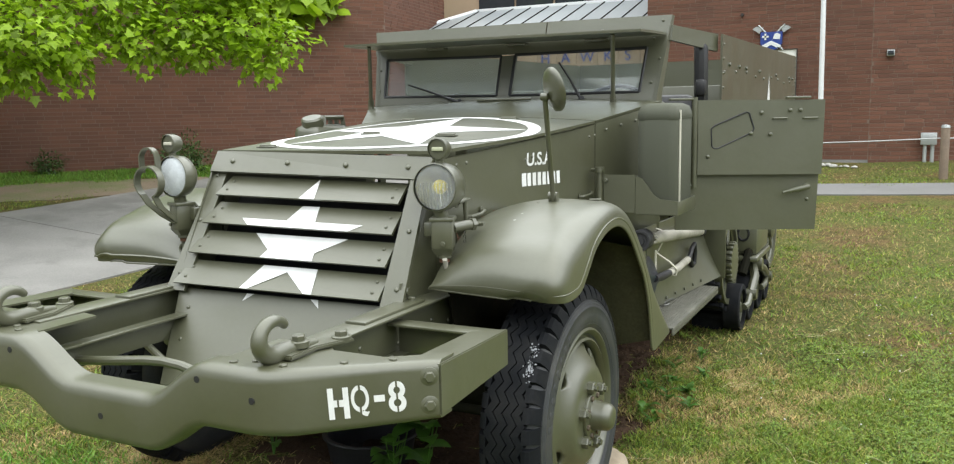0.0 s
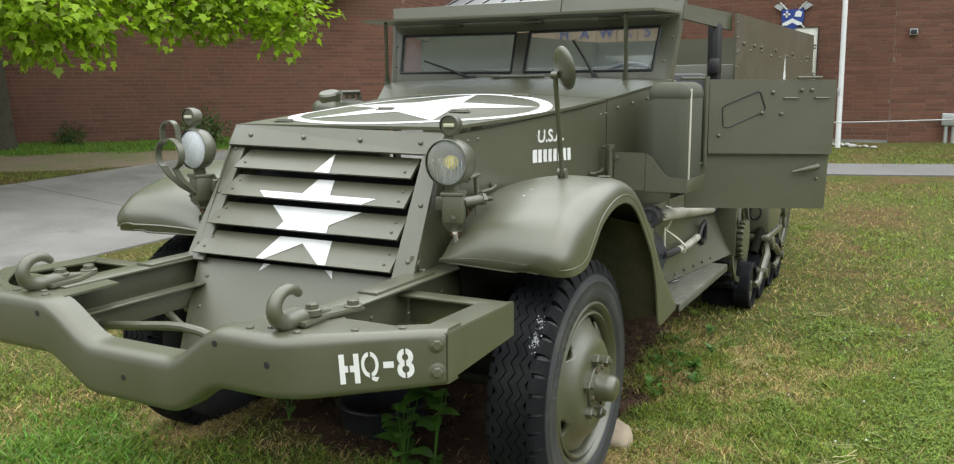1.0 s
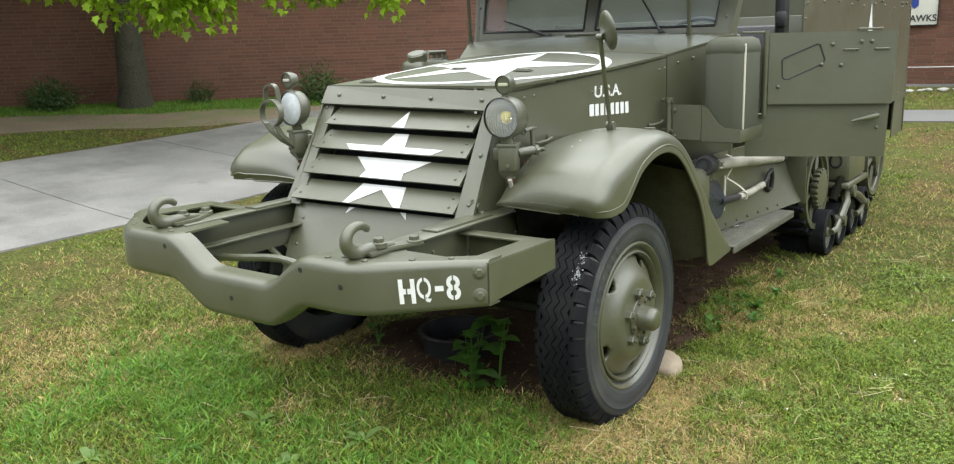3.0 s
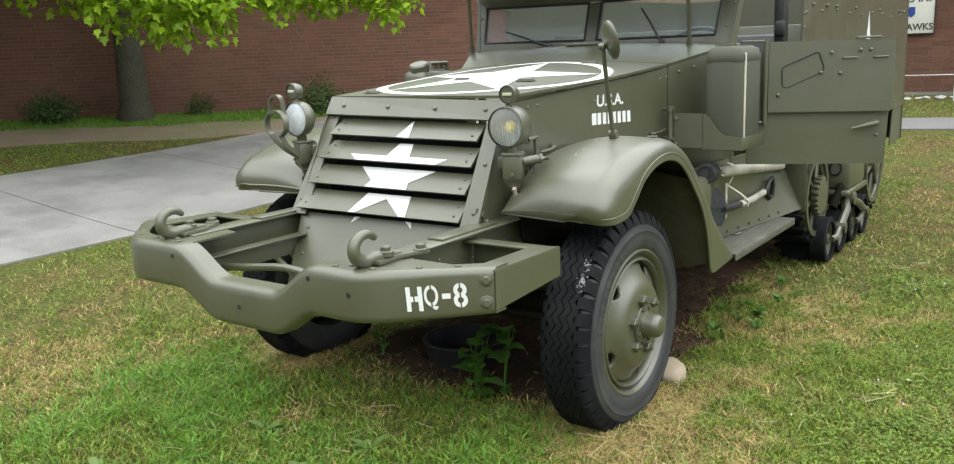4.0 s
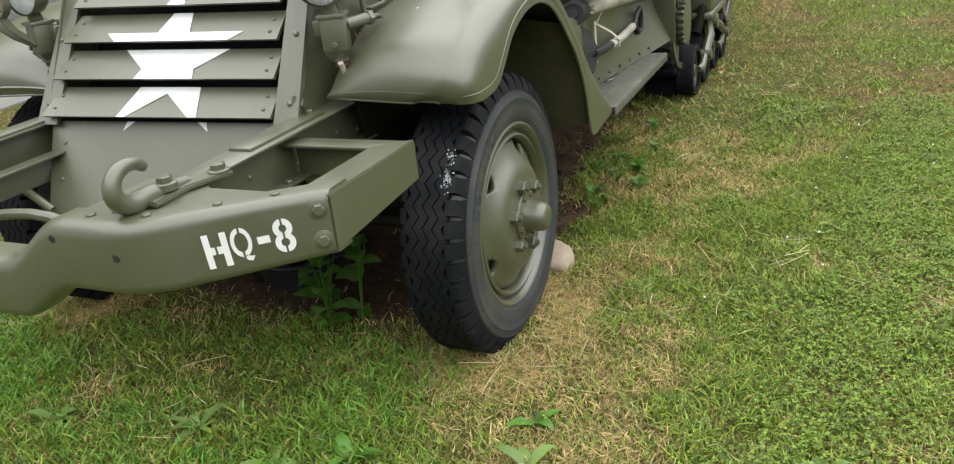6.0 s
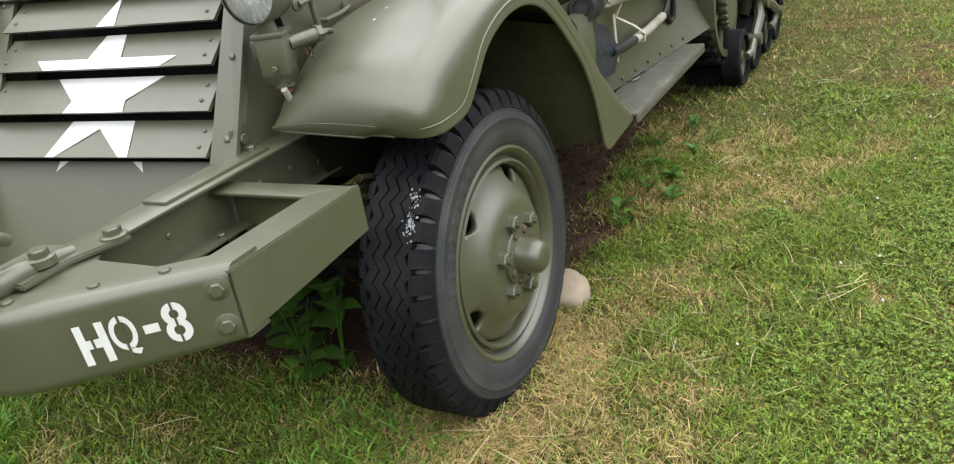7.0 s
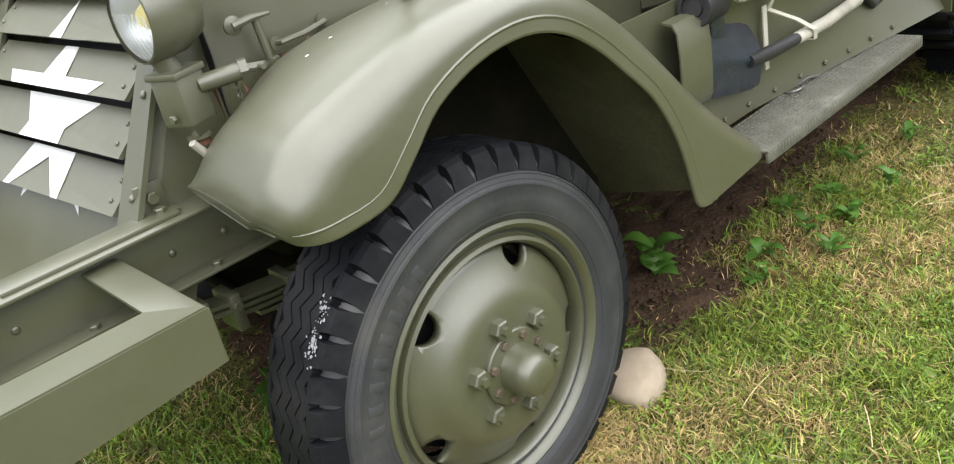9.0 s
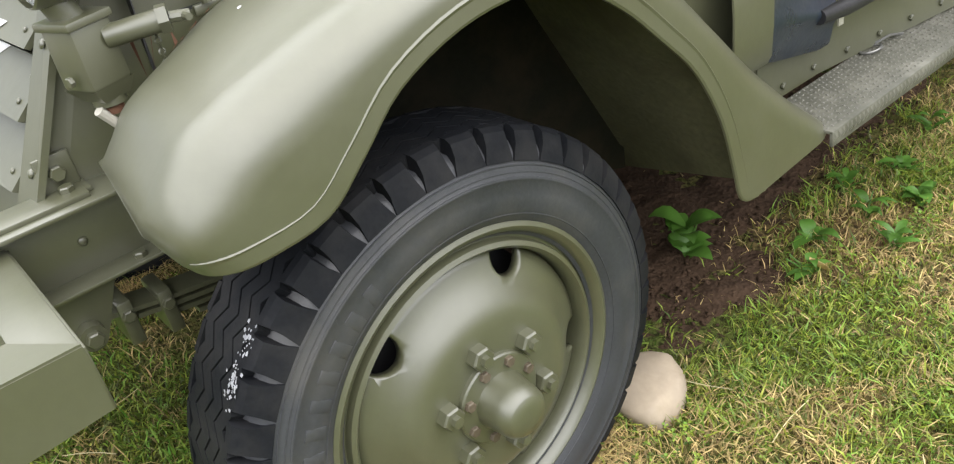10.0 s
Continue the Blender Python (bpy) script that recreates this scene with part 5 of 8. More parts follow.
tube(bm, [dp(-0.1, 1.11, 0.02), dp(-0.015, 1.11, 0.02)], 0.008, 8)
part("hinge_rod", bm, OLIVE, door)
for u, z in ((-0.06, 1.49), (-0.05, 1.42)):
    stud(door, dp(u, z, 0.004), dout, 1.0)
for u in (-0.08, 0.49):
    bm = bmesh.new()
    box(bm, dp(u, 1.531, 0.016), (0.12, 0.03, 0.012), 0.003, Matrix.Rotation(math.atan2(ddir.y, ddir.x), 3, 'Z'))
    part("top_catch", bm, OLIVE, door)

# ---- side plate, step and tool brackets ----
def SIDE_X(y):
    """How far out the lower side plate stands at y."""
    return 0.845 + 0.012 * (y - 0.72)


for s in (-1, 1):
    bm = plate([mir(p, s) for p in ((SIDE_X(0.72), 0.72, 0.50), (SIDE_X(2.34), 2.34, 0.47), (SIDE_X(2.34), 2.34, 0.9), (SIDE_X(0.55), 0.55, 0.92))], (-0.01 * s, 0, 0))
    sp = vpart("lower_side", bm)
    for k in range(8):
        y = 1.1 + 0.13 * k
        stud(sp, mir((SIDE_X(y) + 0.006 + max(0, 0.85 + 0.14 * (y - 1.25) - SIDE_X(y)) * 0.9, y, 0.517), s), (s, 0, 0), 0.7)
    for y, z in ((0.98, 0.8), (1.0, 0.86), (1.35, 0.74), (1.42, 0.74), (2.05, 0.6), (2.05, 0.7), (2.06, 0.82), (0.92, 0.7)):
        stud(sp, mir((SIDE_X(y) + 0.001, y, z), s), (s, 0, 0), 0.8, RIVET, "rivet")
    bm = bmesh.new()
    box(bm, mir((0.945, 2.335, 0.675), s), (0.165, 0.012, 0.40), 0.003)
    part("end_panel", bm, OLIVE, sp)
    bm = bmesh.new()
    grid_sheet(bm, [[mir((SIDE_X(y) + 0.004 + max(0, 0.85 + 0.14 * (y - 1.25) - SIDE_X(y)) * k ** 1.5, y, 0.86 - 0.371 * k), s) for k in (0, 0.25, 0.5, 0.75, 1)] for y in (1.0, 1.1, 1.25, 1.4, 1.6, 1.8, 2.02, 2.18, 2.328)], 0.004)
    part("kick_panel", bm, OLIVE, sp)
    bm = bmesh.new()
    box(bm, mir((0.957, 1.51, 0.482), s), (0.18, 1.03, 0.008), 0.001)
    box(bm, mir((1.044, 1.51, 0.466), s), (0.008, 1.03, 0.036), 0.001)
    step = vpart("running_board", bm, TREAD, label="worn tread-plate running board")
    vs, fs = [], []
    for i in range(60):
        for j in range(11):
            x, y = 0.874 + 0.0155 * j, 1.005 + 0.017 * i + (0.0085 if j % 2 else 0)
            w, l = (0.005, 0.0022) if (i + j) % 2 else (0.0022, 0.005)
            n = len(vs)
            vs += [(s * (x - w), y - l, 0.486), (s * (x + w), y - l, 0.486), (s * (x + w), y + l, 0.486), (s * (x - w), y + l, 0.486), (s * x, y, 0.4895)]
            fs += [(n, n + 1, n + 4), (n + 1, n + 2, n + 4), (n + 2, n + 3, n + 4), (n + 3, n, n + 4)]
    for i in range(60):
        y = 1.005 + 0.017 * i
        n = len(vs)
        vs += [(s * 1.048, y - 0.005, 0.459), (s * 1.048, y + 0.005, 0.459), (s * 1.048, y + 0.005, 0.482), (s * 1.048, y - 0.005, 0.482), (s * 1.0515, y, 0.47)]
        fs += [(n, n + 1, n + 4), (n + 1, n + 2, n + 4), (n + 2, n + 3, n + 4), (n + 3, n, n + 4)]
    tagged(part("tread_stud", raw_mesh("tread_stud", np.array(vs), np.array(fs), WORN_TREAD), WORN_TREAD, step), kind="stuff")


bm = bmesh.new()
tube(bm, [(0.893 + 0.022 * math.cos(q), 1.44 + 0.034 * math.sin(q), 0.492 + 0.004 * math.cos(q)) for q in [2 * math.pi * k / 16 for k in range(17)]], 0.0035, 6)
tube(bm, [(0.885, 1.475, 0.494), (0.9, 1.52, 0.503), (0.915, 1.56, 0.496)], 0.0035, 6)
vpart("lashing_ring", bm, STEEL)
bm = bmesh.new()
tube(bm, [(0.80, 0.64, 0.842), (0.80, 0.652, 0.862), (0.845, 0.672, 0.842), (0.845, 0.668, 0.815)], 0.004, 6)
part("footman_loop", bm, OLIVE, fenders[1])


# ---- tracks and bogies ----
def track(s):
    drive, idler, rr = (2.96, 0.47, 0.285), (4.85, 0.46, 0.34), 0.16
    path = []
    for k in range(13):
        a = radians(90 + 15 * k * (205 / 180))
        path.append((drive[0] + (drive[2] + 0.02) * math.cos(a), drive[1] + (drive[2] + 0.02) * math.sin(a)))
    path += [(3.07, -0.042), (3.42, -0.045), (3.83, -0.045), (4.17, -0.045), (4.48, -0.03)]
    for k in range(13):
        a = radians(-65 + 155 * k / 12)
        path.append((idler[0] + (idler[2] + 0.02) * math.cos(a), idler[1] + (idler[2] + 0.02) * math.sin(a)))
    path.append((3.8, drive[1] + drive[2] + 0.03))
    pts = [Vector((0, *p)) for p in path]
    closed = pts + [pts[0]]
    lens_ = [0]
    for a, b in zip(closed, closed[1:]):
        lens_.append(lens_[-1] + (b - a).length)

    def at(d):
        d %= lens_[-1]
        for i in range(len(lens_) - 1):
            if d <= lens_[i + 1]:
                t = (d - lens_[i]) / (lens_[i + 1] - lens_[i])
                return closed[i].lerp(closed[i + 1], t), (closed[i + 1] - closed[i]).normalized()

    n = 116
    bm = bmesh.new()
    rows = []
    for k in range(n + 1):
        p, d = at(lens_[-1] * k / n)
        rows.append([(s * x, p.y, p.z) for x in (0.67, 0.78, 0.895)])
    grid_sheet(bm, rows, 0.02)
    tk = vpart("track", bm, RUBBER, label="black rubber band track with steel bogies", sharp=50)
    bar = bmesh.new()
    box(bar, (0, 0, 0), (0.13, 0.045, 0.03), 0.006)
    box(bar, (0.08, 0, 0.002), (0.03, 0.03, 0.036), 0.005)
    bar = mesh_of(bar, "track_lug", RUBBER)
    for k in range(n // 2):
        p, d = at(lens_[-1] * (k + 0.5) * 2 / n)
        nrm = Vector((0, d.z, -d.y))
        turn = Matrix((Vector((1, 0, 0)), d, Vector((1, 0, 0)).cross(d))).transposed().to_4x4()
        for side in (0, 1):
            ob = new("track_lug", bar)
            ob.parent = tk
            ob.matrix_basis = Matrix.Translation((s * (0.725 + 0.115 * side), p.y - nrm.y * 0.012 * -1, p.z + nrm.z * 0.012)) @ turn @ (Matrix.Rotation(math.pi * (1 - side), 4, 'Z') if s > 0 else Matrix.Rotation(math.pi * side, 4, 'Z'))
    # spoked driving sprocket and idler
    for (y, z, r), teeth in ((drive, 20), (idler, 0)):
        m = along((-0.075 * s, y, z), (s, 0, 0))
        bm = bmesh.new()
        lathe(bm, [(r, 0.95), (r, 1.02), (r - 0.035, 1.02), (r - 0.035, 1.0), (r - 0.05, 0.99), (r - 0.05, 0.95)], m, 56, closed=True)
        nm = "sprocket" if teeth else "idler"
        part(nm + "_rim", bm, OLIVE, tk)
        bm = bmesh.new()
        lathe(bm, [(0.085, 0.92), (0.085, 1.03), (0.05, 1.045), (0, 1.045)], m, 24)
        part(nm + "_hub", bm, OLIVE, tk)
        for k in range(6):
            a = 2 * math.pi * k / 6 + 0.3
            bm = bmesh.new()
            rod(bm, m @ Vector((0.07 * math.cos(a), 0.07 * math.sin(a), 0.99)), m @ Vector(((r - 0.03) * math.cos(a), (r - 0.03) * math.sin(a), 0.985)), 0.017, 8)
            part(nm + "_spoke", bm, OLIVE, tk)
        if teeth:
            bm = bmesh.new()
            lathe(bm, [(0.12, 1.0), (0.12, 1.05), (0.09, 1.055), (0, 1.055)], m, 24)
            for k in range(teeth):
                a = 2 * math.pi * k / teeth
                box(bm, m @ Vector((0.125 * math.cos(a), 0.125 * math.sin(a), 1.03)), (0.028, 0.022, 0.04), 0.004, m.to_3x3() @ Matrix.Rotation(a, 3, 'Z'))
            part("sprocket_cap", bm, OLIVE, tk)
        # inner wheel in the same olive, darkened in its colour for shade
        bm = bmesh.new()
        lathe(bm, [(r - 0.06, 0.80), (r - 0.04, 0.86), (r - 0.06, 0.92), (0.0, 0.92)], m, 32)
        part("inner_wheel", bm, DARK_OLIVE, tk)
    for y in (3.09, 3.43, 3.82, 4.16):
        m = along((0, y, rr - 0.022), (s, 0, 0))
        bm = bmesh.new()
        lathe(bm, [(rr - 0.008, 0.90), (rr, 0.908), (rr, 1.005), (rr - 0.008, 1.012), (rr - 0.035, 1.012), (rr - 0.035, 0.90)], m, 40, closed=True)
        part("road_wheel", bm, RUBBER, tk, "rubber-tyred bogie roller")
        bm = bmesh.new()
        lathe(bm, [(rr - 0.034, 0.99), (rr - 0.045, 0.985), (rr - 0.055, 0.95), (0.045, 0.94), (0.035, 1.0), (0, 1.005)], m, 32)
        part("wheel_hub", bm, OLIVE, tk)
    # bogie frame and arms
    bm = bmesh.new()
    box(bm, (0.9 * s, 3.66, 0.58), (0.3, 0.5, 0.27), 0.035)
    box(bm, (0.93 * s, 3.66, 0.425), (0.26, 0.62, 0.04), 0.012)
    box(bm, (0.9 * s, 3.66, 0.37), (0.16, 0.44, 0.1), 0.03)
    box(bm, (0.93 * s, 3.66, 0.73), (0.2, 0.34, 0.03), 0.008)
    rod(bm, (0.8 * s, 3.55, 0.70), (0.8 * s, 3.75, 0.70), 0.06, 16)
    part("bogie_frame", bm, OLIVE, tk)
    bm = bmesh.new()
    lathe(bm, [(0.045, 0), (0.045, 0.004), (0.036, 0.006), (0.03, -0.004), (0, -0.004)], along((0.95 * s, 3.408, 0.60), (0, -1, 0)) @ Matrix.Diagonal((1, 1.25, 1, 1)), 20)
    part("bogie_opening", bm, BLACK, tk, "dark oval opening in the bogie casting")
    for x_, z_ in ((0.80, 0.68), (1.0, 0.68), (0.80, 0.48), (1.0, 0.48)):
        stud(tk, (x_ * s, 3.409, z_), (0, -1, 0), 1.0)
    bm = bmesh.new()
    for a, b in ((3.09, 3.43), (3.82, 4.16)):
        c = (a + b) / 2
        tube(bm, [(1.02 * s, a, 0.14), (1.035 * s, a + 0.06, 0.15), (1.035 * s, c, 0.21), (1.035 * s, b - 0.06, 0.15), (1.02 * s, b, 0.14)], 0.022, 8)
        rod(bm, (1.0 * s, c, 0.2), (1.075 * s, c, 0.2), 0.035, 12)
        tube(bm, [(1.035 * s, c, 0.21), (1.04 * s, (c + 3.53) / 2, 0.30), (1.0 * s, 3.53, 0.38)], 0.03, 8)
    rod(bm, (0.95 * s, 3.53, 0.37), (1.07 * s, 3.53, 0.37), 0.045, 14)
    part("bogie_arm", bm, OLIVE, tk)
    bm = bmesh.new()
    tube(bm, [(0.97 * s, 3.28, 0.33), (0.99 * s, 3.4, 0.47), (0.99 * s, 3.7, 0.47), (0.97 * s, 3.82, 0.33)], 0.03, 8)
    part("spring_yoke", bm, DARK_OLIVE, tk)


for s in (1, -1):
    track(s)

# ---- painted marks ----
def drape(me, target, d, lift=0.0012):
    """Lays the points of a mesh onto the target's surface, seen along d."""
    bpy.context.view_layer.update()
    d = Vector(d).normalized()
    for v in me.vertices:
        hit, p, nrm, _ = target.ray_cast(v.co - d * 0.12, d)
        if hit:
            v.co = p - d * lift


def star_points(r, inner=0.382):
    return [(r * (1 if k % 2 == 0 else inner) * math.sin(math.pi * k / 5), r * (1 if k % 2 == 0 else inner) * math.cos(math.pi * k / 5)) for k in range(10)]


def clip(poly, axis, lim, keep_less):
    out = []
    for i in range(len(poly)):
        a, b = poly[i], poly[(i + 1) % len(poly)]
        ina, inb = (a[axis] <= lim) == keep_less, (b[axis] <= lim) == keep_less
        if ina:
            out.append(a)
        if ina != inb:
            t = (lim - a[axis]) / (b[axis] - a[axis])
            out.append(tuple(a[q] + (b[q] - a[q]) * t for q in range(2)))
    return out


SL = sl.length
centre_t = 0.60
star = [(x + 0.02, y) for x, y in star_points(0.285)]
tris = [[(0.02, 0), star[k], star[(k + 1) % 10]] for k in range(10)]
for i, (t0, t1) in enumerate(SLATS + [(1.0, 1.3)]):
    bm = bmesh.new()
    for tri in tris:
        p = [(x, centre_t - y / SL) for x, y in tri]
        p = clip(clip(p, 1, t1, True), 1, t0 if i else -1, False)
        if len(p) < 3:
            continue
        vs = []
        for x, t in p:
            k = (t - t0) / (t1 - t0)
            out = -0.022 + 0.042 * k + 0.0012 if i < 4 else -0.029
            vs.append(bm.verts.new(slope(x, t, out)))
        bm.faces.new(vs)
    bmesh.ops.remove_doubles(bm, verts=bm.verts[:], dist=1e-5)
    bmesh.ops.recalc_face_normals(bm, faces=bm.faces[:])
    for side in ((-1, 1) if i >= 3 else (0,)):
        piece = bm.copy()
        if side:
            bmesh.ops.bisect_plane(piece, geom=piece.verts[:] + piece.edges[:] + piece.faces[:], plane_co=(0.02, 0, 0), plane_no=(side, 0, 0), clear_inner=True)
        if len(piece.faces):
            part("painted_star", piece, WHITE_PAINT, nose_things[i] if i < 4 else low, "white stencilled star")
    bm.free()

# star and ring on the hood
bm = bmesh.new()
cx, cy = 0.01, 0.40


def on_hood(x, y):
    return (cx + x, cy + y, hood_z(cx + x, min(cy + y, 1.02)) + 0.0025)


for k in range(72):
    a0, a1 = 2 * math.pi * k / 72, 2 * math.pi * (k + 1) / 72
    vs = []
    for r, a in ((0.53, a0), (0.585, a0), (0.585, a1), (0.53, a1)):
        x, y = r * math.sin(a), r * math.cos(a)
        w = hood_top(min(cy + y, 1.02))[0] - 0.004
        x = max(-w - cx, min(w - cx, x))
        vs.append(bm.verts.new(on_hood(x, y)))
    bm.faces.new(vs)
for a, b in zip(star_points(0.53), star_points(0.53)[1:] + star_points(0.53)[:1]):
    n = 8
    for i in range(n):
        for j in range(n - i):
            def q(u, v):
                return bm.verts.new(on_hood(a[0] * u / n + b[0] * v / n, a[1] * u / n + b[1] * v / n))
            bm.faces.new((q(i, j), q(i + 1, j), q(i, j + 1)))
            if i + j < n - 1:
                bm.faces.new((q(i + 1, j), q(i + 1, j + 1), q(i, j + 1)))
bmesh.ops.remove_doubles(bm, verts=bm.verts[:], dist=1e-5)
bmesh.ops.recalc_face_normals(bm, faces=bm.faces[:])
ring = mesh_of(bm, "painted_ring_star", WHITE_PAINT, 80)
drape(ring, hood, (0, 0, -1), 0.002)
part("painted_ring_star", ring, WHITE_PAINT, hood, "large white star inside a white ring")

# star on the armour side, its tip showing over the door
bm = bmesh.new()
for x, y in [(0, 0)]:
    vs = [bm.verts.new((1.0325, 3.85 + px, 1.26 + py)) for px, py in star_points(0.47)]
    c = bm.verts.new((1.0325, 3.85, 1.26))
    for k in range(10):
        bm.faces.new((c, vs[k], vs[(k + 1) % 10]))
bmesh.ops.recalc_face_normals(bm, faces=bm.faces[:])
vpart("side_star", bm, WHITE_PAINT, label="white star on the armoured side")


def lettering(body, size, m, mat, parent, name="lettering", squeeze=1.0, onto=None):
    cu = bpy.data.curves.new(name, 'FONT')
    cu.body, cu.size, cu.extrude = body, size, 0.0004
    cu.offset = size * 0.018
    cu.align_x, cu.align_y = 'CENTER', 'CENTER'
    ob = new(name, cu)
    dg = bpy.context.evaluated_depsgraph_get()
    me = bpy.data.meshes.new_from_object(ob.evaluated_get(dg))
    bpy.data.objects.remove(ob)
    me.transform(m @ Matrix.Diagonal((squeeze, 1, 1, 1)))
    me.name = name
    if onto:
        drape(me, onto, m.to_3x3() @ Vector((0, 0, -1)), 0.0015)
    me.materials.clear()
    me.materials.append(mat)
    return part(name, me, mat, parent)


def frame_at(p, xd, yd):
    xd, yd = Vector(xd).normalized(), Vector(yd).normalized()
    z = xd.cross(yd)
    m = Matrix((xd, yd, z)).transposed().to_4x4()
    return Matrix.Translation(p) @ m


def glyphs(body, m, wide, high, mat, parent, name, onto, bold=0.03):
    """Letters fitted to a width and height, laid on a plate."""
    cu = bpy.data.curves.new(name, 'FONT')
    cu.body, cu.size, cu.offset = body, 1.0, bold
    ob = new(name, cu)
    me = bpy.data.meshes.new_from_object(ob.evaluated_get(bpy.context.evaluated_depsgraph_get()))
    bpy.data.objects.remove(ob)
    bm = bmesh.new()
    bm.from_mesh(me)
    xs, ys = [v.co.x for v in bm.verts], [v.co.y for v in bm.verts]
    x0, x1, y0, y1 = min(xs), max(xs), min(ys), max(ys)
    for v in bm.verts:
        v.co = Vector(((v.co.x - (x0 + x1) / 2) * wide / (x1 - x0), (v.co.y - (y0 + y1) / 2) * high / (y1 - y0), 0))
    bm.transform(m)
    me = mesh_of(bm, name, mat)
    drape(me, onto, m.to_3x3() @ Vector((0, 0, -1)), 0.0015)
    return part(name, me, mat, parent)


# unit mark on the bumper, stencilled
bx = 0.765
bdir = Vector((1, 0.8, 0)).normalized()
bn = Vector((0.8, -1, 0)).normalized()
base = Vector((bx, bump_y(bx), 0)) + bn * 0.003
for ch, u, z, w, h in (("H", -0.0752, 0.751, 0.053, 0.083), ("Q", -0.0205, 0.7535, 0.046, 0.084), ("8", 0.0746, 0.757, 0.046, 0.083)):
    glyphs(ch, frame_at(base + bdir * u + Vector((0, 0, z)), bdir, (-0.055 * bdir.x, -0.055 * bdir.y, 1)), w, h, WHITE_PAINT, bump, "unit_mark", bump, 0.04 if ch == "H" else 0.02)
def flat_mark(nm, m, w, h, mat, parent, onto, lift):
    """A painted bar laid on a plate."""
    bm = bmesh.new()
    grid_sheet(bm, [[m @ Vector((w * (i / 4 - 0.5), h * (j / 2 - 0.5), 0)) for i in range(5)] for j in range(3)])
    me = mesh_of(bm, nm, mat)
    drape(me, onto, m.to_3x3() @ Vector((0, 0, -1)), lift)
    return part(nm, me, mat, parent)


for nm, u, z, w, h, mat in (("unit_mark", 0.0288, 0.756, 0.028, 0.018, WHITE_PAINT), ("stencil_bridge", -0.0765, 0.752, 0.0045, 0.03, OLIVE), ("stencil_bridge", -0.0205, 0.7535, 0.005, 0.09, OLIVE), ("stencil_bridge", 0.0746, 0.757, 0.0045, 0.09, OLIVE)):
    flat_mark(nm, frame_at(base + bdir * u + Vector((0, 0, z)), bdir, (-0.055 * bdir.x, -0.055 * bdir.y, 1)), w, h, mat, bump, bump, 0.0015 if mat is WHITE_PAINT else 0.0024)
# side marks: letters, and plain bars for the registration
hdir = Vector((0.1, 1, 0)).normalized()
hm = Vector((1, -0.1, 0)).normalized()
glyphs("U.S.A.", frame_at(Vector((0.6, 0.51, 1.288)) + hm * 0.004, hdir, (0, -0.03, 1)), 0.222, 0.055, WHITE_PAINT, truck, "nation_mark", side_of[1], 0.025)
for k in range(8):
    c = Vector((0.60, 0.523, 1.206 - 0.001 * k)) + hdir * (k - 3.5) * 0.0405 + hm * 0.0035
    flat_mark("registration_bar", frame_at(c, hdir, (0, 0, 1)), 0.035 if k == 0 else 0.028, 0.054, WHITE_PAINT, truck, side_of[1], 0.0015)

# seams of the hood's side panel
flat_mark("panel_seam", frame_at(Vector((0.53, -0.2, 1.12)), hdir, (0, 0.05, 1)), 0.008, 0.34, BLACK, truck, side_of[1], 0.003)
flat_mark("panel_seam", frame_at(Vector((0.59, 0.26, 1.076)), (0.1, 1, 0.02), (0, -0.02, 1)), 0.92, 0.006, BLACK, truck, side_of[1], 0.0015)

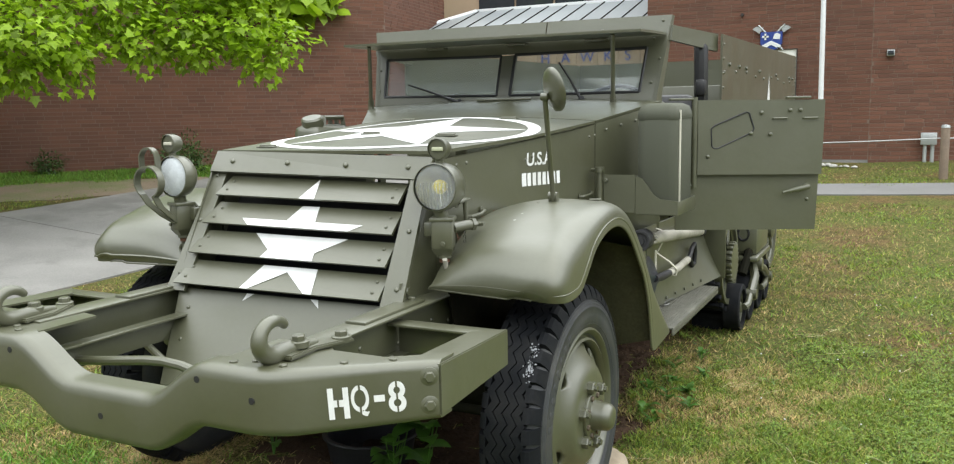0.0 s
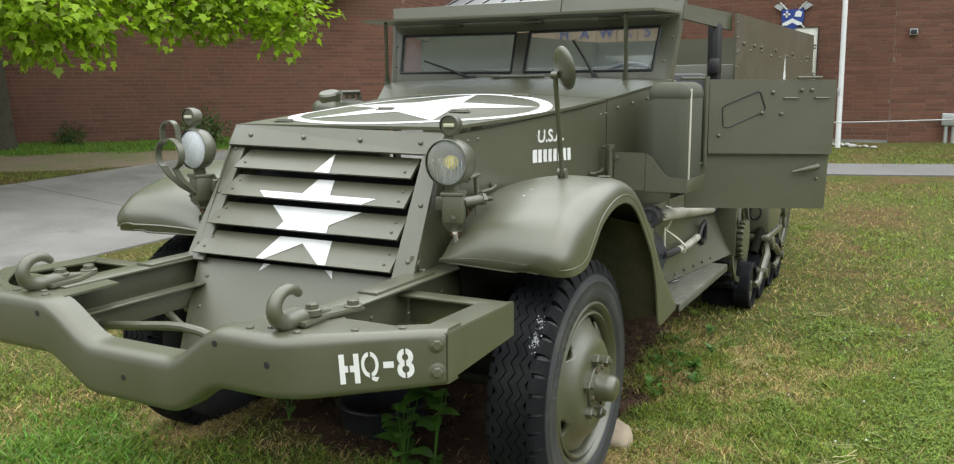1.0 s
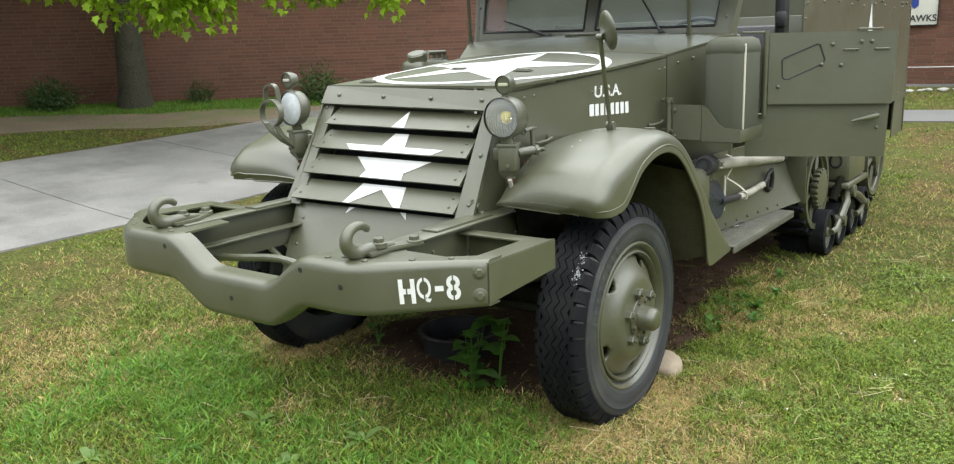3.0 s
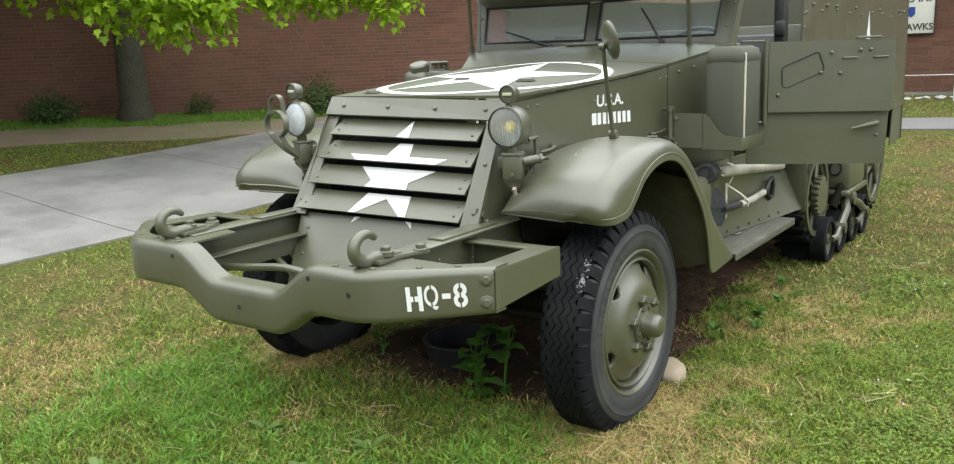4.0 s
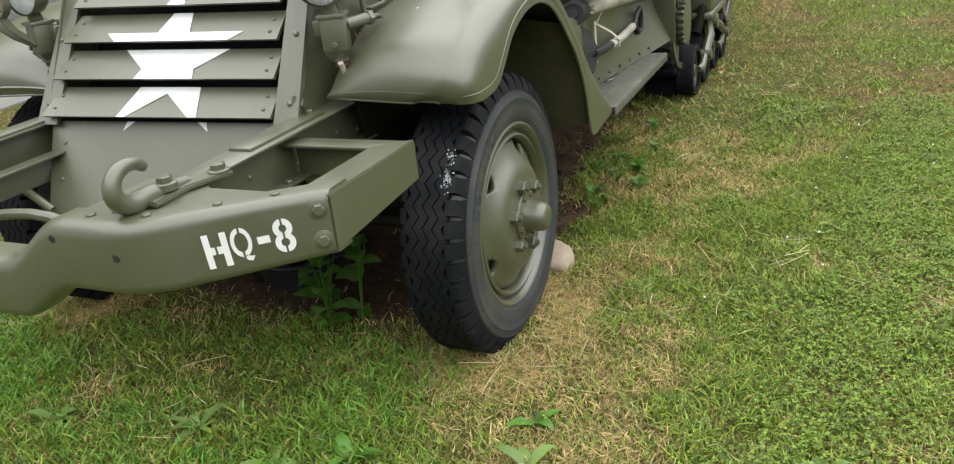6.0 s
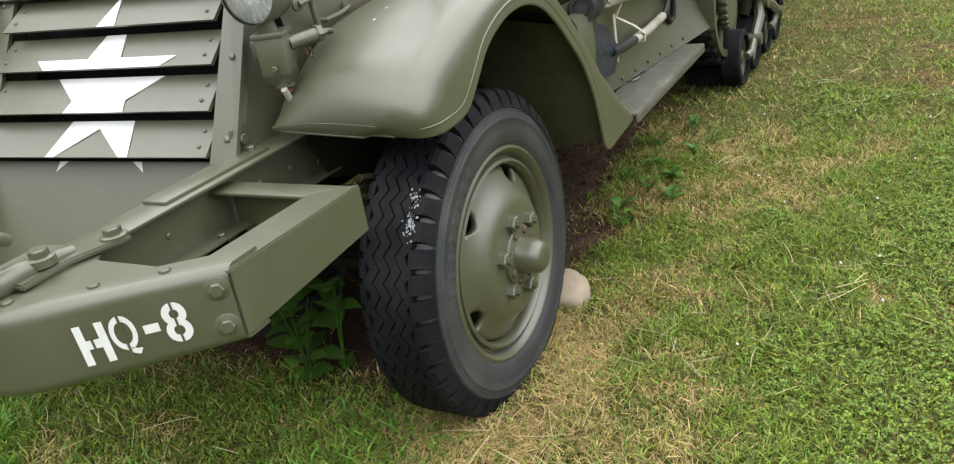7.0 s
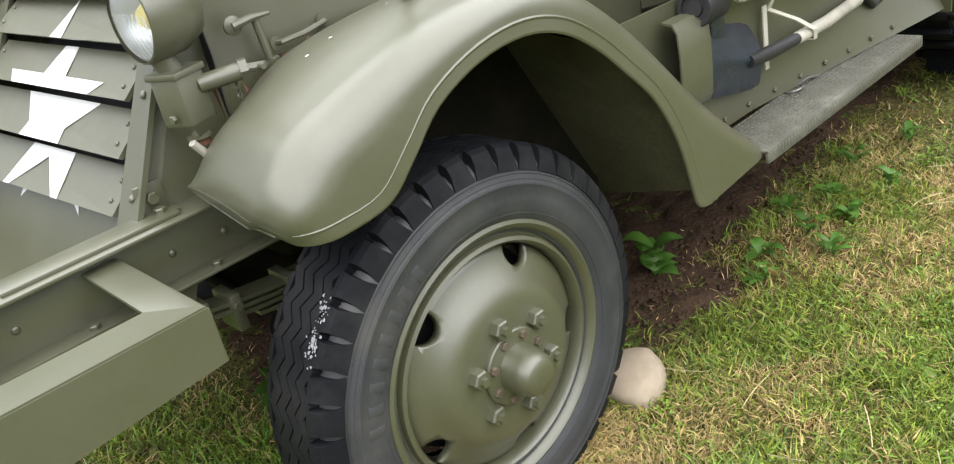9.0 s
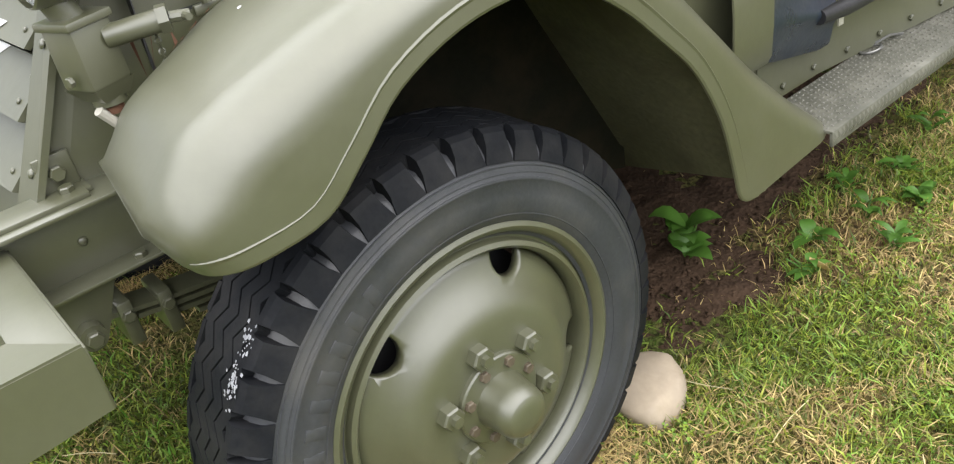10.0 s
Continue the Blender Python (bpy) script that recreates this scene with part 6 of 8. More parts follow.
# ---- things carried on the vehicle ----
def jerrycan(s, label):
    can = thing("jerrycan", (0.97 * s, 1.14, 1.02), label, "jerrycan", "jerrycans on the cowl")
    bm = bmesh.new()
    if s > 0:
        box(bm, (0.962, 1.14, 1.265), (0.19, 0.32, 0.49), 0.045)
        part("can_body", bm, CANVAS, can, sharp=60)
        bm = bmesh.new()
        box(bm, (0.962, 1.14, 1.455), (0.196, 0.326, 0.115), 0.047)
        part("canvas_hood", bm, CANVAS, can, sharp=60)
    else:
        box(bm, (-1.0, 1.14, 1.225), (0.17, 0.34, 0.42), 0.045)
        part("can_body", bm, OLIVE, can, sharp=60)
        for dx in (-0.045, 0, 0.045):
            bm = bmesh.new()
            tube(bm, [(-1.0 + dx, 1.09, 1.42), (-1.0 + dx, 1.10, 1.472), (-1.0 + dx, 1.27, 1.472), (-1.0 + dx, 1.28, 1.42)], 0.014, 8)
            part("carry_handle", bm, OLIVE, can)
        bm = bmesh.new()
        lathe(bm, [(0, 0.024), (0.052, 0.024), (0.06, 0.014), (0.06, -0.03)], along((-0.985, 1.03, 1.452), (0.05, -0.3, 0.95)), 24)
        part("filler_cap", bm, OLIVE, can)
    for p, q in () if s < 0 else (((1.058 * s, 1.03, 1.03), (1.058 * s, 1.03, 1.48)),):
        bm = bmesh.new()
        box(bm, ((p[0] + q[0]) / 2, p[1], (p[2] + q[2]) / 2), (0.006, 0.016, q[2] - p[2]), 0.001)
        part("strap", bm, STRAP_WEB, can, "pale webbing strap")
    x0, x1, y0, y1 = (0.875, 1.065, 0.97, 1.31)
    for nm, c, sz in (("tray_floor", ((x0 + x1) / 2, (y0 + y1) / 2, 1.012), (x1 - x0, y1 - y0, 0.008)), ("tray_wall", ((x0 + x1) / 2, y0, 1.04), (x1 - x0, 0.006, 0.06)), ("tray_wall", (x1, (y0 + y1) / 2, 1.04), (0.006, y1 - y0, 0.06)), ("tray_wall", ((x0 + x1) / 2, y1, 1.04), (x1 - x0, 0.006, 0.06)), ("tray_support", (0.72, 1.1, 1.03), (0.3, 0.03, 0.03)), ("tray_support", (0.72, 1.1, 1.16), (0.3, 0.03, 0.03))):
        tray = bmesh.new()
        box(tray, (c[0] * s, c[1], c[2]), sz, 0.001)
        vpart(nm, tray)
    vpart("tray_gusset", plate([mir(p, s) for p in ((0.725, 0.958, 1.018), (0.872, 0.958, 1.018), (0.872, 0.958, 1.19), (0.725, 0.958, 1.19))], (0, 0.006, 0)))
    vpart("tray_front", plate([mir(p, s) for p in ((0.874, 0.962, 1.012), (1.068, 0.962, 1.012), (1.068, 0.962, 1.075), (0.985, 0.962, 1.082), (0.955, 0.962, 1.105), (0.93, 0.962, 1.14), (0.905, 0.962, 1.172), (0.874, 0.962, 1.187))], (0, 0.005, 0)))
    for dz in (0.0, 0.13):
        stud(truck, mir((0.735, 0.955, 1.035 + dz), s), (0, -1, 0), 0.9)
    tray = bmesh.new()
    rod(tray, mir((0.705, 0.955, 1.05), s), mir((0.705, 0.955, 1.2), s), 0.014, 12)
    rod(tray, mir((0.705, 0.955, 1.2), s), mir((0.705, 0.955, 1.225), s), 0.022, 12)
    rod(tray, mir((0.66, 0.975, 1.21), s), mir((0.73, 0.945, 1.21), s), 0.009, 8)
    rod(tray, mir((0.66, 0.975, 1.06), s), mir((0.73, 0.945, 1.06), s), 0.009, 8)
    vpart("tray_pivot", tray)
    return can


jerrycan(1, "canvas-covered olive jerrycan strapped in a side tray")
jerrycan(-1, "olive steel jerrycan with cap in a side tray")

# shovel
sh = thing("shovel", (0.9, 1.2, 0.6), "round-mouth shovel with blue-black blade strapped to the side", "shovel")
bm = bmesh.new()
rows = []
for i in range(9):
    t = i / 8
    y = 0.865 + 0.355 * t
    half = 0.105 * (1 - 0.25 * max(0, 0.35 - t) ** 1.0 * 2) if t < 0.9 else 0.105 * (1 - 0.9 * (t - 0.9))
    zc = 0.752 - 0.082 * t
    rows.append([(0.885 + 0.026 * (1 - (j / 8) ** 2) + 0.024 * math.exp(-(j / 1.6) ** 2) * t ** 1.5, y + 0.03 * t * (abs(j) / 8) ** 2 * (1 if j < 0 else -0.5), zc + half * j / 8) for j in range(-8, 9)])
grid_sheet(bm, rows, 0.003)
part("blade", bm, BLUE_BLACK, sh, "scratched blue-black steel blade", sharp=60)
bm = bmesh.new()
tube(bm, [(0.92, 1.14, 0.682), (0.925, 1.24, 0.674), (0.92, 1.42, 0.662)], [0.018, 0.021, 0.019], 12)
part("socket", bm, BLACK, sh)
bm = bmesh.new()
tube(bm, [(0.92, 1.40, 0.663), (0.92, 1.6, 0.656), (0.92, 1.82, 0.665)], 0.0195, 12)
part("shaft", bm, PALE_WOOD, sh, "white-painted wooden shaft")
bm = bmesh.new()
tube(bm, [(0.92, 1.81, 0.665), (0.92, 1.87, 0.675), (0.92, 1.92, 0.715), (0.92, 1.98, 0.73), (0.92, 2.0, 0.68), (0.92, 1.985, 0.62), (0.92, 1.93, 0.615), (0.92, 1.87, 0.665)], 0.013, 10)
part("grip", bm, BLACK, sh, "black D-shaped grip")
# pick handle
pk = thing("pick_handle", (0.9, 1.6, 0.86), "weathered white wooden pick handle on the side", "tool handle")
bm = bmesh.new()
tube(bm, [(0.905, 1.14, 0.874), (0.905, 1.3, 0.862), (0.905, 1.7, 0.822), (0.905, 2.2, 0.772)], [0.028, 0.03, 0.028, 0.025], 12)
for k in range(7):
    q = 2 * math.pi * k / 7
    base_ = Vector((0.905 + 0.02 * math.cos(q), 1.142, 0.874 + 0.02 * math.sin(q)))
    rod(bm, base_, base_ + Vector((0.002, -0.02 - 0.025 * (k * 3 % 5) / 5, 0.003)), 0.009, 5, 0.001)
part("handle", bm, PALE_WOOD, pk)
bm = bmesh.new()
tube(bm, [(0.905, 2.2, 0.772), (0.905, 2.235, 0.768)], 0.029, 12)
part("ferrule", bm, BLACK, pk)
ax = thing("axe", (0.9, 0.95, 0.86), "axe head end with a splintered handle stub", "axe")
bm = bmesh.new()
lathe(bm, [(0, 0.012), (0.02, 0.012), (0.022, 0.004), (0.036, 0.004), (0.038, 0.012), (0.047, 0.012), (0.05, 0.006), (0.05, -0.1), (0.04, -0.12), (0, -0.12)], along((0.905, 0.93, 0.893), (0.1, -1, 0.05)), 28)
part("handle_stub", bm, BLACK, ax)
bm = bmesh.new()
box(bm, (0.885, 1.035, 0.82), (0.03, 0.07, 0.16), 0.006)
part("axe_head", bm, BLUE_BLACK, ax)
bm = bmesh.new()
grid_sheet(bm, [[(0.868, y + 0.012, 0.885 - 0.02 * k), (0.905, y + 0.004, 0.882 - 0.02 * k), (0.922, y, 0.86), (0.928, y - 0.004, 0.80), (0.928, y - 0.006, 0.73), (0.922, y - 0.004, 0.66), (0.908, y + 0.002, 0.638), (0.868, y + 0.008, 0.632)] for k, y in ((0, 0.815), (0, 0.87), (0.2, 0.92), (0.6, 0.955))], 0.005)
vpart("blade_sheath", bm, OLIVE)
for pts in ([(0.872, 1.33, 0.90), (0.90, 1.335, 0.89), (0.915, 1.34, 0.86), (0.9, 1.345, 0.82), (0.875, 1.34, 0.77)], [(0.875, 1.31, 0.79), (0.875, 1.31, 0.6)], [(0.88, 1.33, 0.775), (0.92, 1.42, 0.72), (0.945, 1.48, 0.672), (0.935, 1.5, 0.635), (0.9, 1.48, 0.64)]):
    bm = bmesh.new()
    rows = []
    for p in pts:
        rows.append([(p[0] + 0.001, p[1] - 0.011, p[2]), (p[0] + 0.001, p[1] + 0.011, p[2])])
    grid_sheet(bm, rows, 0.004)
    vpart("tool_strap", bm, STRAP_WEB)

# drip pan under the engine
dpan = thing("drip_pan", (-0.1, 0.2, -0.035), "round black plastic pan on soil under the engine", "pan")
bm = bmesh.new()
lathe(bm, [(0.18, 0.0), (0.2, 0.12), (0.192, 0.12), (0.172, 0.012), (0, 0.012)], Matrix.Translation((-0.1, 0.2, -0.035)), 40)
part("pan_wall", bm, BLACK, dpan)
bm = bmesh.new()
lathe(bm, [(0.192, 0.118), (0.212, 0.118), (0.214, 0.124), (0.21, 0.13), (0.192, 0.13)], Matrix.Translation((-0.1, 0.2, -0.035)), 40, closed=True)
part("pan_rim", bm, BLACK, dpan)

# ---- stone ----
bm = bmesh.new()
bmesh.ops.create_icosphere(bm, subdivisions=4, radius=1)
for v in bm.verts:
    p = v.co.copy()
    k = 1 + 0.16 * noise.noise(p * 1.3 + Vector((3, 1, 2))) + 0.03 * noise.noise(p * 5)
    q = Vector((math.copysign(abs(p.x) ** 0.8, p.x), math.copysign(abs(p.y) ** 0.8, p.y), math.copysign(abs(p.z) ** 0.75, p.z)))
    v.co = Vector((q.x * 0.078, q.y * 0.1, q.z * 0.058)) * k
st = new("field_stone", mesh_of(bm, "field_stone", STONE, 80))
st.matrix_basis = pose(0.9, 0.5, -0.012, 8, -6, 24)
tagged(st, "smooth tan field stone chocked behind the tyre", "stone")


# ---- building front ----
BEIGE = material("beige_render", (0.42, 0.31, 0.21), 0.8, vary=0.06, scale=2, fine=40, bump=0.15)
WHITE_METAL = material("white_enamel", (0.72, 0.74, 0.75), 0.35, vary=0.05, fine=40, bump=0.03)
ROOF_METAL = material("pale_standing_seam_metal", (0.3, 0.325, 0.34), 0.45, metal=0.2, vary=0.06, scale=1, fine=20, bump=0.04)
DARK_GLASS = material("dark_entrance_glass", (0.03, 0.035, 0.04), 0.08, vary=0.1, bump=0)
SIGN_BLUE = material("blue_sign_paint", (0.07, 0.1, 0.32), 0.5, vary=0.06)
SIGN_BLACK = material("black_sign_paint", (0.02, 0.02, 0.02), 0.5, vary=0.06)
SIGN_CREAM = material("cream_sign_board", (0.62, 0.62, 0.56), 0.5, vary=0.04)
CREST_BLUE = material("crest_blue", (0.02, 0.05, 0.25), 0.45, vary=0.08)
GALV = material("galvanised_grey", (0.42, 0.44, 0.44), 0.45, metal=0.5, vary=0.08)
POST_WOOD = material("grey_brown_timber", (0.2, 0.15, 0.11), 0.8, vary=0.2, fine=60, bump=0.3)


def structure(name, bm, mat, label, category="trim"):
    return tagged(new(name, mesh_of(bm, name, mat)), label, category, kind="structure")


bm = bmesh.new()
box(bm, (-5.4, 14.37, 2.75), (5.9, 0.26, 1.0))
fascia = structure("trim_fascia", bm, MORTAR, "beige panelled entrance fascia with raised blue letters", "fascia")
bm = bmesh.new()
box(bm, (0, 0, 0), (0.438, 0.03, 0.97), 0.004)
panel_me = mesh_of(bm, "panel", BEIGE)
for k in range(13):
    ob = new("panel", panel_me)
    ob.parent = fascia
    ob.location = (-8.08 + 0.449 * k, 14.225, 2.75)
for ch, x in zip("HAWKS", (-4.95, -4.5, -4.03, -3.58, -3.17)):
    cu = bpy.data.curves.new("sign_letter", 'FONT')
    cu.body, cu.size, cu.extrude, cu.align_x, cu.align_y = ch, 0.30, 0.012, 'CENTER', 'CENTER'
    ob = new("sign_letter", cu)
    me = bpy.data.meshes.new_from_object(ob.evaluated_get(bpy.context.evaluated_depsgraph_get()))
    bpy.data.objects.remove(ob)
    me.materials.clear()
    me.materials.append(SIGN_BLUE)
    lt = new("sign_letter", me)
    lt.matrix_basis = pose(x, 14.195, 2.60, 90, 0, 0)
    tagged(lt, "raised blue capital letter on the beige fascia", "letter", "fascia letters")
for z, h, mat, nm in ((2.22, 0.06, WHITE_METAL, "trim_gutter"),):
    bm = bmesh.new()
    box(bm, (-5.4, 14.25, z), (5.9, 0.34, h), 0.01)
    structure(nm, bm, mat, "white metal edge under the fascia")
win = thing("window_entrance", (-5.4, 14.5, 0.5), "dark glazed entrance doors with pale frames", "window", kind="structure")
for k in range(5):
    bm = bmesh.new()
    box(bm, (-7.66 + 1.13 * k, 14.5, 1.35), (1.07, 0.02, 1.66))
    part("pane", bm, DARK_GLASS, win)
for k in range(6):
    bm = bmesh.new()
    box(bm, (-8.22 + 1.13 * k, 14.48, 1.35), (0.06, 0.08, 1.7), 0.005)
    part("mullion", bm, GALV, win)
bm = bmesh.new()
prism(bm, [(-8.3, 14.0, 3.25), (-2.5, 14.0, 3.25), (-2.5, 15.7, 3.82), (-7.3, 15.7, 3.82)], (0, 0, 0.05))
roof = structure("roof_entrance", bm, ROOF_METAL, "sloping standing-seam metal roof over the entrance", "roof")
for k in range(13):
    x = -8.1 + 0.44 * k
    bm = bmesh.new()
    t = 1.0 if x > -7.3 else (x + 8.3) / 1.0
    a, b = Vector((x, 14.0, 3.31)), Vector((x, 14.0 + 1.7 * t, 3.31 + 0.57 * t))
    rod(bm, a, b, 0.013, 6)
    part("seam", bm, DARK_OLIVE, roof)
bm = bmesh.new()
rod(bm, (-8.3, 14.0, 3.31), (-7.3, 15.7, 3.88), 0.05, 8)
rod(bm, (-8.3, 13.98, 3.27), (-2.5, 13.98, 3.27), 0.04, 8)
part("edge_trim", bm, WHITE_METAL, roof)
cl = thing("window_clerestory", (-4.9, 15.7, 4.0), "row of clerestory windows above the entrance roof", "window", kind="structure")
for k in range(5):
    bm = bmesh.new()
    box(bm, (-6.8 + 0.96 * k, 15.75, 4.25), (0.9, 0.04, 0.7))
    part("pane", bm, DARK_GLASS, cl)
bm = bmesh.new()
box(bm, (-4.9, 15.72, 3.88), (4.9, 0.12, 0.08), 0.005)
part("sill", bm, WHITE_METAL, cl)
bm = bmesh.new()
box(bm, (-5.0, 16.0, 3.0), (9.0, 0.4, 5.0))
structure("wall_entrance", bm, BEIGE, "plain wall behind the entrance", "wall")

# notice board on the wall
nb = thing("notice_board", (-0.2, 13.0, 1.55), "cream painted board with black letters and a small crest", "sign")
bm = bmesh.new()
box(bm, (-0.37, 13.02, 2.03), (1.1, 0.03, 0.94), 0.004)
part("board", bm, SIGN_CREAM, nb)
bm = bmesh.new()
for c, sz in (((-0.37, 13.0, 2.495), (1.1, 0.03, 0.012)), ((-0.37, 13.0, 1.565), (1.1, 0.03, 0.012)), ((-0.916, 13.0, 2.03), (0.012, 0.03, 0.94)), ((0.176, 13.0, 2.03), (0.012, 0.03, 0.94))):
    box(bm, c, sz)
part("board_edge", bm, SIGN_BLACK, nb)
lettering("23 INF", 0.17, frame_at((-0.07, 13.0, 2.13), (1, 0, 0), (0, 0, 1)), SIGN_BLACK, nb, "board_text", 0.95)
lettering("AHAWKS", 0.15, frame_at((-0.14, 13.0, 1.67), (1, 0, 0), (0, 0, 1)), SIGN_BLACK, nb, "board_text", 0.95)
bm = bmesh.new()
prism(bm, [(-0.24, 13.0, 2.0), (-0.12, 13.0, 2.0), (-0.12, 13.0, 1.88), (-0.18, 13.0, 1.83), (-0.24, 13.0, 1.88)], (0, -0.004, 0))
part("small_crest", bm, CREST_BLUE, nb)
# crest with crossed axes
cr = thing("wall_crest", (-0.25, 13.0, 2.47), "blue and white shield with crossed axes on brick", "crest")
bm = bmesh.new()
prism(bm, [(-0.43, 12.98, 2.80), (-0.07, 12.98, 2.80), (-0.07, 12.98, 2.60), (-0.14, 12.98, 2.52), (-0.25, 12.98, 2.46), (-0.36, 12.98, 2.52), (-0.43, 12.98, 2.60)], (0, 0.05, 0))
part("shield", bm, CREST_BLUE, cr)
bm = bmesh.new()
prism(bm, [(-0.41, 12.972, 2.57), (-0.25, 12.972, 2.65), (-0.09, 12.972, 2.57), (-0.09, 12.972, 2.54), (-0.16, 12.972, 2.53), (-0.25, 12.972, 2.58), (-0.34, 12.972, 2.53), (-0.41, 12.972, 2.54)], (0, 0.01, 0))
part("chevron", bm, WHITE_METAL, cr)
bm = bmesh.new()
box(bm, (-0.345, 12.974, 2.72), (0.11, 0.01, 0.03))
box(bm, (-0.345, 12.974, 2.72), (0.03, 0.01, 0.11))
part("cross", bm, WHITE_METAL, cr)
bm = bmesh.new()
prism(bm, [(-0.22, 12.974, 2.68), (-0.11, 12.974, 2.67), (-0.10, 12.974, 2.75), (-0.15, 12.974, 2.78), (-0.2, 12.974, 2.76)], (0, 0.01, 0))
part("charge", bm, WHITE_METAL, cr)
for s in (-1, 1):
    bm = bmesh.new()
    rod(bm, (-0.25 - 0.2 * s, 13.0, 2.48), (-0.25 + 0.22 * s, 13.0, 2.92), 0.018, 8)
    prism(bm, [(-0.25 + 0.13 * s, 12.99, 2.88), (-0.25 + 0.2 * s, 12.99, 2.78), (-0.25 + 0.32 * s, 12.99, 2.86), (-0.25 + 0.26 * s, 12.99, 2.9)], (0, 0.012, 0))
    part("axe", bm, GALV, cr)
bm = bmesh.new()
lathe(bm, [(0.028, 0), (0.028, 0.05), (0, 0.05)], along((-0.75, 13.03, 3.12), (0, -1, 0)), 12)
tagged(new("wall_vent", mesh_of(bm, "wall_vent", SIGN_BLACK)), "small black round vent on the brick wall", "vent")
# flagpole
pole = thing("flagpole", (0.64, 12.35, 0.48), "white metal flagpole on the lawn by the wall", "flagpole")
bm = bmesh.new()
rod(bm, (0.65, 12.35, 0.45), (0.60, 12.35, 7.5), 0.042, 16, 0.035)
part("pole", bm, WHITE_METAL, pole)
bm = bmesh.new()
box(bm, (0.61, 12.30, 1.42), (0.03, 0.03, 0.1), 0.005)
part("cleat", bm, GALV, pole)
rock = bmesh.new()
bmesh.ops.create_icosphere(rock, subdivisions=2, radius=0.06)
for v in rock.verts:
    v.co *= 1 + 0.3 * noise.noise(v.co * 20)
    v.co.z *= 0.5
rock = mesh_of(rock, "pale_rock", material("pale_limestone", (0.4, 0.39, 0.36), 0.85, vary=0.25), 70)
rng = random.Random(5)
for k in range(34):
    x = -0.9 + 2.1 * rng.random()
    y = 12.35 + 0.18 * math.sin(x * 3) + 0.12 * rng.random()
    ob = new("pale_rock", rock)
    ob.matrix_basis = pose(x, y, ground_z(x, y) + 0.015, 0, 0, 360 * rng.random()) @ Matrix.Scale(0.45 + 0.7 * rng.random(), 4)
    tagged(ob, "small pale rock edging the lawn", "rock", "edging rocks")
# wall lamp, meter, post and chain
wl = thing("wall_lamp", (1.63, 13.1, 2.33), "small grey floodlight box on the brick wall", "lamp")
bm = bmesh.new()
box(bm, (1.63, 13.06, 2.36), (0.12, 0.12, 0.1), 0.012)
part("housing", bm, GALV, wl)
bm = bmesh.new()
box(bm, (1.63, 12.996, 2.36), (0.09, 0.006, 0.07), 0.002)
part("lamp_glass", bm, DARK_GLASS, wl)
mt = thing("meter_box", (2.25, 13.15, 0.54), "grey electrical box on two conduits against brick", "meter box")
bm = bmesh.new()
box(bm, (2.25, 13.15, 0.95), (0.24, 0.12, 0.2), 0.012)
part("cabinet", bm, GALV, mt)
for dx in (-0.05, 0.06):
    bm = bmesh.new()
    rod(bm, (2.25 + dx, 13.15, 0.5), (2.25 + dx, 13.15, 0.86), 0.03, 10)
    part("conduit", bm, GALV, mt)
for x, y in ((2.43, 11.3), (5.6, 12.6)):
    ps = thing("bollard_post", (x, y, ground_z(x, y)), "round-topped timber post carrying a chain", "post", "chain posts")
    bm = bmesh.new()
    z = ground_z(x, y)
    lathe(bm, [(0.06, -0.05), (0.06, 0.72), (0.05, 0.76), (0, 0.775)], Matrix.Translation((x, y, z)), 16)
    part("shaft", bm, POST_WOOD, ps)
    bm = bmesh.new()
    lathe(bm, [(0.063, 0.735), (0.055, 0.77), (0, 0.785)], Matrix.Translation((x, y, z)), 16)
    part("cap", bm, GALV, ps)
ch = thing("chain", (-1.0, 12.0, 0.9), "pale chain hung between posts before the wall", "chain")
pts = [(2.43 - 4.6 * k / 24, 11.3 + 0.25 * k / 24, 1.02 - 0.07 * math.sin(math.pi * min(1, k / 24 * 1.0)) - 0.02 * k / 24) for k in range(25)]
bm = bmesh.new()
tube(bm, pts, 0.009, 6)
part("chain_run", bm, GALV, ch)
bm = bmesh.new()
tube(bm, [(2.43 + 3.17 * k / 16, 11.3 + 1.3 * k / 16, 1.02 + 0.1 * k / 16 - 0.08 * math.sin(math.pi * k / 16)) for k in range(17)], 0.009, 6)
part("chain_run", bm, GALV, ch)
# base course and closing walls
bm = bmesh.new()
prism(bm, [(-2.45, 13.03, 0.4), (1.35, 13.03, 0.4), (1.35, 13.03, 0.60), (-2.45, 13.03, 0.60)], (0, 0.03, 0))
structure("baseboard_north", bm, CONCRETE, "grey concrete plinth under the brick")
build_walls()

# ---- maple tree ----
tree = thing("maple_tree", (-11.4, 5.78, 0.58), "tall maple with mottled bark and fresh green drooping leaves", "tree")
bm = bmesh.new()
tube(bm, [(-11.45, 5.78, 0.4), (-11.43, 5.78, 0.6), (-11.4, 5.78, 0.88), (-11.45, 5.8, 1.8), (-11.55, 5.83, 3.0), (-11.6, 5.88, 4.6), (-11.5, 5.9, 6.5)], [0.42, 0.33, 0.27, 0.235, 0.215, 0.17, 0.08], 20)
for v in bm.verts:
    v.co += Vector((1, 1, 0)) * 0.03 * noise.noise(v.co * Vector((6, 6, 1.5)).x)
part("trunk", bm, BARK, tree, sharp=70)
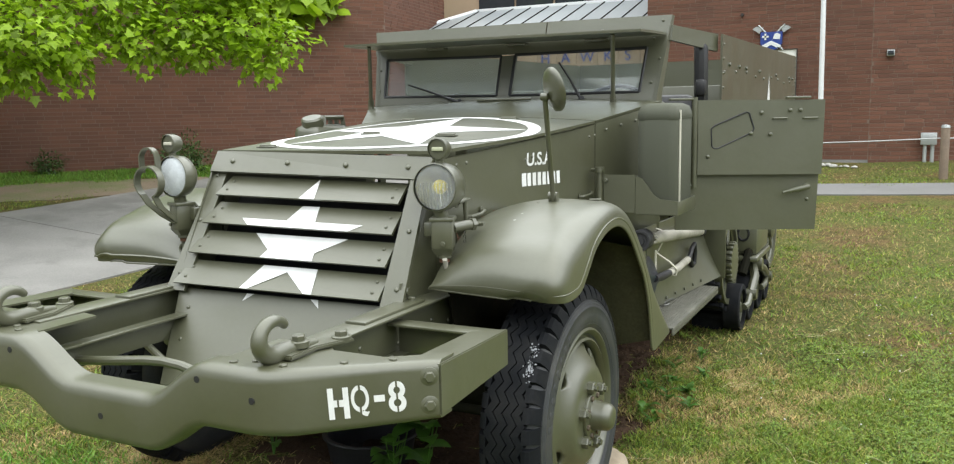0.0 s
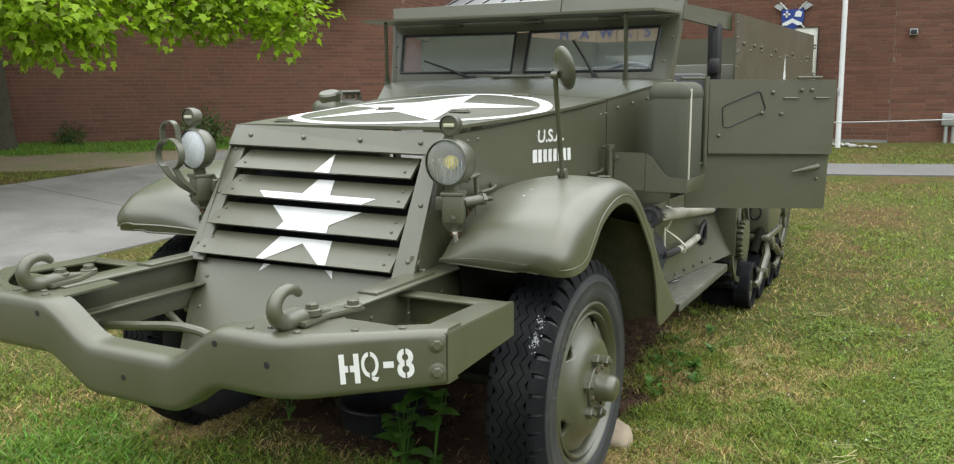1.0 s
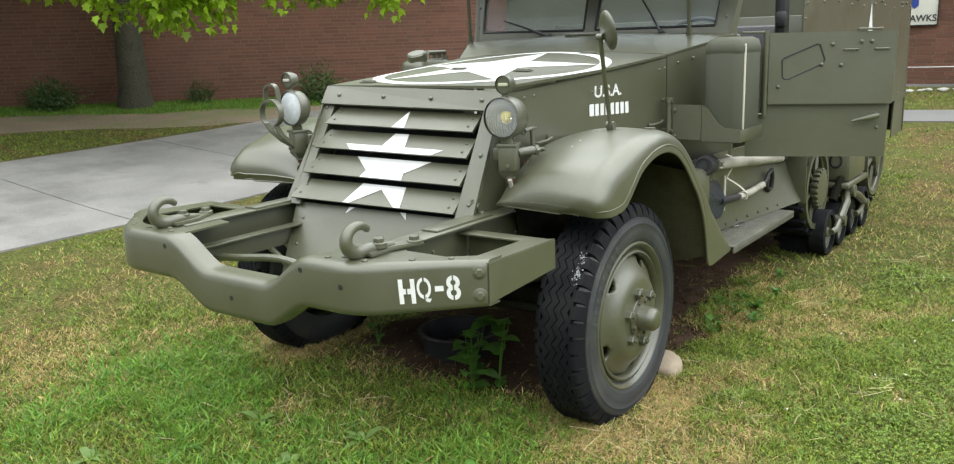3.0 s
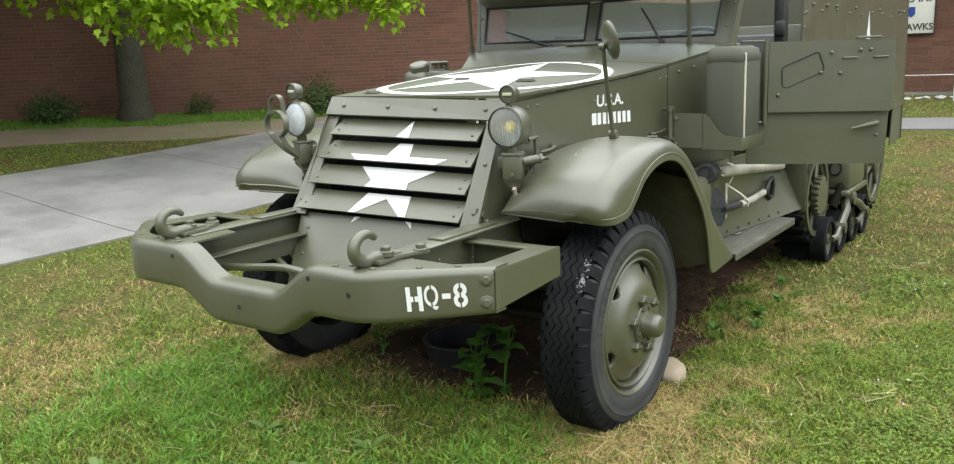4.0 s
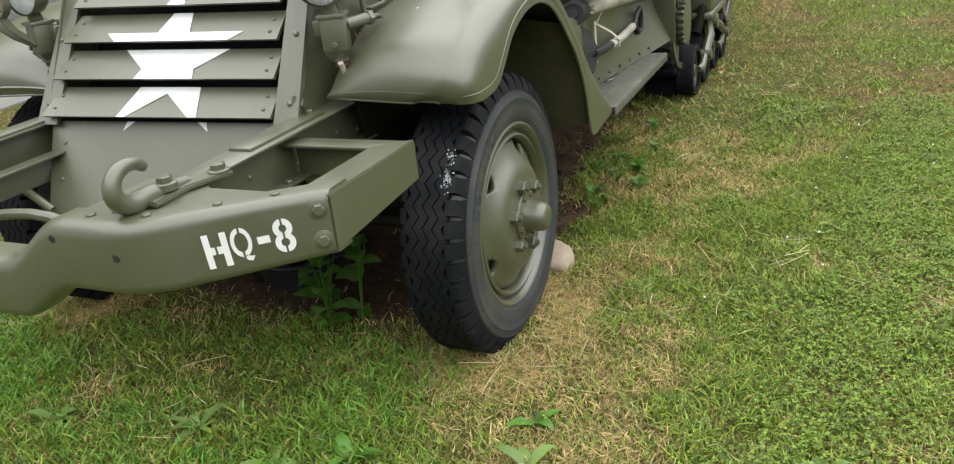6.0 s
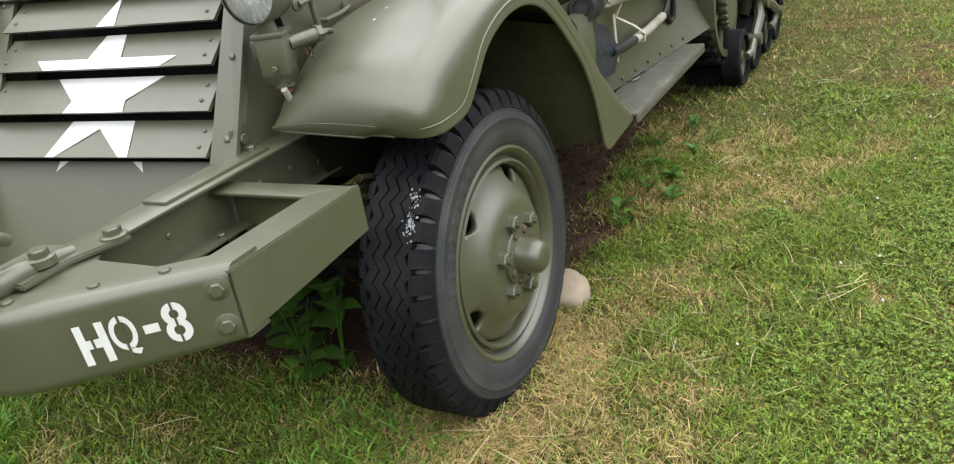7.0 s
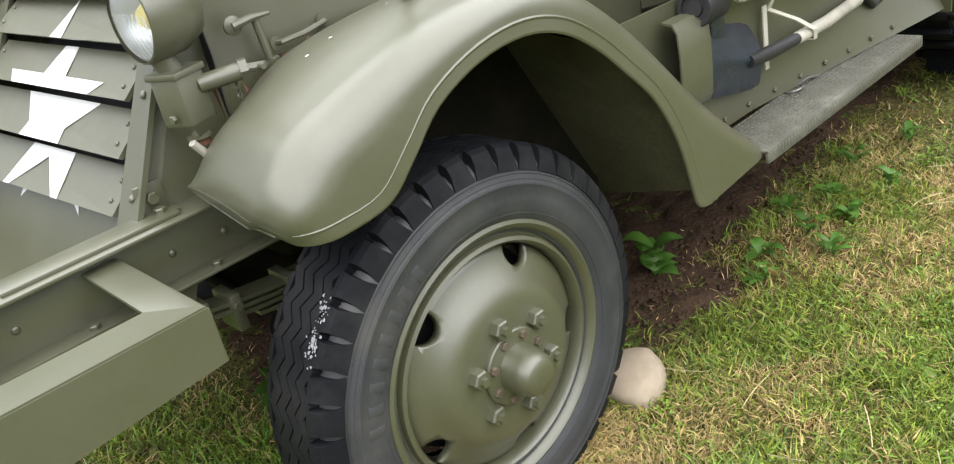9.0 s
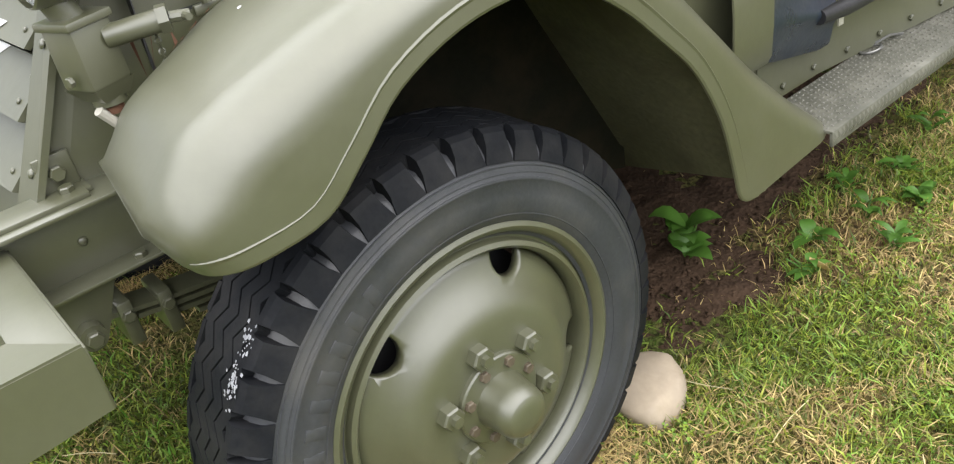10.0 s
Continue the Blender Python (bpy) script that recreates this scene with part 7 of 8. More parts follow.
CLUMPS = [(-6.48, 3.31, 2.42, 0.7), (-6.31, 3.72, 2.2, 0.4), (-7.22, 3.08, 2.65, 0.85), (-6.48, 3.17, 2.08, 0.36), (-6.26, 4.33, 2.78, 0.6), (-5.97, 4.43, 2.36, 0.42), (-5.79, 4.87, 2.58, 0.55), (-5.53, 4.88, 2.33, 0.36), (-5.27, 5.35, 2.6, 0.55), (-4.95, 5.3, 2.18, 0.36), (-4.75, 5.55, 2.4, 0.3), (-5.62, 5.15, 3.2, 0.6), (-6.75, 4.2, 3.6, 0.8), (-7.92, 2.82, 3.05, 1.1), (-5.3, 5.5, 3.1, 0.4)]
rng = random.Random(11)
for k in range(84):
    a, r = 2 * math.pi * rng.random(), 1.5 + 5.5 * math.sqrt(rng.random())
    z = 8.2 - 0.45 * r + 1.6 * (rng.random() - 0.5) - (2.0 if r > 5 else 0)
    if -11.5 + r * math.cos(a) < -8.6:
        CLUMPS.append((-11.5 + r * math.cos(a), 5.6 + r * math.sin(a) * 0.9, max(z, 4.0), 1.0 + 0.5 * rng.random()))
root = Vector((-11.55, 5.83, 3.2))
for i, (x, y, z, r) in enumerate(CLUMPS):
    if i in (1, 3, 5, 7, 9, 10, 14):
        continue
    end = Vector((x, y, z))
    mid = root.lerp(end, 0.5) + Vector((0, 0, 0.9 if i < 15 else 0.4))
    pts = []
    start = root + Vector((0, 0, 0.15 * (i % 7)))
    for k in range(9):
        t = k / 8
        p = start.lerp(mid, t).lerp(mid.lerp(end, t), t)
        pts.append(p + 0.08 * Vector((noise.noise(p * 1.7), noise.noise(p * 1.7 + Vector((5, 0, 0))), noise.noise(p * 1.7 + Vector((0, 7, 0))))) * (0 < k < 8))
    bm = bmesh.new()
    tube(bm, pts, [0.085 * (1 - t / 8) + 0.012 for t in range(9)], 7)
    part("limb", bm, BARK, tree, sharp=80)
LEAF_SHAPE = [(0, 0), (0.12, 0.02), (0.42, -0.02), (0.30, 0.18), (0.52, 0.42), (0.28, 0.46), (0.2, 0.62), (0, 1.0)]
LEAF_SHAPE = LEAF_SHAPE + [(-x, y) for x, y in LEAF_SHAPE[-2:0:-1]]
SIMPLE_LEAF = [(0, 0), (0.42, 0.15), (0.45, 0.5), (0, 1.0), (-0.45, 0.5), (-0.42, 0.15)]


def leaf_cloud(clumps, per_volume, size, shape, seed, droop=0.35, hollow=0.35, flat=0.75):
    """Many small leaves scattered in uneven clumps; returns vertices and triangles."""
    rs = np.random.RandomState(seed)
    out_v, out_f = [], []
    shp = np.array(shape) * 1.0
    n = len(shp)
    fan = np.array([(0, i, i + 1) for i in range(1, n - 1)])
    total = 0
    for (x, y, z, r) in clumps:
        count = int(per_volume * r ** 2.3)
        d = rs.normal(size=(count, 3))
        d /= np.linalg.norm(d, axis=1)[:, None]
        rad = r * (hollow + (1 - hollow) * rs.rand(count) ** 0.5)
        lump = 1 + 0.35 * np.sin(d[:, 0] * 5 + x * 3) * np.sin(d[:, 1] * 4 + y * 2) + 0.2 * np.sin(d[:, 2] * 7 + z)
        pos = np.array([x, y, z]) + d * (rad * lump)[:, None] * np.array([1, 1, flat])
        s = size * (0.6 + 0.7 * rs.rand(count))
        tip = d * 0.7 + rs.normal(size=(count, 3)) * 0.5 + np.array([0, 0, -droop])
        tip /= np.linalg.norm(tip, axis=1)[:, None]
        nrm = np.array([0, 0, 1.0]) + d * 0.6 + rs.normal(size=(count, 3)) * 0.35
        side_ = np.cross(nrm, tip)
        side_ /= np.linalg.norm(side_, axis=1)[:, None] + 1e-9
        up_ = np.cross(tip, side_)
        bend = 0.25 * (shp[:, 0] ** 2) + 0.15 * shp[:, 1] ** 2
        v = pos[:, None] + s[:, None, None] * (shp[None, :, :1] * side_[:, None] + shp[None, :, 1:] * tip[:, None] - bend[None, :, None] * up_[:, None] * 0.8)
        out_v.append(v.reshape(-1, 3))
        f = fan[None] + (np.arange(count) * n)[:, None, None] + total
        out_f.append(f.reshape(-1, 3))
        total += count * n
    return np.concatenate(out_v), np.concatenate(out_f)


v, f = leaf_cloud(CLUMPS[:15], 2300, 0.1, LEAF_SHAPE, 4)
tagged(part("crown", raw_mesh("crown", v, f, MAPLE), MAPLE, tree), kind="stuff")
v, f = leaf_cloud(CLUMPS[15:], 760, 0.32, SIMPLE_LEAF, 5)
tagged(part("upper_crown", raw_mesh("upper_crown", v, f, MAPLE), MAPLE, tree), kind="stuff")

# ---- shrubs at the wall ----
OVAL = [(0, 0), (0.2, 0.25), (0.22, 0.55), (0, 1.0), (-0.22, 0.55), (-0.2, 0.25)]
for nm, x, y, r, h in (("shrub", -9.3, 8.25, 0.46, 0.6), ("shrub", -11.0, 6.85, 0.27, 0.36), ("shrub", -12.25, 4.7, 0.5, 0.5)):
    z = ground_z(x, y)
    sb = thing(nm, (x, y, z), "dark green rounded shrub at the foot of the wall", "shrub", "wall shrubs")
    v, f = leaf_cloud([(x, y, z + h * 0.5, r), (x + r * 0.3, y - r * 0.2, z + h * 0.35, r * 0.8), (x - r * 0.35, y + r * 0.1, z + h * 0.4, r * 0.75)], 5200, 0.055, OVAL, int(r * 100), 0.0, 0.3, h / r * 0.55)
    tagged(part("leaves", raw_mesh("leaves", v, f, SHRUB), SHRUB, sb), kind="stuff")
    bm = bmesh.new()
    rod(bm, (x, y, z - 0.03), (x, y, z + h * 0.5), 0.02, 6)
    part("stem", bm, BARK, sb)


# ---- grass ----
def field(x, y, s, ph):
    return (np.sin(x * 1.7 * s + 1.3 * np.sin(y * 1.1 * s + ph) + ph) + np.sin(y * 2.3 * s + 1.7 * np.sin(x * 0.9 * s + 2 * ph)) + 0.7 * np.sin((x + y) * 3.7 * s + ph * 3)) / 2.7


def patches(x, y, size, seed):
    """Smooth uneven patches about size metres across, 0 to 1."""
    grid = np.random.RandomState(seed).rand(64, 64)
    c, s_ = math.cos(seed), math.sin(seed)
    u, w = (x * c - y * s_) / size + 500, (x * s_ + y * c) / size + 500
    i, j = np.floor(u).astype(int), np.floor(w).astype(int)
    fu, fw = u - i, w - j
    fu, fw = fu * fu * (3 - 2 * fu), fw * fw * (3 - 2 * fw)

    def g(p, q):
        return grid[p % 64, q % 64]
    return (g(i, j) * (1 - fu) + g(i + 1, j) * fu) * (1 - fw) + (g(i, j + 1) * (1 - fu) + g(i + 1, j + 1) * fu) * fw


def ramp(v, lo, hi):
    t = np.clip((v - lo) / (hi - lo), 0, 1)
    return t * t * (3 - 2 * t)


def blades(count, box_, keep, length, width, seed, lean=0.5, plain=False):
    """Grass blades: folded pointed leaves, or single slivers where plain."""
    rs = np.random.RandomState(seed)
    x = box_[0] + (box_[1] - box_[0]) * rs.rand(count)
    y = box_[2] + (box_[3] - box_[2]) * rs.rand(count)
    border = np.minimum(np.minimum(x - box_[0], box_[1] - x), np.minimum(y - box_[2], box_[3] - y))
    p = keep(x, y) * np.clip(border / min(0.9, 0.2 * (box_[1] - box_[0])) + 0.35 * field(x, y, 1.9, 0.5), 0, 1)
    ok = rs.rand(count) < p
    x, y = x[ok], y[ok]
    n = len(x)
    a = 2 * np.pi * rs.rand(n)
    L = length * (0.4 + 0.9 * rs.rand(n)) * (0.7 + 0.6 * patches(x, y, 0.13, 31))
    W = width * (0.6 + 0.8 * rs.rand(n))
    b = 2 * np.pi * rs.rand(n)
    lx, ly = np.cos(b) * lean * (0.3 + rs.rand(n)), np.sin(b) * lean * (0.3 + rs.rand(n))
    z0 = ground_zs(x, y) - 0.008
    dx, dy = np.cos(a) * W / 2, np.sin(a) * W / 2
    if plain:
        v = np.empty((n, 3, 3))
        v[:, 0] = np.stack([x - dx, y - dy, z0], 1)
        v[:, 1] = np.stack([x + dx, y + dy, z0], 1)
        v[:, 2] = np.stack([x + lx * L, y + ly * L, z0 + L * 0.85], 1)
        return v.reshape(-1, 3), np.arange(n * 3).reshape(n, 3)
    v = np.empty((n, 4, 3))
    v[:, 0] = np.stack([x, y, z0], 1)
    mx, my, mz = x + lx * L * 0.3, y + ly * L * 0.3, z0 + L * 0.55
    v[:, 1] = np.stack([mx + dx, my + dy, mz], 1)
    v[:, 2] = np.stack([x + lx * L, y + ly * L, z0 + L * (0.95 - 0.3 * rs.rand(n))], 1)
    v[:, 3] = np.stack([mx - dx, my - dy, mz], 1)
    base = (np.arange(n) * 4)[:, None]
    f = np.concatenate([base + np.array([[0, 1, 3]]), base + np.array([[1, 2, 3]])])
    return v.reshape(-1, 3), f


def from_wall(x, y):
    """Distance in front of the long brick wall."""
    return (x + 16.5) * 0.793 - (y - 0.1) * 0.609


def by_wall(x, y):
    d = from_wall(x, y) + 0.25 * field(x, y, 1.5, 0.2)
    return np.clip((1.5 - d) / 0.3, 0, 1) * (d > 0)


def on_lawn(x, y):
    road = (x > -8.5) & (x < -4.5)
    walk_ = (y > 9.1) & (y < 10.45) & (x > -3.2)
    d = from_wall(x, y) + 0.3 * field(x, y, 1.5, 0.2)
    worn = (d > 1.45) & (d < 2.9) & (y > 0.5) & (y < 9.5)
    return ~(road | walk_) * (1 - 0.93 * worn)


def bare(x, y):
    """Thin soil under and beside the vehicle."""
    under = np.clip((0.85 - 0.05 * np.clip(y - 1, 0, 2) - np.abs(x)) / 0.2, 0, 1) * np.clip((y + 0.2) / 0.4, 0, 1) * np.clip((5.2 - y) / 0.3, 0, 1)
    patch = (0.75 + 0.35 * field(x, y, 5.3, 0.9)) * np.exp(-(((x - 0.85) / 0.105) ** 2 + ((y - 0.95) / 0.36) ** 2))
    front = 0.85 * np.exp(-(((x - 0.1) / 0.55) ** 2 + ((y - 0.0) / 0.22) ** 2))
    return np.clip(under + patch * 1.2 + front, 0, 1)


def clover_zone(x, y):
    edge = 1.62 + 0.12 * (y - 0.4) + 0.55 * (patches(x, y, 0.45, 7) - 0.5) + 0.3 * (patches(x, y, 0.15, 8) - 0.5)
    zone = ramp(x, edge, edge + 0.22) * ramp(4.6 - x, 0, 0.6) * (0.45 + 0.55 * ramp(patches(x, y, 0.35, 9), 0.25, 0.6))
    return np.clip(zone + 0.8 * ramp(patches(x, y, 0.3, 10), 0.72, 0.85), 0, 1)


def dryness(x, y):
    """0 where the grass is green, 1 where it is bleached."""
    d = 0.42 * patches(x, y, 0.75, 1) + 0.36 * patches(x, y, 0.28, 2) + 0.22 * patches(x, y, 0.09, 3)
    d += 0.12 * np.exp(-(((x - 1.35) / 0.4) ** 2 + ((y - 0.4) / 1.2) ** 2)) + 0.07 * ramp(-x, 0.6, 1.4)
    d -= 0.16 * np.exp(-((x / 1.2) ** 2 + ((y + 1.3) / 0.7) ** 2)) + 0.12 * clover_zone(x, y) + 0.2 * (x < -8.3)
    d += 0.25 * np.exp(-((x - 1.2) / 0.22) ** 2) * np.clip(y - 2.2, 0, 1)
    return ramp(d, 0.37, 0.58)


def green_keep(x, y):
    tuft = 0.45 + 0.55 * ramp(patches(x, y, 0.06, 4), 0.3, 0.6)
    return on_lawn(x, y) * (1 - dryness(x, y) * 0.8) * (1 - 0.985 * bare(x, y)) * tuft * (1 - 0.45 * clover_zone(x, y))


def dry_keep(x, y):
    ring = np.exp(-((np.hypot((x - 0.9) / 0.22, (y - 0.02) / 0.5) - 1.0) / 0.3) ** 2)
    tuft = 0.4 + 0.6 * ramp(patches(x, y, 0.08, 5), 0.3, 0.6)
    return on_lawn(x, y) * np.clip((0.14 + dryness(x, y) * 0.75) * tuft + ring, 0, 1) * (1 - 0.9 * bare(x, y)) * (1 - 0.6 * clover_zone(x, y))


def edge_keep(x, y):
    """Stray tufts along the edge of the bare soil."""
    return np.exp(-((bare(x, y) - 0.45) / 0.3) ** 2) * np.clip(0.2 + 1.2 * field(x, y, 8.0, 2.0), 0, 1) * (x > 0.62)


def lawn_part(name, layers, mat, label, category):
    vs, fs, n = [], [], 0
    for args in layers:
        v, f = blades(*args)
        vs.append(v)
        fs.append(f + n)
        n += len(v)
    me = raw_mesh(name, np.concatenate(vs), np.concatenate(fs), mat)
    return tagged(new(name, me), label, category, kind="stuff")


lawn_part("grass", [(640000, (0.5, 3.9, -2.6, 2.5), green_keep, 0.042, 0.0042, 1, 0.9), (230000, (-2.6, 0.9, -3.0, 0.1), green_keep, 0.042, 0.0055, 19, 0.9), (330000, (-4.4, 7.0, -3.2, 6.5), green_keep, 0.036, 0.0085, 2, 1.2, True), (420000, (-13, 10, 0, 13), green_keep, 0.036, 0.013, 3, 1.2, True), (34000, (0.3, 1.7, -0.2, 3.0), edge_keep, 0.06, 0.004, 18, 0.8)], GRASS, "short mown green grass blades", "grass")
lawn_part("dry_grass", [(430000, (0.5, 3.9, -2.6, 2.5), dry_keep, 0.036, 0.0036, 6, 1.1), (150000, (-2.6, 0.9, -3.0, 0.1), dry_keep, 0.036, 0.005, 20, 1.1), (170000, (-4.4, 7.0, -3.2, 6.5), dry_keep, 0.03, 0.006, 7, 1.3, True), (170000, (-13, 10, 0, 13), dry_keep, 0.028, 0.009, 8, 1.3, True)], STRAW, "dry yellow grass and thatch in patches", "dry grass")


def lush(x, y):
    """The shaded stretch before the bumper, where the mower does not reach."""
    edge = np.clip((-0.12 - y) / 0.25, 0, 1) * np.clip((y + 2.1) / 0.4, 0, 1) * np.clip((1.2 - x) / 0.6, 0, 1) * np.clip((x + 2.0) / 1.0, 0, 1)
    return edge * np.clip(0.5 + 0.9 * field(x, y, 2.0, 0.3) + 0.5 * field(x, y, 6.0, 1.3), 0.05, 1) * (1 - 0.9 * bare(x, y))


lawn_part("long_grass", [(90000, (-2.0, 1.2, -2.1, -0.1), lush, 0.06, 0.006, 4, 0.8), (190000, (-15.5, -7, 1.5, 11), by_wall, 0.06, 0.014, 17, 0.5, True)], FRESH, "longer lush green grass by bumper and wall", "grass")


def straw_keep(x, y):
    return 0.25 + 0.75 * np.exp(-(((x - 0.95) / 0.3) ** 2 + ((y - 0.0) / 0.55) ** 2))


def ring_keep(x, y):
    return np.clip(1.3 * np.exp(-((np.hypot((np.abs(x) - 0.93) / 0.26, (y + 0.06) / 0.42) - 0.75) / 0.3) ** 2) * (0.7 + 0.6 * field(x, y, 4.0, 1.0)), 0, 1)


lawn_part("straw", [(1500, (0.4, 3.2, -2.2, 2.0), straw_keep, 0.055, 0.0024, 9, 2.4), (30000, (0.55, 1.4, -0.7, 0.62), ring_keep, 0.032, 0.0036, 12, 2.2), (22000, (-1.4, -0.45, -0.8, 0.4), ring_keep, 0.032, 0.0036, 13, 2.2), (1200, (-0.7, 0.7, -0.6, 0.1), straw_keep, 0.05, 0.003, 15, 2.4)], STRAW, "loose cut straw lying on the grass", "straw")

# long cut stalks strewn singly and in loose bunches
rs = np.random.RandomState(61)
sv, sf = [], []
for k in range(520):
    if k % 9 == 0:
        cx, cy, turn = rs.uniform(-1.6, 3.6), rs.uniform(-2.3, 3.2), rs.uniform(0, 6.28)
    x0, y0, a = cx + rs.normal(0, 0.13), cy + rs.normal(0, 0.13), turn + rs.normal(0, 0.6)
    if abs(x0) < 0.95 and y0 > -0.45:
        continue
    ln, wd, bow = rs.uniform(0.05, 0.17), rs.uniform(0.0008, 0.0015), rs.normal(0, 0.12)
    z0, lift = ground_z(x0, y0) + rs.uniform(0.018, 0.034), rs.uniform(-0.008, 0.014)
    b = len(sv)
    for i in range(5):
        t = i / 4
        c, s_ = math.cos(a + bow * t), math.sin(a + bow * t)
        px, py, pz = x0 + ln * t * c, y0 + ln * t * s_, z0 + lift * t
        sv += [(px - s_ * wd, py + c * wd, pz), (px + s_ * wd, py - c * wd, pz), (px, py, pz + wd)]
    for i in range(4):
        q = b + 3 * i
        sf += [(q, q + 3, q + 5, q + 2), (q + 2, q + 5, q + 4, q + 1)]
STALK = foliage("bleached_stalk", (0.52, 0.45, 0.25), 0.3, 0.6, 0.2, 0.01)
tagged(new("cut_stalks", raw_mesh("cut_stalks", np.array(sv), np.array(sf), STALK)), "long bleached grass stalks strewn over the lawn", "straw", kind="stuff")

# clover
rs = np.random.RandomState(21)
n = 95000
x, y = 1.0 + 3.6 * rs.rand(n), -2.6 + 5.6 * rs.rand(n)
ok = (rs.rand(n) < np.clip(0.03 + 0.85 * clover_zone(x, y), 0, 1)) & (bare(x, y) < 0.3)
x, y = x[ok], y[ok]
n = len(x)
z = ground_zs(x, y) + 0.012 + 0.026 * rs.rand(n) * (0.5 + patches(x, y, 0.07, 12))
ang = 2 * np.pi * rs.rand(n)
sz = 0.0045 + 0.005 * rs.rand(n)
vs = []
for k in range(3):
    a = ang + k * 2.094
    c, s_ = np.cos(a), np.sin(a)
    tilt_ = rs.uniform(-0.5, 0.6, n)
    for u, w, h in ((0, 0, 0), (0.75, 0.62, 0.25), (1.2, 0, 0.0), (0.75, -0.62, 0.25)):
        vs.append(np.stack([x + sz * (u * c - w * s_), y + sz * (u * s_ + w * c), z + sz * (h + u * tilt_)], 1))
vs = np.stack(vs, 1).reshape(-1, 3)
fs = np.concatenate([(np.arange(n) * 12)[:, None] + np.array([[4 * k, 4 * k + 1, 4 * k + 2, 4 * k + 3]]) for k in range(3)])
CLOVER = foliage("clover_leaf", (0.165, 0.25, 0.03), 0.65, 0.5, 0.35, 0.025)
tagged(new("clover", raw_mesh("clover", vs, fs, CLOVER)), "low clover spreading through the lawn", "clover", kind="stuff")
# small white clover flowers
rs = np.random.RandomState(22)
n = 80
x, y = 1.2 + 3.6 * rs.rand(n), -2.2 + 7 * rs.rand(n)
vs, fs = [], []
for i in range(n):
    c = np.array([x[i], y[i], ground_z(x[i], y[i]) + 0.045])
    r = 0.005
    b = len(vs)
    vs += [c + np.array(d) * r for d in ((1, 0, 0), (0, 1, 0), (-1, 0, 0), (0, -1, 0), (0, 0, 1), (0, 0, -1))]
    fs += [(b, b + 1, b + 4), (b + 1, b + 2, b + 4), (b + 2, b + 3, b + 4), (b + 3, b, b + 4), (b + 1, b, b + 5), (b + 2, b + 1, b + 5), (b + 3, b + 2, b + 5), (b, b + 3, b + 5)]
tagged(new("clover_flowers", raw_mesh("clover_flowers", np.array(vs), np.array(fs), WHITE_METAL)), "tiny white clover flowers in the lawn", "flowers", kind="stuff")


# ---- broad-leaved weeds ----
def weed(x, y, leaves, length, wide, seed, name="weed", rise=0.5, tall=0.0, mat=WEED, label="broad-leaved green weed growing by the tyre"):
    rng = random.Random(seed)
    z = ground_z(x, y)
    wd = thing(name, (x, y, z), label, "weed", "weeds in the lawn")
    if tall:
        bm = bmesh.new()
        for k in range(3):
            a = rng.random() * 6.28
            tube(bm, [(x, y, z - 0.01), (x + 0.02 * math.cos(a), y + 0.02 * math.sin(a), z + tall * 0.5), (x + 0.06 * math.cos(a), y + 0.06 * math.sin(a), z + tall)], [0.004, 0.003, 0.002], 5)
        part("stem", bm, mat, wd)
    for k in range(leaves):
        a = 2 * math.pi * (k * 0.382 + 0.28 * rng.random())
        ln, wi = length * (0.35 + 0.85 * rng.random()), wide * (0.7 + 0.5 * rng.random())
        zb = z + (tall * rng.random() if tall else 0.0)
        d = Vector((math.cos(a), math.sin(a), 0))
        s_ = Vector((-d.y, d.x, 0))
        rows = []
        r0 = rise * (0.5 + rng.random())
        for i in range(6):
            t = i / 5
            w = wi * math.sin(math.pi * (0.06 + 0.92 * t) ** 0.8)
            c = Vector((x, y, zb)) + d * ln * t * (1 if not tall else 0.9) + Vector((0, 0, ln * (r0 * t - 0.75 * r0 * t * t) + 0.004))
            rows.append([c - s_ * w + Vector((0, 0, 0.18 * w)), c, c + s_ * w + Vector((0, 0, 0.18 * w))])
        bm = bmesh.new()
        grid_sheet(bm, rows)
        part("leaf", bm, mat, wd, sharp=80)
    return wd


weed(0.26, -0.18, 15, 0.12, 0.045, 1, rise=0.7, tall=0.30)
weed(0.36, -0.12, 12, 0.12, 0.042, 2, rise=0.7, tall=0.34)
weed(0.18, -0.08, 9, 0.11, 0.04, 8, rise=0.7, tall=0.22)
weed(-0.53, 0.05, 8, 0.11, 0.035, 9, rise=0.7, tall=0.2)
weed(0.62, 1.0, 14, 0.10, 0.036, 3, rise=0.9, tall=0.12)
weed(0.84, 1.28, 7, 0.10, 0.02, 4, rise=1.0)
weed(0.98, 1.62, 9, 0.07, 0.018, 5, rise=0.8, tall=0.06)
weed(1.0, 1.9, 9, 0.07, 0.018, 6, rise=0.8, tall=0.05)
for i, (x, y) in enumerate(((0.9, 1.47), (0.86, 1.74), (0.8, 2.05), (0.93, 1.12), (1.04, 1.36), (0.78, 1.56), (0.9, 2.3))):
    weed(x, y, 8, 0.075, 0.014, 70 + i, rise=0.9, tall=0.05, label="ragged green weed at the edge of bare soil")
DANDELION = foliage("grey_green_weed", (0.17, 0.27, 0.07), 0.25, 0.5)
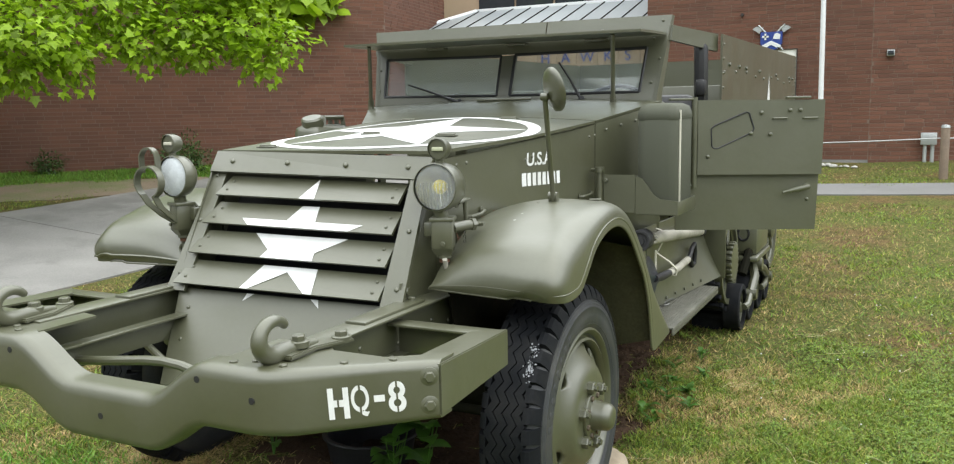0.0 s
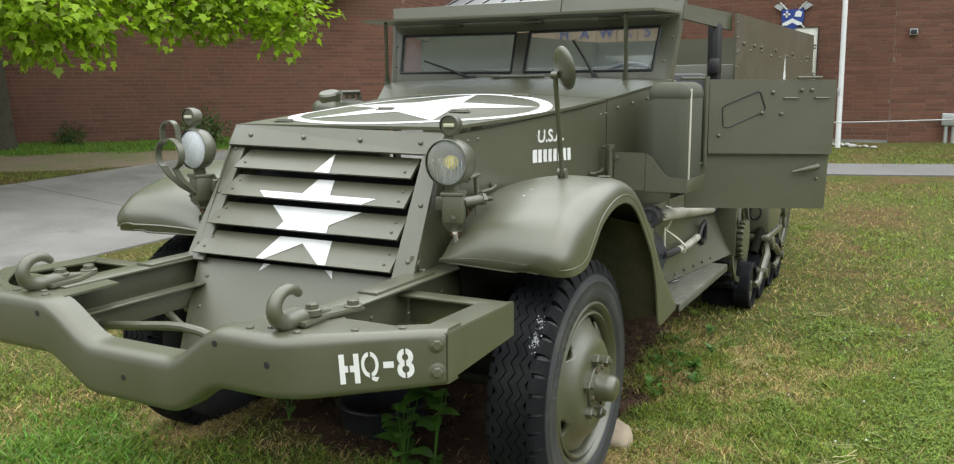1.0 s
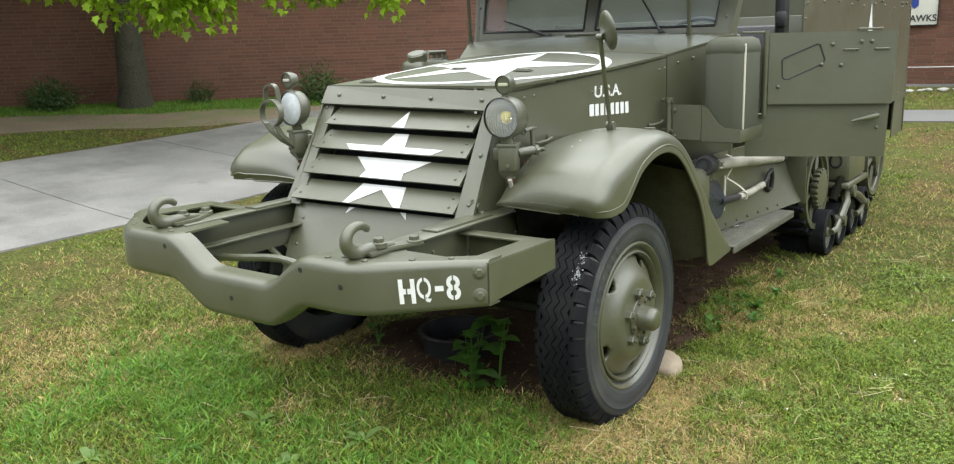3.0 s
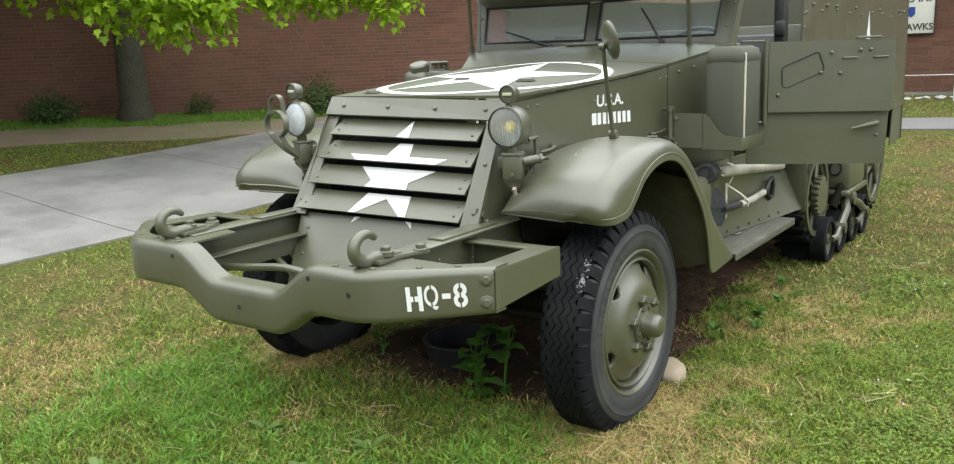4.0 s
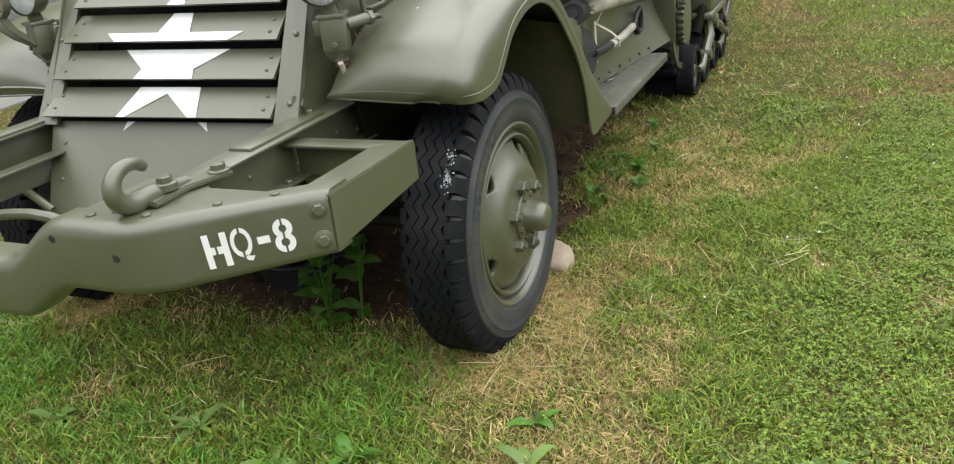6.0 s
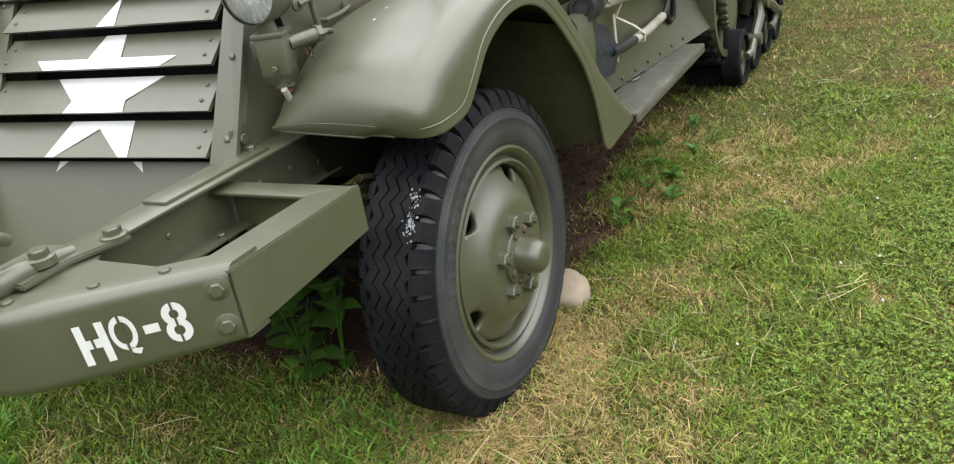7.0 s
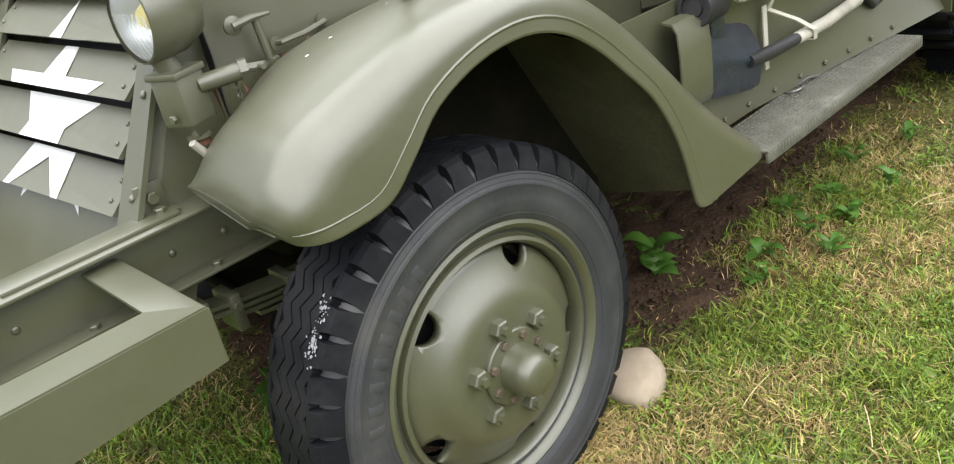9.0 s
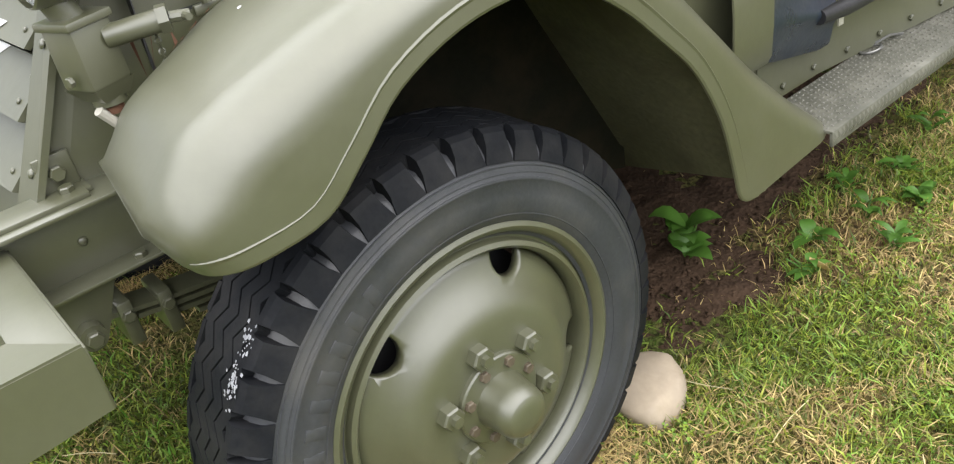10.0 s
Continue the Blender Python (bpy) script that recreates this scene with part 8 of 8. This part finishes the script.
for i, (x, y) in enumerate(((0.65, -1.22), (0.35, -1.45), (1.0, -1.05), (0.85, -1.35), (-0.1, -1.6), (1.25, -0.75), (1.15, -0.95), (1.5, 0.95), (1.75, 1.4), (2.3, 0.9), (2.1, 1.3), (2.0, -0.55), (1.2, -0.55), (0.55, -0.95), (1.35, 2.0), (2.6, 0.3), (0.1, -1.15), (1.62, -0.9), (-0.35, -1.3), (-0.6, -1.55), (0.2, -0.85), (0.75, -0.85), (-0.3, -0.95), (0.45, -1.15))):
    weed(x, y, 8, 0.1 if y < -0.5 else 0.08, 0.017 if y < -0.5 else 0.012, 30 + i, "weed", 0.9 if y < -0.5 else 0.4, 0.0, DANDELION if i % 3 else WEED, "low rosette weed in the mown lawn")
# fallen leaf
bm = bmesh.new()
grid_sheet(bm, [[(-0.012, 0.0, 0.0), (0.0, 0.0, 0.004), (0.012, 0.0, 0.0)], [(-0.02, 0.03, 0.012), (0, 0.03, 0.0), (0.02, 0.03, 0.014)], [(-0.008, 0.07, 0.02), (0, 0.075, 0.012), (0.008, 0.07, 0.02)]], 0.001)
lf = new("fallen_leaf", mesh_of(bm, "fallen_leaf", STRAW))
lf.matrix_basis = pose(0.965, 1.15, -0.012, 35, 12, 165)
tagged(lf, "curled dry brown leaf on bare soil", "leaf")
# bare soil, its surface sinking unevenly into the lawn at the edges
sx, sy = np.meshgrid(np.linspace(-1.5, 1.5, 131), np.linspace(-0.9, 5.4, 274))
m = bare(sx, sy)
rough_ = np.array([0.8 * noise.noise(Vector((float(p) * 9, float(q) * 9, 0.3))) + 0.8 * noise.noise(Vector((float(p) * 26, float(q) * 26, 1.3))) for p, q in zip(sx.ravel(), sy.ravel())])
zz = -0.066 + 0.042 * m.ravel() + 0.02 * rough_ * (0.5 + 0.5 * m.ravel())
sv = np.stack([sx.ravel(), sy.ravel(), zz], 1)
ids = np.arange(sx.size).reshape(sx.shape)
sf = np.stack([ids[:-1, :-1].ravel(), ids[:-1, 1:].ravel(), ids[1:, 1:].ravel(), ids[1:, :-1].ravel()], 1)
tagged(new("ground_soil", raw_mesh("ground_soil", sv, sf, SOIL, True)), "bare brown soil under the vehicle", "soil", kind="structure")

# loose clods on the bare soil
rs = np.random.RandomState(41)
n = 2600
x, y = 0.55 + 0.75 * rs.rand(n), 0.35 + 1.9 * rs.rand(n)
ok = rs.rand(n) < bare(x, y) ** 2
x, y = x[ok], y[ok]
n = len(x)
r = 0.003 + 0.009 * rs.rand(n) ** 3
z = -0.026 + 0.3 * r
oct_ = np.array([(1, 0, 0), (0, 1, 0), (-1, 0, 0), (0, -1, 0), (0, 0, 0.8), (0, 0, -0.8)])
cv = np.stack([x, y, z], 1)[:, None] + (oct_[None] * (0.7 + 0.6 * rs.rand(n, 6, 1))) * r[:, None, None]
tri_ = np.array([(0, 1, 4), (1, 2, 4), (2, 3, 4), (3, 0, 4), (1, 0, 5), (2, 1, 5), (3, 2, 5), (0, 3, 5)])
cf = (tri_[None] + (np.arange(n) * 6)[:, None, None]).reshape(-1, 3)
tagged(new("soil_clods", raw_mesh("soil_clods", cv.reshape(-1, 3), cf, SOIL, True)), "crumbled clods of brown soil by the wheel", "soil", kind="stuff")
